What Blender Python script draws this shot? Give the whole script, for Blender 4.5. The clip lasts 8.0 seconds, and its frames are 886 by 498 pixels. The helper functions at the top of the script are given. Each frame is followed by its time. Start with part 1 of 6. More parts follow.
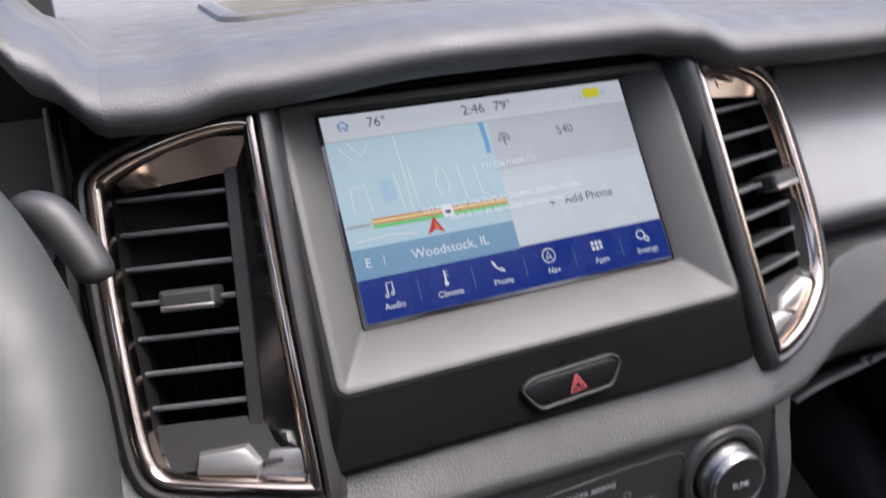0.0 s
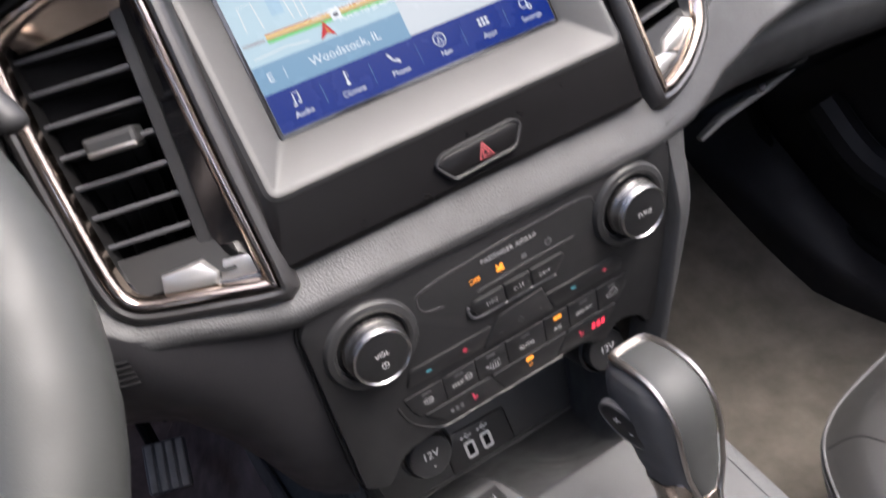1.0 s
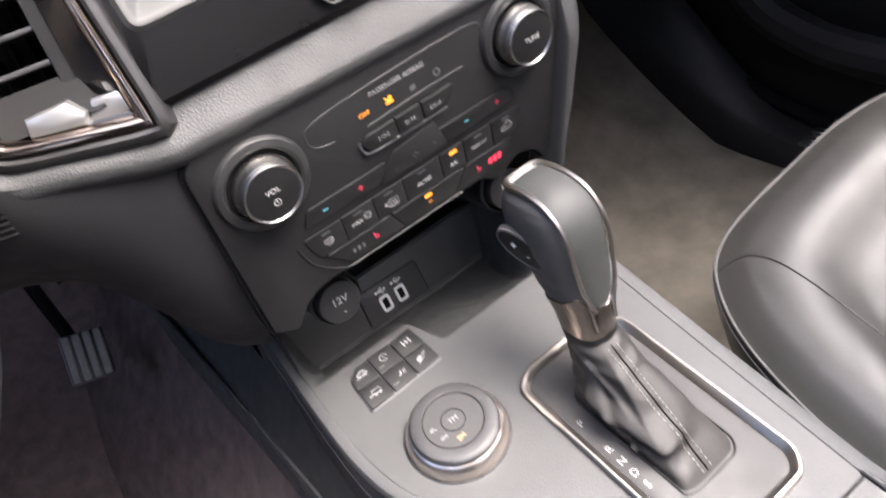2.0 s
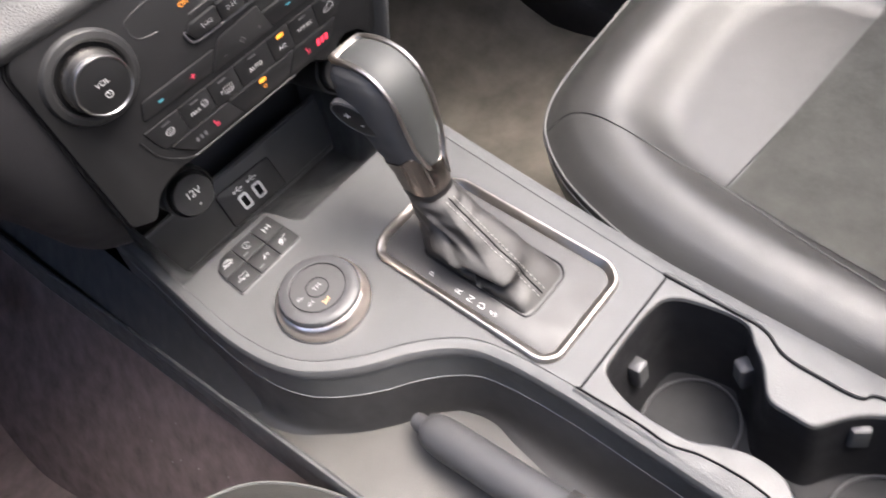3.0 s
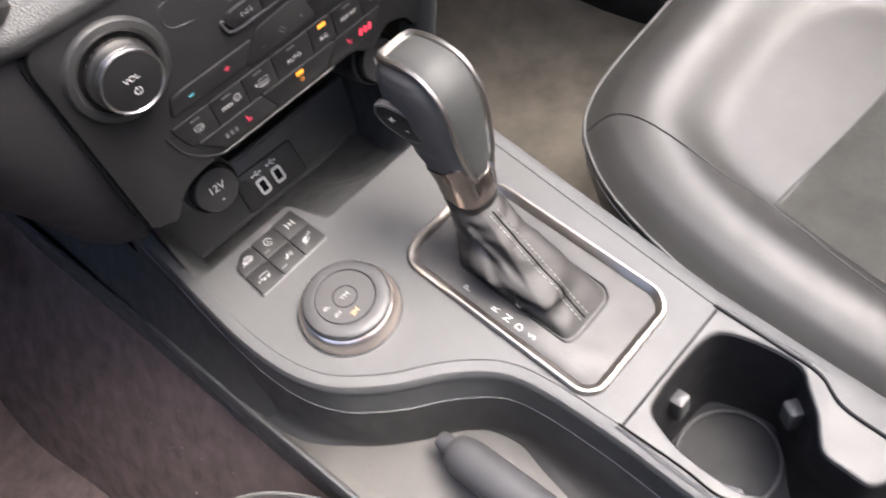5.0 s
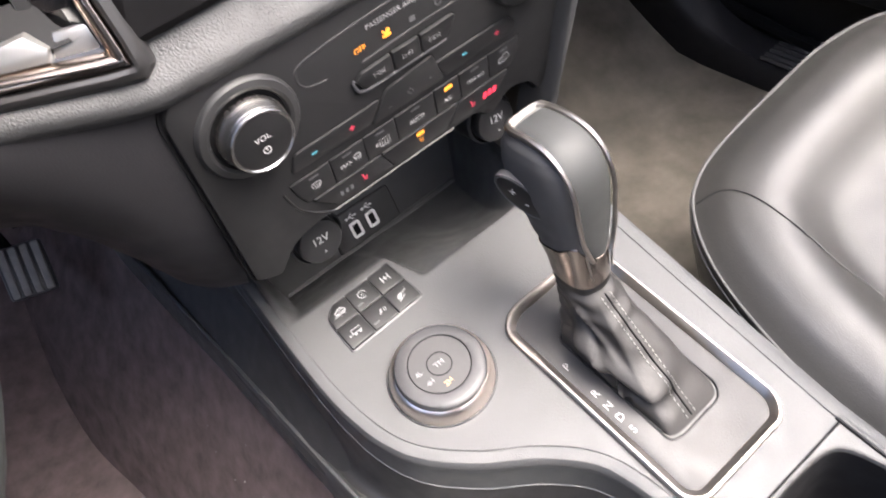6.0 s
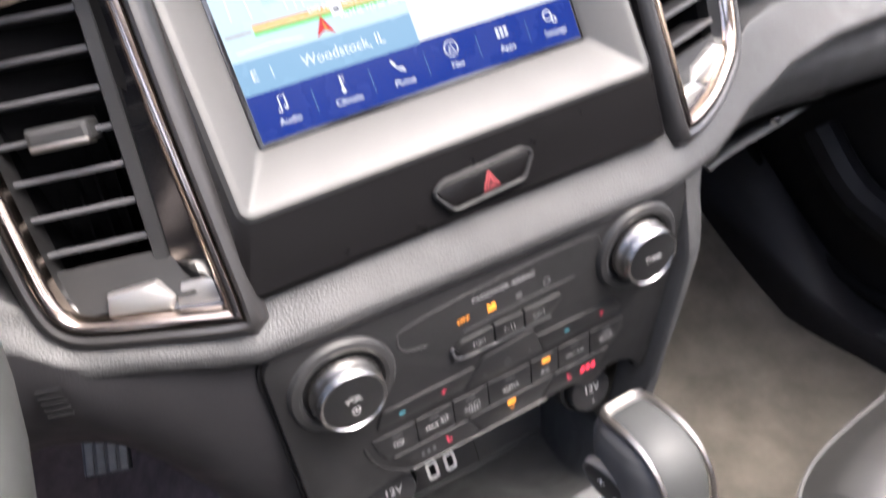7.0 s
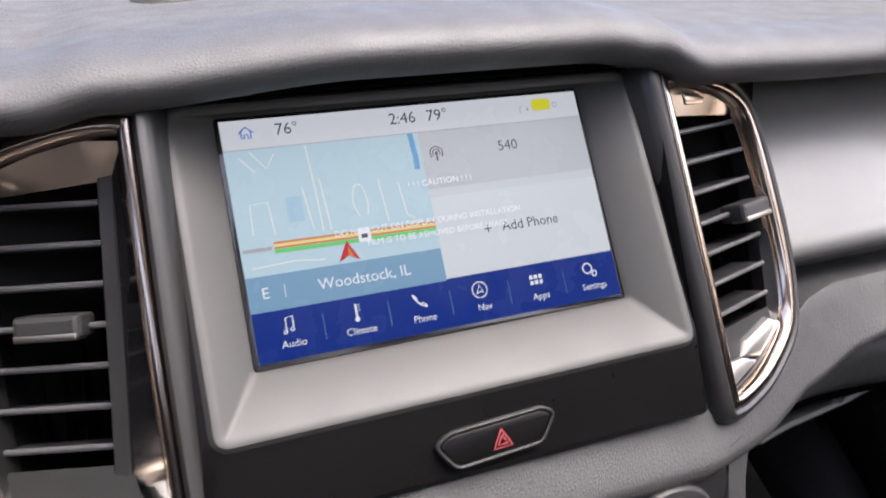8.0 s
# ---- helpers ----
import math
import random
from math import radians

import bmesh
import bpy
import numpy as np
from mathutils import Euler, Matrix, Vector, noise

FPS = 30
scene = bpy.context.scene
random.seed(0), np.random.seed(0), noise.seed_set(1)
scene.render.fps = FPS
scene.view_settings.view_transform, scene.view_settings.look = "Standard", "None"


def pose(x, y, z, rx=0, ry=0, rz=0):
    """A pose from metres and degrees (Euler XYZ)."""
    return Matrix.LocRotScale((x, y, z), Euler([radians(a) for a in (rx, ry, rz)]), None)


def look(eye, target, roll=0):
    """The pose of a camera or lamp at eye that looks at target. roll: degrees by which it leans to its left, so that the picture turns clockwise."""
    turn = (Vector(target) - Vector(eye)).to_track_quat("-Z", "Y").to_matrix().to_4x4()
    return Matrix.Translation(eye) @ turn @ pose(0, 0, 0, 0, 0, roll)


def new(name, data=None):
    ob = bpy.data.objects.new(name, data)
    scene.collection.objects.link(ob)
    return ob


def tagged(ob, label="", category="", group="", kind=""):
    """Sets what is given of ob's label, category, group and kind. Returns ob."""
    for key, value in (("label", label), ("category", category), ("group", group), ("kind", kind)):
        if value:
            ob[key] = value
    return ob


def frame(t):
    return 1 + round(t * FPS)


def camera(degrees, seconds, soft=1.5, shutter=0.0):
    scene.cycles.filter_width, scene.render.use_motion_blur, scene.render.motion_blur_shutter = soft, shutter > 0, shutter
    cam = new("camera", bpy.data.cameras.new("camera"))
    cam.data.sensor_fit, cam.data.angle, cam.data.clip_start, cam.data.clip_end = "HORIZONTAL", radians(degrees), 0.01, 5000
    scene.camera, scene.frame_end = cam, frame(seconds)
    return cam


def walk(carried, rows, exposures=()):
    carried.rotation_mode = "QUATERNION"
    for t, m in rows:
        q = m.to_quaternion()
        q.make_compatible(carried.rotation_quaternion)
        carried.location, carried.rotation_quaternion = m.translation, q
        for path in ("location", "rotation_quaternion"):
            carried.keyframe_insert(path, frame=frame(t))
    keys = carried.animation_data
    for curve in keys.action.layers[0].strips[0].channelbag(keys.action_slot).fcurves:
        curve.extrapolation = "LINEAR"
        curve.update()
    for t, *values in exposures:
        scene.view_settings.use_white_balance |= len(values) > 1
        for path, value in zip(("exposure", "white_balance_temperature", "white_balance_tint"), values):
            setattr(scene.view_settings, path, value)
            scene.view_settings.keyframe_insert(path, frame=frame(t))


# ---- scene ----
cam = camera(61.7, 8.0, soft=1.7, shutter=0.4)
STOPS = 2.8
PATH = [
    (0, (-0.162, -0.322, 0.87), (0.499, 1.496, 0.361), -6.0),
    (0.5, (-0.162, -0.352, 0.875), (0.471, 1.396, 0.138), -13.6),
    (1, (-0.16, -0.367, 0.86), (0.459, 1.28, -0.091), -17.3),
    (1.5, (-0.153, -0.367, 0.829), (0.463, 1.192, -0.263), -17.7),
    (1.7, (-0.155, -0.373, 0.827), (0.463, 1.144, -0.321), -18.3),
    (2.8, (-0.177, -0.438, 0.824), (0.533, 0.775, -0.599), -21.9),
    (3, (-0.179, -0.447, 0.825), (0.552, 0.706, -0.637), -21.4),
    (3.5, (-0.182, -0.463, 0.829), (0.572, 0.583, -0.699), -20.2),
    (4, (-0.181, -0.461, 0.831), (0.57, 0.544, -0.726), -19.2),
    (4.5, (-0.18, -0.449, 0.833), (0.542, 0.567, -0.731), -18.5),
    (5, (-0.163, -0.386, 0.832), (0.509, 0.694, -0.711), -18.4),
    (5.2, (-0.163, -0.371, 0.83), (0.5, 0.742, -0.694), -18.1),
    (6.3, (-0.16, -0.328, 0.851), (0.435, 0.942, -0.575), -15.6),
    (6.5, (-0.155, -0.325, 0.855), (0.45, 1.035, -0.48), -14.7),
    (7, (-0.144, -0.312, 0.869), (0.524, 1.261, -0.171), -10.7),
    (7.5, (-0.138, -0.297, 0.881), (0.568, 1.424, 0.149), -6.3),
    (8, (-0.112, -0.287, 0.875), (0.564, 1.513, 0.325), -3.2),
]
walk(cam, [(t, look(eye, target, roll)) for t, eye, target, roll in PATH], [(t, STOPS + d, k, g) for t, d, k, g in ((0.0, -0.2, 6100, 11), (0.5, -0.1, 6150, 11), (1.0, 0.22, 6250, 11), (1.5, 0.45, 6300, 11), (3.0, 0.6, 6400, 10),
                                                           (4.5, 0.52, 6400, 10), (5.0, 0.55, 6400, 10), (6.5, 0.78, 6350, 10), (7.0, 0.8, 6300, 11), (7.5, 0.4, 6300, 11), (8.0, 0.0, 6300, 12))])

# ---- light: daylight through the cab's windows and an added roof opening ----
world = bpy.data.worlds.new("sky")
scene.world = world
world.use_nodes = True
wn, wl = world.node_tree.nodes, world.node_tree.links
sky = wn.new("ShaderNodeTexSky")
sky.sky_type, sky.sun_disc = "NISHITA", False
sky.sun_elevation, sky.sun_rotation, sky.air_density, sky.dust_density = radians(57), radians(136), 0.6, 7.0
wl.new(sky.outputs[0], wn["Background"].inputs[0])
wn["Background"].inputs[1].default_value = 0.15
sun = new("sun", bpy.data.lights.new("sun", "SUN"))
sun.data.energy, sun.data.angle, sun.data.color = 0.8, radians(38), (1.0, 0.98, 0.95)
sun.matrix_world = look((0.9, -1.05, 2.45), (0.0, -0.1, 0.5))

# ---- helpers for building ----
ROOT = {}


def frame_at(o, u, v):
    """Matrix with axes u, v and their cross product at o."""
    u, v = Vector(u).normalized(), Vector(v)
    v = (v - u * u.dot(v)).normalized()
    w = u.cross(v)
    return Matrix(((u.x, v.x, w.x, o[0]), (u.y, v.y, w.y, o[1]), (u.z, v.z, w.z, o[2]), (0, 0, 0, 1)))


def thing(name, base, label, category, group="", kind=""):
    ob = new(name)
    ob.location = base
    ob.empty_display_size = 0.02
    ROOT[ob] = Vector(base)
    return tagged(ob, label, category, group, kind)


def part(name, bm, material, parent, label="", at=None, smooth=True):
    """Links a bmesh as one mesh object under a thing or a part. The mesh is given in the frame at."""
    base = ROOT[parent]
    if at is not None:
        bm.transform(at)
    bm.transform(Matrix.Translation(-base))
    bmesh.ops.recalc_face_normals(bm, faces=bm.faces)
    me = bpy.data.meshes.new(name)
    if smooth:
        for f in bm.faces:
            f.smooth = True
        for e in bm.edges:
            if len(e.link_faces) == 2 and e.calc_face_angle(0) > 0.62:
                e.smooth = False
    bm.to_mesh(me)
    bm.free()
    me.materials.append(material)
    ob = new(name, me)
    ob.parent = parent
    ROOT[ob] = base
    if label:
        tagged(ob, label)
    return ob


def solo(name, bm, material, label, category, kind="", group="", at=None, smooth=True):
    """A thing that is one mesh."""
    if at is not None:
        bm.transform(at)
    bmesh.ops.recalc_face_normals(bm, faces=bm.faces)
    me = bpy.data.meshes.new(name)
    if smooth:
        for f in bm.faces:
            f.smooth = True
        for e in bm.edges:
            if len(e.link_faces) == 2 and e.calc_face_angle(0) > 0.62:
                e.smooth = False
    bm.to_mesh(me)
    bm.free()
    me.materials.append(material)
    ob = new(name, me)
    ROOT[ob] = Vector((0, 0, 0))
    return tagged(ob, label, category, group, kind)


def area2(p):
    return sum(a[0] * b[1] - b[0] * a[1] for a, b in zip(p, p[1:] + p[:1])) / 2


def ccw(p):
    p = [tuple(q) for q in p]
    return p if area2(p) > 0 else p[::-1]


def spline(pts, n=8, closed=False):
    """Catmull-Rom through the points, n steps a span."""
    P = [Vector(p) for p in pts]
    m, out = len(P), []
    for i in range(m if closed else m - 1):
        a = P[(i - 1) % m] if closed or i else P[0]
        b, c = P[i], P[(i + 1) % m]
        d = P[(i + 2) % m] if closed or i + 2 < m else P[-1]
        for k in range(n):
            t = k / n
            out.append(tuple(0.5 * (2 * b + (c - a) * t + (2 * a - 5 * b + 4 * c - d) * t * t + (3 * b - a - 3 * c + d) * t ** 3)))
    if not closed:
        out.append(tuple(P[-1]))
    return out


def rounded(pts, r, n=5):
    """A polygon with its corners rounded. r: one radius or one for each corner."""
    pts = ccw(pts)
    m, out = len(pts), []
    for i, p in enumerate(pts):
        a, b, c = Vector(pts[i - 1]), Vector(p), Vector(pts[(i + 1) % m])
        rr = r[i] if isinstance(r, (list, tuple)) else r
        d1, d2 = (a - b), (c - b)
        k = min(rr, 0.45 * d1.length, 0.45 * d2.length)
        s, e = b + d1.normalized() * k, b + d2.normalized() * k
        for j in range(n + 1):
            t = j / n
            q = s * (1 - t) ** 2 + b * 2 * t * (1 - t) + e * t * t
            out.append((q.x, q.y))
    return out


def circle(r, n=32, x=0, y=0):
    return [(x + r * math.cos(2 * math.pi * i / n), y + r * math.sin(2 * math.pi * i / n)) for i in range(n)]


def normals2(p):
    out, m = [], len(p)
    for i in range(m):
        a, b, c = Vector(p[i - 1]), Vector(p[i]), Vector(p[(i + 1) % m])
        t1, t2 = (b - a), (c - b)
        t1 = t1.normalized() if t1.length > 1e-9 else t2.normalized()
        t2 = t2.normalized() if t2.length > 1e-9 else t1
        n1, n2 = Vector((t1.y, -t1.x)), Vector((t2.y, -t2.x))
        s = n1 + n2
        s = s.normalized() if s.length > 1e-6 else n1
        out.append(s / max(0.5, s.dot(n1)))
    return out


def offset(p, d):
    return [(a[0] + n.x * d, a[1] + n.y * d) for a, n in zip(p, normals2(p))]


def loft(rings, closed=True, cap0=False, cap1=False, loop=False, bm=None):
    """Skins rings of 3D points."""
    bm = bm or bmesh.new()
    V = [[bm.verts.new(p) for p in r] for r in rings]
    n = len(V[0])
    pairs = list(zip(V, V[1:])) + ([(V[-1], V[0])] if loop else [])
    for a, b in pairs:
        for i in range(n if closed else n - 1):
            j = (i + 1) % n
            bm.faces.new((a[i], a[j], b[j], b[i]))
    if cap0:
        bm.faces.new(V[0][::-1])
    if cap1:
        bm.faces.new(V[-1])
    return bm


def sweep2(outline, profile, cap0=False, cap1=False, loop=False, bm=None):
    """Sweeps (offset, height) pairs round an outline."""
    outline = ccw(outline)
    N = normals2(outline)
    return loft([[(p[0] + n.x * d, p[1] + n.y * d, h) for p, n in zip(outline, N)] for d, h in profile], True, cap0, cap1, loop, bm)


def slab(outline, h0, h1, bevel=0.001, bm=None):
    b = bevel
    return sweep2(outline, [(0, h0), (0, h1 - b), (-0.3 * b, h1 - 0.3 * b), (-b, h1)], True, True, bm=bm)


def plate(outline, h, bm=None):
    bm = bm or bmesh.new()
    bm.faces.new([bm.verts.new((p[0], p[1], h)) for p in ccw(outline)])
    return bm


def tube(path, r, n=10, closed=False, bm=None, flat=1.0, up=(0, 0, 1)):
    """A tube along a path; r is one radius or one for each point."""
    P = [Vector(p) for p in path]
    m, rings = len(P), []
    for i, p in enumerate(P):
        if closed:
            t = P[(i + 1) % m] - P[i - 1]
        else:
            t = P[min(i + 1, m - 1)] - P[max(i - 1, 0)]
        t = t.normalized() if t.length > 1e-9 else Vector((1, 0, 0))
        s = t.cross(Vector(up))
        s = s.normalized() if s.length > 1e-4 else t.cross(Vector((0, 1, 0.1))).normalized()
        q = s.cross(t)
        k = r[i] if isinstance(r, (list, tuple)) else r
        rings.append([p + s * k * math.cos(2 * math.pi * j / n) + q * k * flat * math.sin(2 * math.pi * j / n) for j in range(n)])
    return loft(rings, True, not closed, not closed, closed, bm)


def lathe(profile, n=40, bm=None, x=0, y=0):
    """Turns (radius, height) pairs about the local z axis."""
    rings = [[(x + r * math.cos(2 * math.pi * i / n), y + r * math.sin(2 * math.pi * i / n), h) for i in range(n)] for r, h in profile]
    return loft(rings, True, profile[0][0] > 1e-6, profile[-1][0] > 1e-6, bm=bm)


def stroke(pts, w, h=0.0, bm=None):
    """A flat ribbon along 2D points."""
    bm = bm or bmesh.new()
    P = [Vector(p) for p in pts]
    L, R = [], []
    for i, p in enumerate(P):
        t = (P[min(i + 1, len(P) - 1)] - P[max(i - 1, 0)])
        t = t.normalized() if t.length > 1e-9 else Vector((1, 0))
        n = Vector((-t.y, t.x)) * w / 2
        L.append(bm.verts.new((p.x + n.x, p.y + n.y, h)))
        R.append(bm.verts.new((p.x - n.x, p.y - n.y, h)))
    for i in range(len(P) - 1):
        bm.faces.new((R[i], R[i + 1], L[i + 1], L[i]))
    return bm


def rect(x0, y0, x1, y1):
    return [(x0, y0), (x1, y0), (x1, y1), (x0, y1)]


def words(text, size, x=0.0, y=0.0, h=0.0, turn=0.0, bm=None, bold=0.0):
    """Lettering in the built-in font as a flat mesh, centred at x, y."""
    cu = bpy.data.curves.new("lettering", "FONT")
    cu.body, cu.size, cu.align_x, cu.align_y, cu.resolution_u, cu.offset = text, size, "CENTER", "CENTER", 3, bold
    ob = bpy.data.objects.new("lettering", cu)
    scene.collection.objects.link(ob)
    me = bpy.data.meshes.new_from_object(ob.evaluated_get(bpy.context.evaluated_depsgraph_get()))
    me.transform(Matrix.Translation((x, y, h)) @ Matrix.Rotation(radians(turn), 4, "Z"))
    bm = bm or bmesh.new()
    bm.from_mesh(me)
    bpy.data.objects.remove(ob)
    bpy.data.curves.remove(cu)
    bpy.data.meshes.remove(me)
    return bm


def grid(nu, nv, f, bm=None):
    return loft([[f(i / nu, j / nv) for j in range(nv + 1)] for i in range(nu + 1)], False, bm=bm)


def interp(x, pts):
    """Piecewise smooth interpolation through (x, value) pairs."""
    if x <= pts[0][0]:
        return pts[0][1]
    for (a, p), (b, q) in zip(pts, pts[1:]):
        if x <= b:
            t = (x - a) / (b - a)
            return p + (q - p) * (t * t * (3 - 2 * t))
    return pts[-1][1]


def lin(x, pts):
    if x <= pts[0][0]:
        return pts[0][1]
    for (a, p), (b, q) in zip(pts, pts[1:]):
        if x <= b:
            return p + (q - p) * (x - a) / (b - a)
    return pts[-1][1]


def smooth01(a, b, x):
    t = max(0.0, min(1.0, (x - a) / (b - a)))
    return t * t * (3 - 2 * t)


# ---- materials ----
def material(name, color, rough=0.5, metal=0.0, vary=0.12, vary_scale=9.0, grain=0.0, grain_scale=900.0, kind="noise", rough_vary=0.08, spec=0.5,
             coat=0.0, emit=None, strength=0.0, sheen=0.0, soft=0.0, soft_scale=60.0):
    m = bpy.data.materials.new(name)
    m.use_nodes = True
    nt = m.node_tree
    N, L = nt.nodes, nt.links
    b = N["Principled BSDF"]
    b.inputs["Metallic"].default_value = metal
    b.inputs["Specular IOR Level"].default_value = spec
    b.inputs["Coat Weight"].default_value = coat
    b.inputs["Sheen Weight"].default_value = sheen
    tc = N.new("ShaderNodeTexCoord")
    nz = N.new("ShaderNodeTexNoise")
    nz.inputs["Scale"].default_value, nz.inputs["Detail"].default_value, nz.inputs["Roughness"].default_value = vary_scale, 5.0, 0.6
    L.new(tc.outputs["Object"], nz.inputs["Vector"])
    ramp = N.new("ShaderNodeMapRange")
    ramp.inputs["From Min"].default_value, ramp.inputs["From Max"].default_value = 0.3, 0.7
    ramp.inputs["To Min"].default_value, ramp.inputs["To Max"].default_value = 1 - vary, 1 + vary
    L.new(nz.outputs["Fac"], ramp.inputs["Value"])
    mul = N.new("ShaderNodeVectorMath")
    mul.operation = "SCALE"
    mul.inputs[0].default_value = color
    L.new(ramp.outputs["Result"], mul.inputs["Scale"])
    L.new(mul.outputs["Vector"], b.inputs["Base Color"])
    rr = N.new("ShaderNodeMapRange")
    rr.inputs["From Min"].default_value, rr.inputs["From Max"].default_value = 0.3, 0.7
    rr.inputs["To Min"].default_value, rr.inputs["To Max"].default_value = max(0.03, rough - rough_vary), min(1, rough + rough_vary)
    n2 = N.new("ShaderNodeTexNoise")
    n2.inputs["Scale"].default_value, n2.inputs["Detail"].default_value = vary_scale * 6.3, 4.0
    L.new(tc.outputs["Object"], n2.inputs["Vector"])
    L.new(n2.outputs["Fac"], rr.inputs["Value"])
    L.new(rr.outputs["Result"], b.inputs["Roughness"])
    last = None
    if soft > 0:
        n3 = N.new("ShaderNodeTexNoise")
        n3.inputs["Scale"].default_value, n3.inputs["Detail"].default_value = soft_scale, 2.0
        L.new(tc.outputs["Object"], n3.inputs["Vector"])
        bp = N.new("ShaderNodeBump")
        bp.inputs["Strength"].default_value, bp.inputs["Distance"].default_value = soft, 0.004
        L.new(n3.outputs["Fac"], bp.inputs["Height"])
        last = bp
    if grain > 0:
        if kind == "cells":
            g = N.new("ShaderNodeTexVoronoi")
            g.feature = "DISTANCE_TO_EDGE"
            g.inputs["Scale"].default_value = grain_scale
            out = g.outputs["Distance"]
        else:
            g = N.new("ShaderNodeTexNoise")
            g.inputs["Scale"].default_value, g.inputs["Detail"].default_value = grain_scale, 3.0
            out = g.outputs["Fac"]
        wob = N.new("ShaderNodeTexNoise")
        wob.inputs["Scale"].default_value = grain_scale * 0.4
        L.new(tc.outputs["Object"], wob.inputs["Vector"])
        mx = N.new("ShaderNodeVectorMath")
        mx.operation = "MULTIPLY_ADD"
        mx.inputs[1].default_value = (1.6 / grain_scale,) * 3
        L.new(wob.outputs["Color"], mx.inputs[0])
        L.new(tc.outputs["Object"], mx.inputs[2])
        L.new(mx.outputs["Vector"], g.inputs["Vector"])
        bp = N.new("ShaderNodeBump")
        bp.inputs["Strength"].default_value, bp.inputs["Distance"].default_value = grain, 0.6 / grain_scale
        L.new(out, bp.inputs["Height"])
        if last:
            L.new(last.outputs["Normal"], bp.inputs["Normal"])
        last = bp
    if last:
        L.new(last.outputs["Normal"], b.inputs["Normal"])
    if emit:
        b.inputs["Emission Color"].default_value = (*emit, 1)
        b.inputs["Emission Strength"].default_value = strength / 2 ** STOPS
    return m


# Dash skin is palest on top, darkest below: daylight put into the colour.
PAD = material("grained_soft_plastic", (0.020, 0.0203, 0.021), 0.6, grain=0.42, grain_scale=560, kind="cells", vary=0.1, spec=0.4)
DASHTOP = material("smooth_lit_dash_skin", (0.070, 0.0665, 0.059), 0.64, grain=0.30, grain_scale=480, kind="cells", vary=0.06, spec=0.32)
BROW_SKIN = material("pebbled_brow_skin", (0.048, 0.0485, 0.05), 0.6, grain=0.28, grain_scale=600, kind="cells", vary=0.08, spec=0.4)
TRIM = material("taupe_vent_trim", (0.011, 0.0105, 0.0107), 0.34, vary=0.06, rough_vary=0.02)
PLASTIC = material("matt_black_plastic", (0.035, 0.035, 0.037), 0.5, grain=0.25, grain_scale=1500)
INSERT = material("grey_knob_insert", (0.025, 0.026, 0.0255), 0.6, grain=0.2, grain_scale=1600, vary=0.08, spec=0.35)
GRIP = material("soft_grip_skin", (0.041, 0.041, 0.0425), 0.62, grain=0.12, grain_scale=1800, vary=0.08, spec=0.35)
KNEE = material("dark_knee_plastic", (0.0135, 0.013, 0.0145), 0.6, grain=0.3, grain_scale=1100, vary=0.15, spec=0.3)
FASCIA = material("satin_dark_fascia", (0.0032, 0.0030, 0.0032), 0.32, vary=0.1, rough_vary=0.05, spec=0.12)
SURROUND = material("satin_grey_surround", (0.034, 0.034, 0.0335), 0.55, metal=0.0, grain=0.05, grain_scale=2500, vary=0.05, rough_vary=0.04, spec=0.34)
PASSENGER = material("satin_grey_decor", (0.155, 0.155, 0.155), 0.42, metal=0.2, vary=0.06)
PANEL = material("control_panel_plastic", (0.0085, 0.0085, 0.009), 0.5, grain=0.12, grain_scale=2200, vary=0.1, spec=0.2)
KEYCAP = material("button_plastic", (0.007, 0.007, 0.0075), 0.42, vary=0.1, spec=0.25)
BEZEL = material("dark_bezel_plastic", (0.0125, 0.0125, 0.013), 0.5, grain=0.15, grain_scale=1500, vary=0.1, spec=0.35)
GROOVE = material("shadow_gap_rubber", (0.004, 0.004, 0.0045), 0.8, vary=0.05, spec=0.1)
CHROME = material("bright_chrome", (0.8, 0.79, 0.78), 0.13, metal=1.0, vary=0.02, rough_vary=0.01)
DARKCHROME = material("smoked_chrome", (0.38, 0.315, 0.27), 0.16, metal=1.0, vary=0.02, rough_vary=0.01)
KNOBSIDE = material("knob_side_chrome", (0.36, 0.35, 0.34), 0.26, metal=1.0, vary=0.02, rough_vary=0.01)
SATIN = material("satin_silver", (0.33, 0.305, 0.28), 0.34, metal=1.0, vary=0.02, rough_vary=0.01)
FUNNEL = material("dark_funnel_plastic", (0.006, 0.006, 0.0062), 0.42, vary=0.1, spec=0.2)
GLOSS = material("gloss_black_bezel", (0.006, 0.006, 0.007), 0.12, vary=0.05, rough_vary=0.03)
SHELF = material("grey_vent_shelf", (0.009, 0.009, 0.0092), 0.5, vary=0.08, spec=0.18)
SKIRT = material("beige_satin_metal", (0.74, 0.66, 0.60), 0.30, metal=1.0, vary=0.01, rough_vary=0.01)
SILVER = material("silver_paint", (0.46, 0.455, 0.445), 0.32, metal=0.9, vary=0.03, rough_vary=0.01)
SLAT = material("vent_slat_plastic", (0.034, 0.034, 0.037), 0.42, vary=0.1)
VENTBLADE = material("shaded_vent_blade", (0.010, 0.010, 0.011), 0.5, vary=0.1, spec=0.3)
# Near-black that puts the shade of recesses, ducts and voids into colour.
CAVITY = material("recess_shade_black", (0.003, 0.003, 0.0033), 0.7, spec=0.05)
# Shift plate's own dark grey; on the console's side it stands for shade.
SIDEWALL = material("plate_and_shaded_side", (0.024, 0.0235, 0.0238), 0.55, grain=0.35, grain_scale=950, vary=0.12)
CONSOLE = material("console_grey_plastic", (0.042, 0.043, 0.0438), 0.5, grain=0.4, grain_scale=950, vary=0.1)
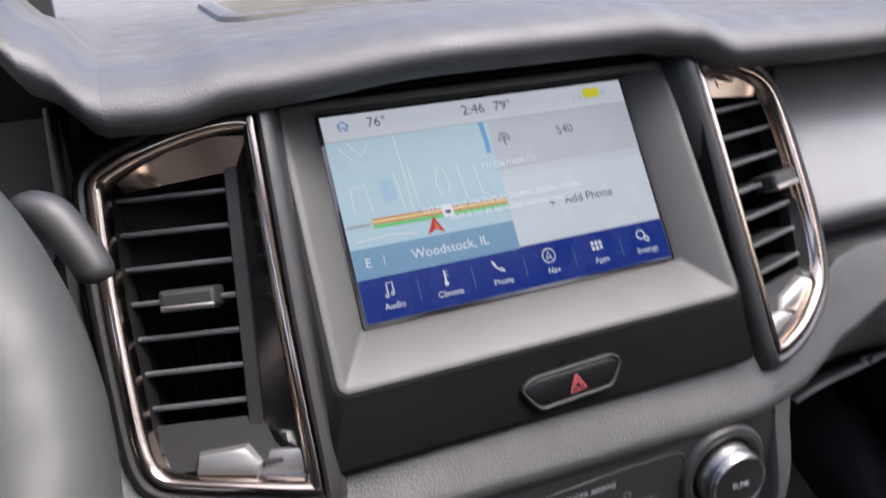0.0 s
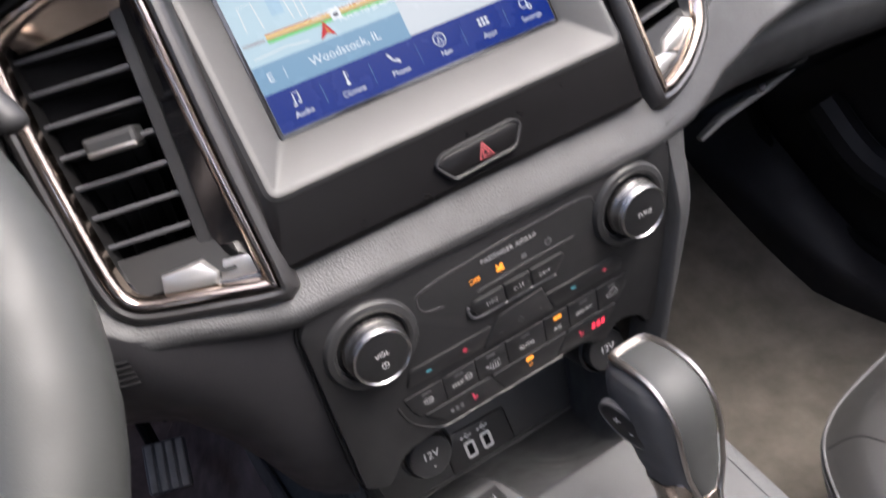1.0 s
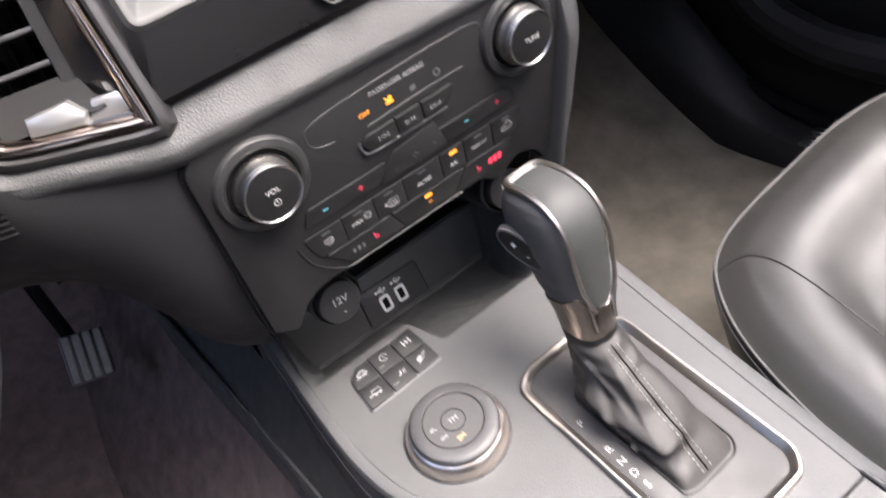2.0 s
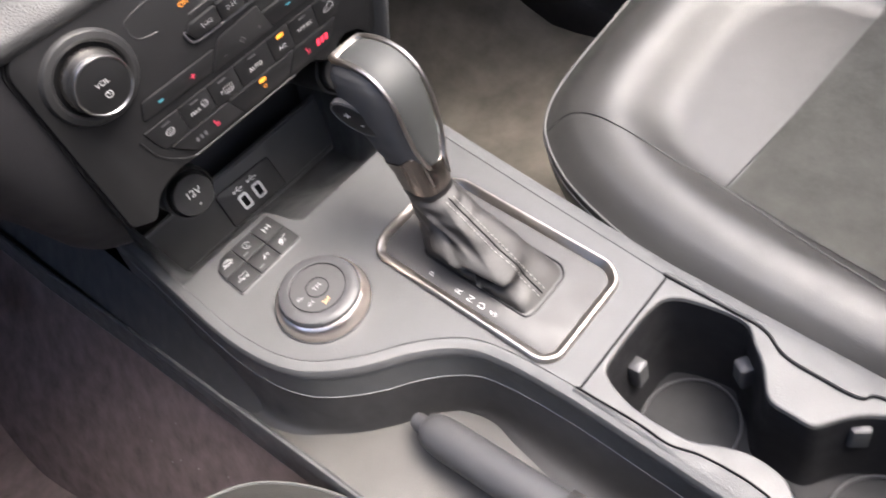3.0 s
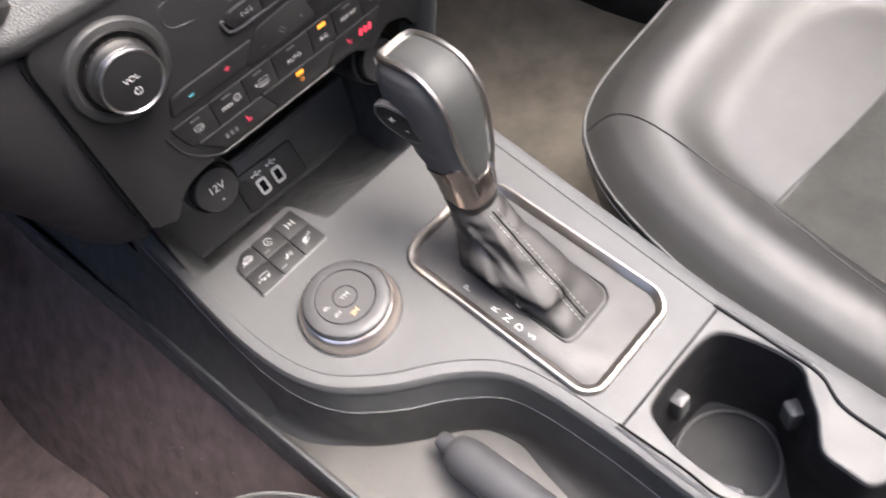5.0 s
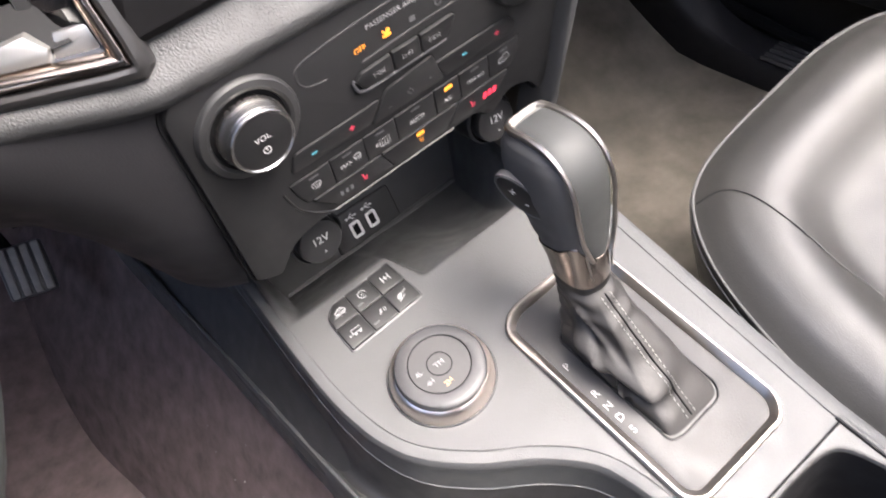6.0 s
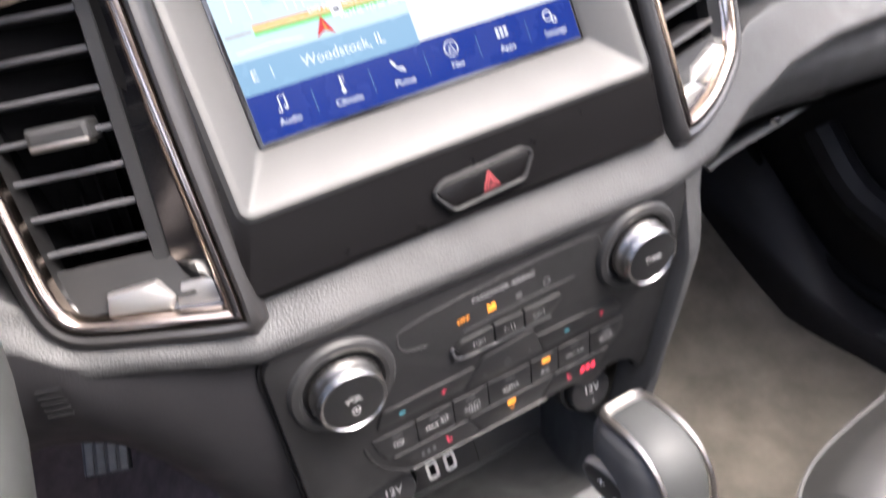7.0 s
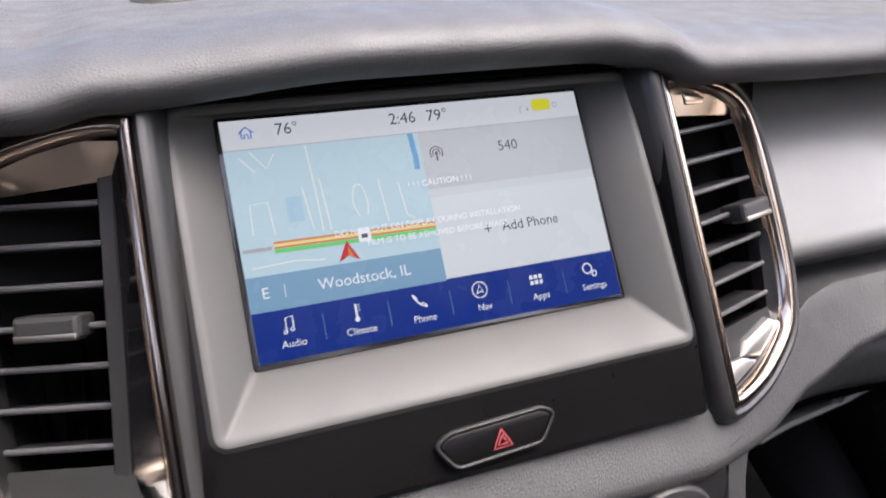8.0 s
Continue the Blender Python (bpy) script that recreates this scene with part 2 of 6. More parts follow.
RAIL = material("grained_console_rail", (0.046, 0.047, 0.0478), 0.52, grain=0.5, grain_scale=750, kind="cells")
WELLFLOOR = material("warm_grey_well_plastic", (0.045, 0.0432, 0.040), 0.45, grain=0.45, grain_scale=800, kind="cells", vary=0.12, vary_scale=20)
LINER = material("cup_liner_rubber", (0.008, 0.008, 0.009), 0.6, vary=0.12, spec=0.3, grain=0.2, grain_scale=1300)
LEATHER = material("black_leather", (0.023, 0.0225, 0.0215), 0.43, grain=0.25, grain_scale=620, kind="cells", soft=0.03, soft_scale=26, vary=0.10, spec=0.55, rough_vary=0.05)
SEATSEAM = material("dark_leather_seam", (0.012, 0.012, 0.0115), 0.55, vary=0.1)
SUEDE = material("dark_seat_fabric", (0.040, 0.040, 0.036), 0.9, grain=0.5, grain_scale=900, vary=0.2, vary_scale=30, spec=0.2)
BOOT = material("soft_boot_leather", (0.016, 0.0148, 0.0143), 0.56, grain=0.15, grain_scale=700, kind="cells", soft=0.15, soft_scale=90, spec=0.42)
DIALFACE = material("dial_face_plastic", (0.030, 0.030, 0.031), 0.5, grain=0.1, grain_scale=1800, vary=0.08)
TAUPE = material("smoked_taupe_metal", (0.26, 0.225, 0.20), 0.22, metal=1.0, vary=0.03, rough_vary=0.02)
WHEEL = material("smooth_wheel_leather", (0.018, 0.019, 0.018), 0.56, grain=0.12, grain_scale=1800, vary=0.06, spec=0.32)
THREAD = material("grey_thread", (0.13, 0.127, 0.123), 0.7)
PIPING = material("light_piping", (0.055, 0.055, 0.055), 0.6)
CARPET = material("brown_black_carpet", (0.098, 0.077, 0.076), 1.0, grain=1.0, grain_scale=1300, vary=0.25, vary_scale=40, spec=0.05)
MAT = material("grey_floor_carpet", (0.096, 0.088, 0.075), 0.95, grain=1.0, grain_scale=1200, vary=0.3, vary_scale=14, spec=0.1)
LINING = material("pale_headliner", (0.55, 0.55, 0.53), 0.9, grain=0.3, grain_scale=1500)
DOORTRIM = material("dark_door_trim", (0.010, 0.010, 0.0115), 0.5, grain=0.3, grain_scale=700, kind="cells", spec=0.25)
WHITE = material("white_print", (0.32, 0.32, 0.32), 0.5, vary=0.03)
ICON = material("pale_grey_print", (0.2, 0.2, 0.205), 0.5, vary=0.03)
GREYPRINT = material("grey_print", (0.05, 0.05, 0.053), 0.5, vary=0.03)
RED = material("red_print", (0.16, 0.018, 0.022), 0.5, vary=0.03)
BUCKLE = material("red_button_plastic", (0.42, 0.04, 0.045), 0.35, vary=0.05)
AMBER_LIT = material("lit_amber", (0.5, 0.2, 0.02), 0.5, emit=(1.0, 0.27, 0.02), strength=0.7)
RED_LIT = material("lit_red", (0.5, 0.02, 0.04), 0.5, emit=(1.0, 0.04, 0.09), strength=0.7)
AMBER_DIM = material("dim_amber", (0.5, 0.3, 0.14), 0.5, emit=(1.0, 0.5, 0.2), strength=0.12)
KNOBPRINT = material("bright_white_print", (0.6, 0.6, 0.6), 0.5, vary=0.03)
DIM_RED = material("dim_red", (0.25, 0.02, 0.04), 0.5, emit=(0.7, 0.05, 0.1), strength=0.12)
DIM_BLUE = material("dim_blue", (0.05, 0.2, 0.25), 0.5, emit=(0.1, 0.4, 0.5), strength=0.15)
ARMREST = material("pale_armrest_vinyl", (0.055, 0.055, 0.055), 0.5, grain=0.3, grain_scale=600, kind="cells")
RUBBER = material("lit_pedal_rubber", (0.16, 0.155, 0.15), 0.6, vary=0.2, vary_scale=60)
SEAMLINE = material("seam_highlight", (0.11, 0.11, 0.11), 0.5)
LINT = material("pale_lint", (0.16, 0.15, 0.14), 0.9)
GROUND = material("warm_bounce_ground", (0.3, 0.25, 0.2), 0.9, vary=0.3, vary_scale=0.6, grain=0.5, grain_scale=40)


def glow(name, color, strength=0.74):
    """A lit patch of the display under its clear film."""
    return material("display_" + name, (color[0] * 0.03, color[1] * 0.03, color[2] * 0.03), 0.25, vary=0.02, spec=0.05, emit=color, strength=strength)

# ---- the cab ----
SCR = frame_at((0, 0, 0.75), (1, 0, 0), (0, math.sin(radians(24.5)), math.cos(radians(24.5))))
FACE = frame_at((0, -0.026, 0.70), (1, 0, 0), (0, math.sin(radians(17)), math.cos(radians(17))))
PAN = frame_at((0, -0.0246, 0.60), (1, 0, 0), (0, -0.1, 1))
SLOPE = 0.145
CON = frame_at((0, -0.267, 0.390), (1, 0, 0), (0, 1, SLOPE))


def box(x0, y0, z0, x1, y1, z1, bm=None):
    bm = bm or bmesh.new()
    v = [bm.verts.new((x, y, z)) for x in (x0, x1) for y in (y0, y1) for z in (z0, z1)]
    for f in ((0, 1, 3, 2), (4, 6, 7, 5), (0, 4, 5, 1), (2, 3, 7, 6), (0, 2, 6, 4), (1, 5, 7, 3)):
        bm.faces.new([v[i] for i in f])
    return bm


# floor of the cab: two footwells beside a tunnel, turning up to the firewall
def floor_z(x, y):
    z = 0.02 + 0.002 * noise.noise(Vector((x * 14, y * 14, 0)))
    return z + 0.55 * max(0.0, y - 0.42) ** 1.25


def cab_floor():
    return grid(46, 70, lambda a, b: ((-0.78 + 0.66 * a), -1.9 + 2.85 * b, floor_z(-0.78 + 0.66 * a, -1.9 + 2.85 * b)))


solo("floor", cab_floor(), CARPET, "dark brown-black carpet in the driver's footwell", "floor", "structure")
def toe_z(y):
    return 0.052 + 0.9 * max(0.0, y - 0.32) ** 1.15


solo("floor_passenger", grid(40, 60, lambda a, b: (0.1 + 0.62 * a, -1.9 + 2.85 * b, toe_z(-1.9 + 2.85 * b) + 0.002 * noise.noise(Vector((a * 9, b * 40, 0))))), MAT,
     "grey-brown carpet in the passenger's footwell", "floor", "structure")
solo("firewall", box(-0.86, 0.95, -0.05, 0.86, 1.0, 0.98), CAVITY, "black firewall behind the dashboard", "wall", "structure")
# Two unseen boxes, added to keep daylight from leaking into the footwells.
solo("cowl", box(-0.86, 0.785, 0.88, 0.86, 1.0, 0.99), CAVITY, "unseen black cowl added to keep daylight out of the footwells", "wall", "structure")
solo("floor_light_block", box(-0.86, -2.0, -0.06, 0.86, 1.0, -0.04), CAVITY, "unseen black sheet added to stop light from below", "floor", "structure")
# Unseen ground, added for warm bounced light and reflections.
solo("ground", grid(8, 8, lambda a, b: (-60 + 120 * a, -60 + 120 * b, -0.62)), GROUND, "unseen warm ground added for bounced light", "ground", "structure")

# Headliner pieces round an added, unseen opening that lets top light in.
def roof():
    bm = box(-0.66, -1.95, 1.30, 0.66, -1.02, 1.36)
    box(-0.66, -0.12, 1.30, 0.66, 0.0, 1.36, bm)
    box(-0.66, -1.02, 1.30, -0.50, -0.12, 1.36, bm)
    box(0.56, -1.02, 1.30, 0.66, -0.12, 1.36, bm)
    return bm


solo("ceiling", roof(), LINING, "pale woven headliner round an unseen opening added to let light in", "ceiling", "structure")
# Unseen rear wall; its window is opened to light rear-facing parts.
bm = box(-0.85, -2.0, -0.05, 0.85, -1.95, 0.84)
box(-0.85, -2.0, 1.24, 0.85, -1.95, 1.30, bm), box(-0.85, -2.0, 0.84, -0.62, -1.95, 1.24, bm), box(0.62, -2.0, 0.84, 0.85, -1.95, 1.24, bm)
solo("wall_rear", bm, DOORTRIM, "dark trim round an unseen rear window opened for light", "wall", "structure")
for sx, nm in ((-1, "wall_driver_side"), (1, "wall_passenger_side")):
    # Sill heights are set by how much daylight they let in.
    low = 0.66 if sx < 0 else 0.70
    bm = box(sx * 0.80, -1.95, -0.05, sx * 0.86, 1.0, low)
    box(sx * 0.68, -0.62, low, sx * 0.80, -0.45, 1.32, bm), box(sx * 0.68, -1.95, low, sx * 0.80, -1.70, 1.32, bm), box(sx * 0.66, -1.70, 1.24, sx * 0.80, -0.62, 1.32, bm)
    solo(nm, bm, DOORTRIM, "dark grained door trim round the side windows", "wall", "structure")
for sx in (-1, 1):
    bm = tube([(sx * 0.80, 0.74, 0.86), (sx * 0.74, 0.4, 1.08), (sx * 0.66, 0.02, 1.31)], 0.035, 8)
    solo("pillar", bm, LINING, "pale windscreen pillar", "pillar", "structure")

# passenger side: kick panel, sill and its ribbed tread plate
kick = thing("door_sill", (0.72, 0.1, 0.02), "dark plastic door sill with a ribbed tread plate", "door sill", kind="structure")
prof = [(0.708, 0.0), (0.709, 0.06), (0.712, 0.084), (0.720, 0.094), (0.762, 0.097), (0.785, 0.09), (0.80, 0.05)]


def sill_ring(y):
    k = smooth01(0.2, 0.62, y)
    return [(x - 0.015 * k, y, z + k * (0.06 + 0.75 * (x - 0.64) * 2.1)) for x, z in prof]


part("sill_trim", loft([sill_ring(-1.2 + 2.0 * i / 40) for i in range(41)], False), DOORTRIM, kick)
for i in range(5):
    x = 0.721 + 0.0115 * i
    part("rib", tube([(x, -0.6, 0.099), (x, 0.19, 0.099)], 0.0035, 6), PLASTIC, kick)
door = thing("passenger_door", (0.8, -0.3, 0.1), "dark closed passenger door with a moulded pocket", "car door", kind="structure")
part("door_panel", grid(30, 20, lambda a, b: (0.79 + 0.012 * math.sin(b * 9) - 0.03 * smooth01(0.75, 1, b), -1.0 + 1.7 * a, 0.1 + 0.60 * b)), DOORTRIM, door)
part("door_seal", tube(spline([(0.775, 0.0, 0.10), (0.775, 0.3, 0.13), (0.77, 0.47, 0.28), (0.77, 0.54, 0.5), (0.77, 0.56, 0.7)], 8), 0.011, 8), GROOVE, door)
part("door_pocket", tube(spline([(0.765, -0.7, 0.3), (0.765, 0.0, 0.24), (0.77, 0.25, 0.26), (0.77, 0.36, 0.36)], 8), 0.03, 10), DOORTRIM, door)

# ---- dashboard ----
dash = thing("dashboard", (0, 0.2, 0.6), "black grained soft-touch dashboard with grey decor panels", "dashboard")
BROW = [(-0.80, 0.885), (-0.60, 0.93), (-0.30, 0.925), (-0.225, 0.905), (-0.200, 0.876), (-0.180, 0.858), (-0.155, 0.857), (-0.127, 0.862),
        (-0.03, 0.868), (0.08, 0.868), (0.11, 0.864), (0.140, 0.853), (0.23, 0.851), (0.80, 0.842)]
LIP = [(0.10, -0.004), (0.05, -0.008), (0.022, -0.0085), (0.012, -0.0065), (0.006, -0.002), (0.004, 0.003), (0.007, 0.009), (0.014, 0.0135),
       (0.028, 0.018), (0.05, 0.0225)]
XS = sorted(set([-0.8 + 0.02 * i for i in range(81)] + [-0.24 + 0.005 * i for i in range(82)]))
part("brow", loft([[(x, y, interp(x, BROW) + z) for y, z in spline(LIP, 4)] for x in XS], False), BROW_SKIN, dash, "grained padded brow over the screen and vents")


def top_z(x, y):
    d = y - 0.05
    return interp(x, BROW) * (1 - smooth01(0.0, 0.3, d)) + 0.862 * smooth01(0.0, 0.3, d) + 0.0225 + 0.15 * d


def top_sheet(x0, x1, y0, y1, nx, ny):
    return grid(nx, ny, lambda a, b: (x0 + (x1 - x0) * a, y0 + (y1 - y0) * b, top_z(x0 + (x1 - x0) * a, y0 + (y1 - y0) * b)))


TX0, TX1, TY0, TY1 = -0.105, 0.115, 0.150, 0.32
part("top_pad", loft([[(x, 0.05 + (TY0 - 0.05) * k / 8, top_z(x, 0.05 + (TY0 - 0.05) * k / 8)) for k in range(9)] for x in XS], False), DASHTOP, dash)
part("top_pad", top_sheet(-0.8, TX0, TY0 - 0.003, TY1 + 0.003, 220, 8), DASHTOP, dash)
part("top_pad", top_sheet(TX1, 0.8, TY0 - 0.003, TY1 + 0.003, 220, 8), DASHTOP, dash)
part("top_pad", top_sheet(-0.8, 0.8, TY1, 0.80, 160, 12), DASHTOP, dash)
tray_out = rounded(rect(TX0, TY0, TX1, TY1), 0.02)


def on_top(bm):
    for v in bm.verts:
        v.co.z += top_z(v.co.x, v.co.y)
    return bm


part("tray_rim", on_top(sweep2(tray_out, [(0.010, -0.002), (0.008, 0.003), (0.002, 0.0045), (-0.004, 0.003), (-0.007, -0.004), (-0.009, -0.03)])), DASHTOP, dash)
part("tray_well", on_top(sweep2(tray_out, [(-0.008, -0.01), (-0.010, -0.035)], cap1=True)), CAVITY, dash)

# dark fascia round the display, with the grey sloping surround inside it
hous_out = rounded([(-0.1065, -0.0262), (0.111, -0.0262), (0.1075, 0.106), (-0.1065, 0.106)], [0.004] * 4, 4)
hous_in = rounded([(-0.089, -0.002), (0.089, -0.002), (0.0885, 0.1065), (-0.0885, 0.1065)], [0.002] * 4, 4)
display = thing("infotainment_display", (0, 0, 0.75), "lit touchscreen with a map in a satin grey recessed surround", "screen")
bm = loft([[(*p, 0.010) for p in offset(hous_out, 0.004)], [(*p, 0.0125) for p in offset(hous_out, 0.002)], [(*p, 0.0128) for p in hous_out],
           [(*p, 0.0118) for p in offset(hous_out, -0.002)], [(*p, 0.0015) for p in offset(hous_in, 0.002)], [(*p, -0.001) for p in hous_in]])
part("surround", bm, SURROUND, display, "satin grey sloping surround", SCR)
fas_out = rounded([(-0.1195, -0.006), (0.1195, -0.008), (0.1185, 0.166), (-0.1185, 0.166)], [0.003] * 4, 4)


def fas_ring(d, h):
    return [FACE @ Vector((p[0], p[1], h)) for p in offset(fas_out, d)]


bm = loft([fas_ring(0.001, -0.03), fas_ring(0.001, -0.003), fas_ring(-0.002, 0.0), [SCR @ Vector((*p, 0.0095)) for p in offset(hous_out, 0.006)],
           [SCR @ Vector((*p, 0.010)) for p in offset(hous_out, 0.0035)]])
part("fascia", bm, FASCIA, dash, "satin black fascia round the display")
part("core", box(0.25, 0.135, 0.60, 0.80, 0.145, 0.855, box(-0.20, 0.135, 0.60, 0.25, 0.145, 0.862)), CAVITY, dash)
part("hood_lining", box(-0.80, 0.135, 0.60, -0.20, 0.145, 0.925), BEZEL, dash, "dark lining under the instrument hood")
part("fascia_backing", box(-0.21, 0.052, 0.60, 0.21, 0.06, 0.85), CAVITY, dash)

# padded strip below the fascia, running on below both vents
STRIP_X = [-0.80, -0.5, -0.35, -0.25] + [-0.23 + 0.01 * k for k in range(11)] + [-0.12, -0.06, 0.0, 0.06, 0.115, 0.13, 0.15, 0.17, 0.19, 0.21, 0.23, 0.26, 0.30, 0.4, 0.8]


def strip_ring(x):
    yb = lin(x, [(-0.8, 0.05), (-0.25, 0.03), (-0.205, 0.012), (-0.12, -0.018), (0.12, -0.018), (0.205, 0.012), (0.26, 0.03), (0.8, 0.05)])
    zt = interp(x, [(-0.8, 0.73), (-0.22, 0.722), (-0.19, 0.700), (-0.12, 0.691), (0.0, 0.696), (0.12, 0.688), (0.19, 0.698), (0.24, 0.715), (0.8, 0.70)])
    zl = interp(x, [(-0.8, 0.70), (-0.22, 0.701), (-0.19, 0.680), (-0.12, 0.670), (0.0, 0.667), (0.12, 0.664), (0.17, 0.662), (0.22, 0.675), (0.30, 0.69), (0.8, 0.675)])
    o = 0.016 + 0.006 * smooth01(0.19, 0.3, x)
    return spline([(x, yb + 0.03, zt + 0.004), (x, yb + 0.003, zt + 0.0030), (x, yb - 0.002, zt + 0.0015), (x, yb - o * 0.50, zt * 0.62 + zl * 0.38), (x, yb - o * 0.92, zl + 0.0055),
                   (x, yb - o * 1.02, zl + 0.0010), (x, yb - o * 0.92, zl - 0.0040), (x, yb - o * 0.5, zl - 0.0080), (x, yb + 0.02, zl - 0.010)], 4)


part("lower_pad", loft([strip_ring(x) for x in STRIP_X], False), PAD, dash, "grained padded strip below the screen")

# right flank of the centre stack
def flank(z):
    xp = lin(z, [(0.46, 0.095), (0.53, 0.111), (0.61, 0.1285), (0.66, 0.133), (0.69, 0.134)])
    xs = lin(z, [(0.44, 0.108), (0.48, 0.112), (0.509, 0.120), (0.554, 0.143), (0.64, 0.166), (0.68, 0.185)])
    y0 = -0.0246 - 0.1 * (z - 0.60) - 0.010
    k = smooth01(0.60, 0.668, z)
    pts = [(xp - 0.004, y0 + 0.03), (xp, y0 + 0.004), (xp + 0.004, y0), (xs - 0.016, y0 + 0.004), (xs - 0.004, y0 + 0.018), (xs, y0 + 0.045)]
    return spline([(x, y + k * (0.009 + 0.353 * max(0.0, x - 0.12)), z) for x, y in pts], 4)


def flank_edge(z):
    return lin(z, [(0.44, 0.108), (0.48, 0.112), (0.509, 0.120), (0.554, 0.143), (0.64, 0.166), (0.68, 0.185)])


part("stack_flank", loft([flank(0.30 + 0.01 * i) for i in range(38)], False), PAD, dash, "grained padded side of the centre stack")
part("tunnel_side", grid(30, 12, lambda a, b: (flank_edge(0.02 + 0.64 * a) - 0.002 + 0.03 * b, 0.005 + 0.55 * b, 0.02 + 0.64 * a)), MAT, dash, "grey-brown carpet on the tunnel side")

# driver's knee panel
KNEE_LOW = [(-0.8, 0.60), (-0.30, 0.615), (-0.233, 0.613), (-0.20, 0.600), (-0.183, 0.576), (-0.168, 0.545), (-0.155, 0.511), (-0.140, 0.496), (-0.120, 0.488)]


def knee(a, b):
    x = -0.1235 - 0.68 * (a ** 1.6)
    zt = interp(x, [(-0.8, 0.70), (-0.22, 0.700), (-0.19, 0.680), (-0.12, 0.671)]) + 0.004
    zb = lin(x, KNEE_LOW)
    yt = lin(x, [(-0.8, 0.03), (-0.22, -0.002), (-0.12, -0.026)])
    yb = lin(x, [(-0.8, 0.06), (-0.22, 0.05), (-0.12, 0.025)])
    if b > 0.86:
        k = (b - 0.86) / 0.14
        return (x, yb + 0.10 * k, zb - 0.004 * math.sin(k * 3.1) + 0.03 * k * k)
    k = b / 0.86
    return (x, yt + (yb - yt) * k ** 2.2, zt + (zb - zt) * k)


part("knee_panel", grid(60, 30, knee), KNEE, dash, "smooth dark plastic knee panel")
for i in range(5):
    part("grille_slot", tube([(-0.2125, -0.0045, 0.6795 - 0.0034 * i), (-0.2025, -0.0068, 0.6780 - 0.0034 * i)], 0.0011, 6), GROOVE, dash)


# passenger side decor panel, groove and glovebox
def decor(a, b):
    x = 0.207 + 0.593 * a
    p = spline([(0.085, 0.842), (0.068, 0.828), (0.045, 0.79), (0.030, 0.755), (0.027, 0.741), (0.036, 0.732), (0.060, 0.724), (0.066, 0.712), (0.055, 0.698)], 5)
    k = b * (len(p) - 1)
    i = min(int(k), len(p) - 2)
    y, z = Vector(p[i]).lerp(Vector(p[i + 1]), k - i)
    return (x, y + 0.05 * (x - 0.2) ** 2, z - 0.01 * (x - 0.3) + 0.012 * (x - 0.2) * (1 if z < 0.75 else 0))


part("decor_panel", grid(30, 40, decor), PASSENGER, dash, "satin grey decor panel on the passenger side")
glove = thing("glovebox", (0.45, 0.05, 0.6), "closed dark plastic glovebox with a lock in its pull recess", "glovebox")


def glovedoor(a, b):
    x = 0.166 + 0.61 * a
    p = spline([(0.020, 0.690), (0.012, 0.676), (0.018, 0.655), (0.030, 0.641), (0.048, 0.633), (0.062, 0.634)], 5)
    k = b * (len(p) - 1)
    i = min(int(k), len(p) - 2)
    y, z = Vector(p[i]).lerp(Vector(p[i + 1]), k - i)
    return (x, y + 0.02 * smooth01(0.0, 0.2, a), z - 0.035 * smooth01(0.1, 0.9, a) - 0.012)


part("door", grid(30, 24, glovedoor), PAD, glove)
# Shade under the door is put in as near-black sheets.
part("recess", grid(6, 6, lambda a, b: (0.168 + 0.60 * a, 0.060 + 0.06 * b, 0.622 - 0.022 * b - 0.035 * a)), CAVITY, glove, "pull recess with its shade as a near-black sheet")
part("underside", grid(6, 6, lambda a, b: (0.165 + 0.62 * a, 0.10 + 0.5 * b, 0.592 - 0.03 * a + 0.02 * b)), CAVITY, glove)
part("pull_lip", tube([(0.262, 0.082, 0.580), (0.285, 0.080, 0.590), (0.34, 0.080, 0.597), (0.39, 0.080, 0.606)], [0.004, 0.006, 0.006, 0.004], 8, flat=0.6), CONSOLE, glove)
part("upper_lip", tube([(0.30, 0.11, 0.597), (0.36, 0.112, 0.599), (0.47, 0.116, 0.592)], 0.003, 8), SLAT, glove)
part("lock", lathe([(0.0, 0.004), (0.004, 0.004), (0.005, 0.0)], 14), CHROME, glove, "chrome lock", frame_at((0.329, 0.076, 0.602), (1, 0, 0), (0, 0.3, 1)))

# ---- control panel ----
panel = thing("climate_control_panel", (0, -0.02, 0.6), "black radio and climate control panel with two knobs", "control panel")
pan_out = rounded([(-0.1235, -0.070), (-0.108, -0.078), (-0.094, -0.060), (-0.072, -0.056), (-0.052, -0.060), (-0.046, -0.057), (0.050, -0.057), (0.062, -0.068), (0.080, -0.055), (0.097, -0.062),
                   (0.104, -0.074), (0.111, -0.066), (0.1285, 0.012), (0.1325, 0.057), (0.122, 0.068), (-0.115, 0.068), (-0.1245, 0.058)],
                  [0.004, 0.004, 0.01, 0.014, 0.006, 0.006, 0.006, 0.008, 0.014, 0.006, 0.004, 0.004, 0.02, 0.012, 0.012, 0.012, 0.012], 4)
part("panel_body", slab(pan_out, -0.02, 0.0, 0.0015), PANEL, panel, at=PAN)
part("panel_gap", sweep2(pan_out, [(0.0, -0.004), (0.002, -0.0035), (0.002, -0.02)]), GROOVE, panel, at=PAN)

# ---- console ----
def con_left(y):
    return lin(y, LEFT)


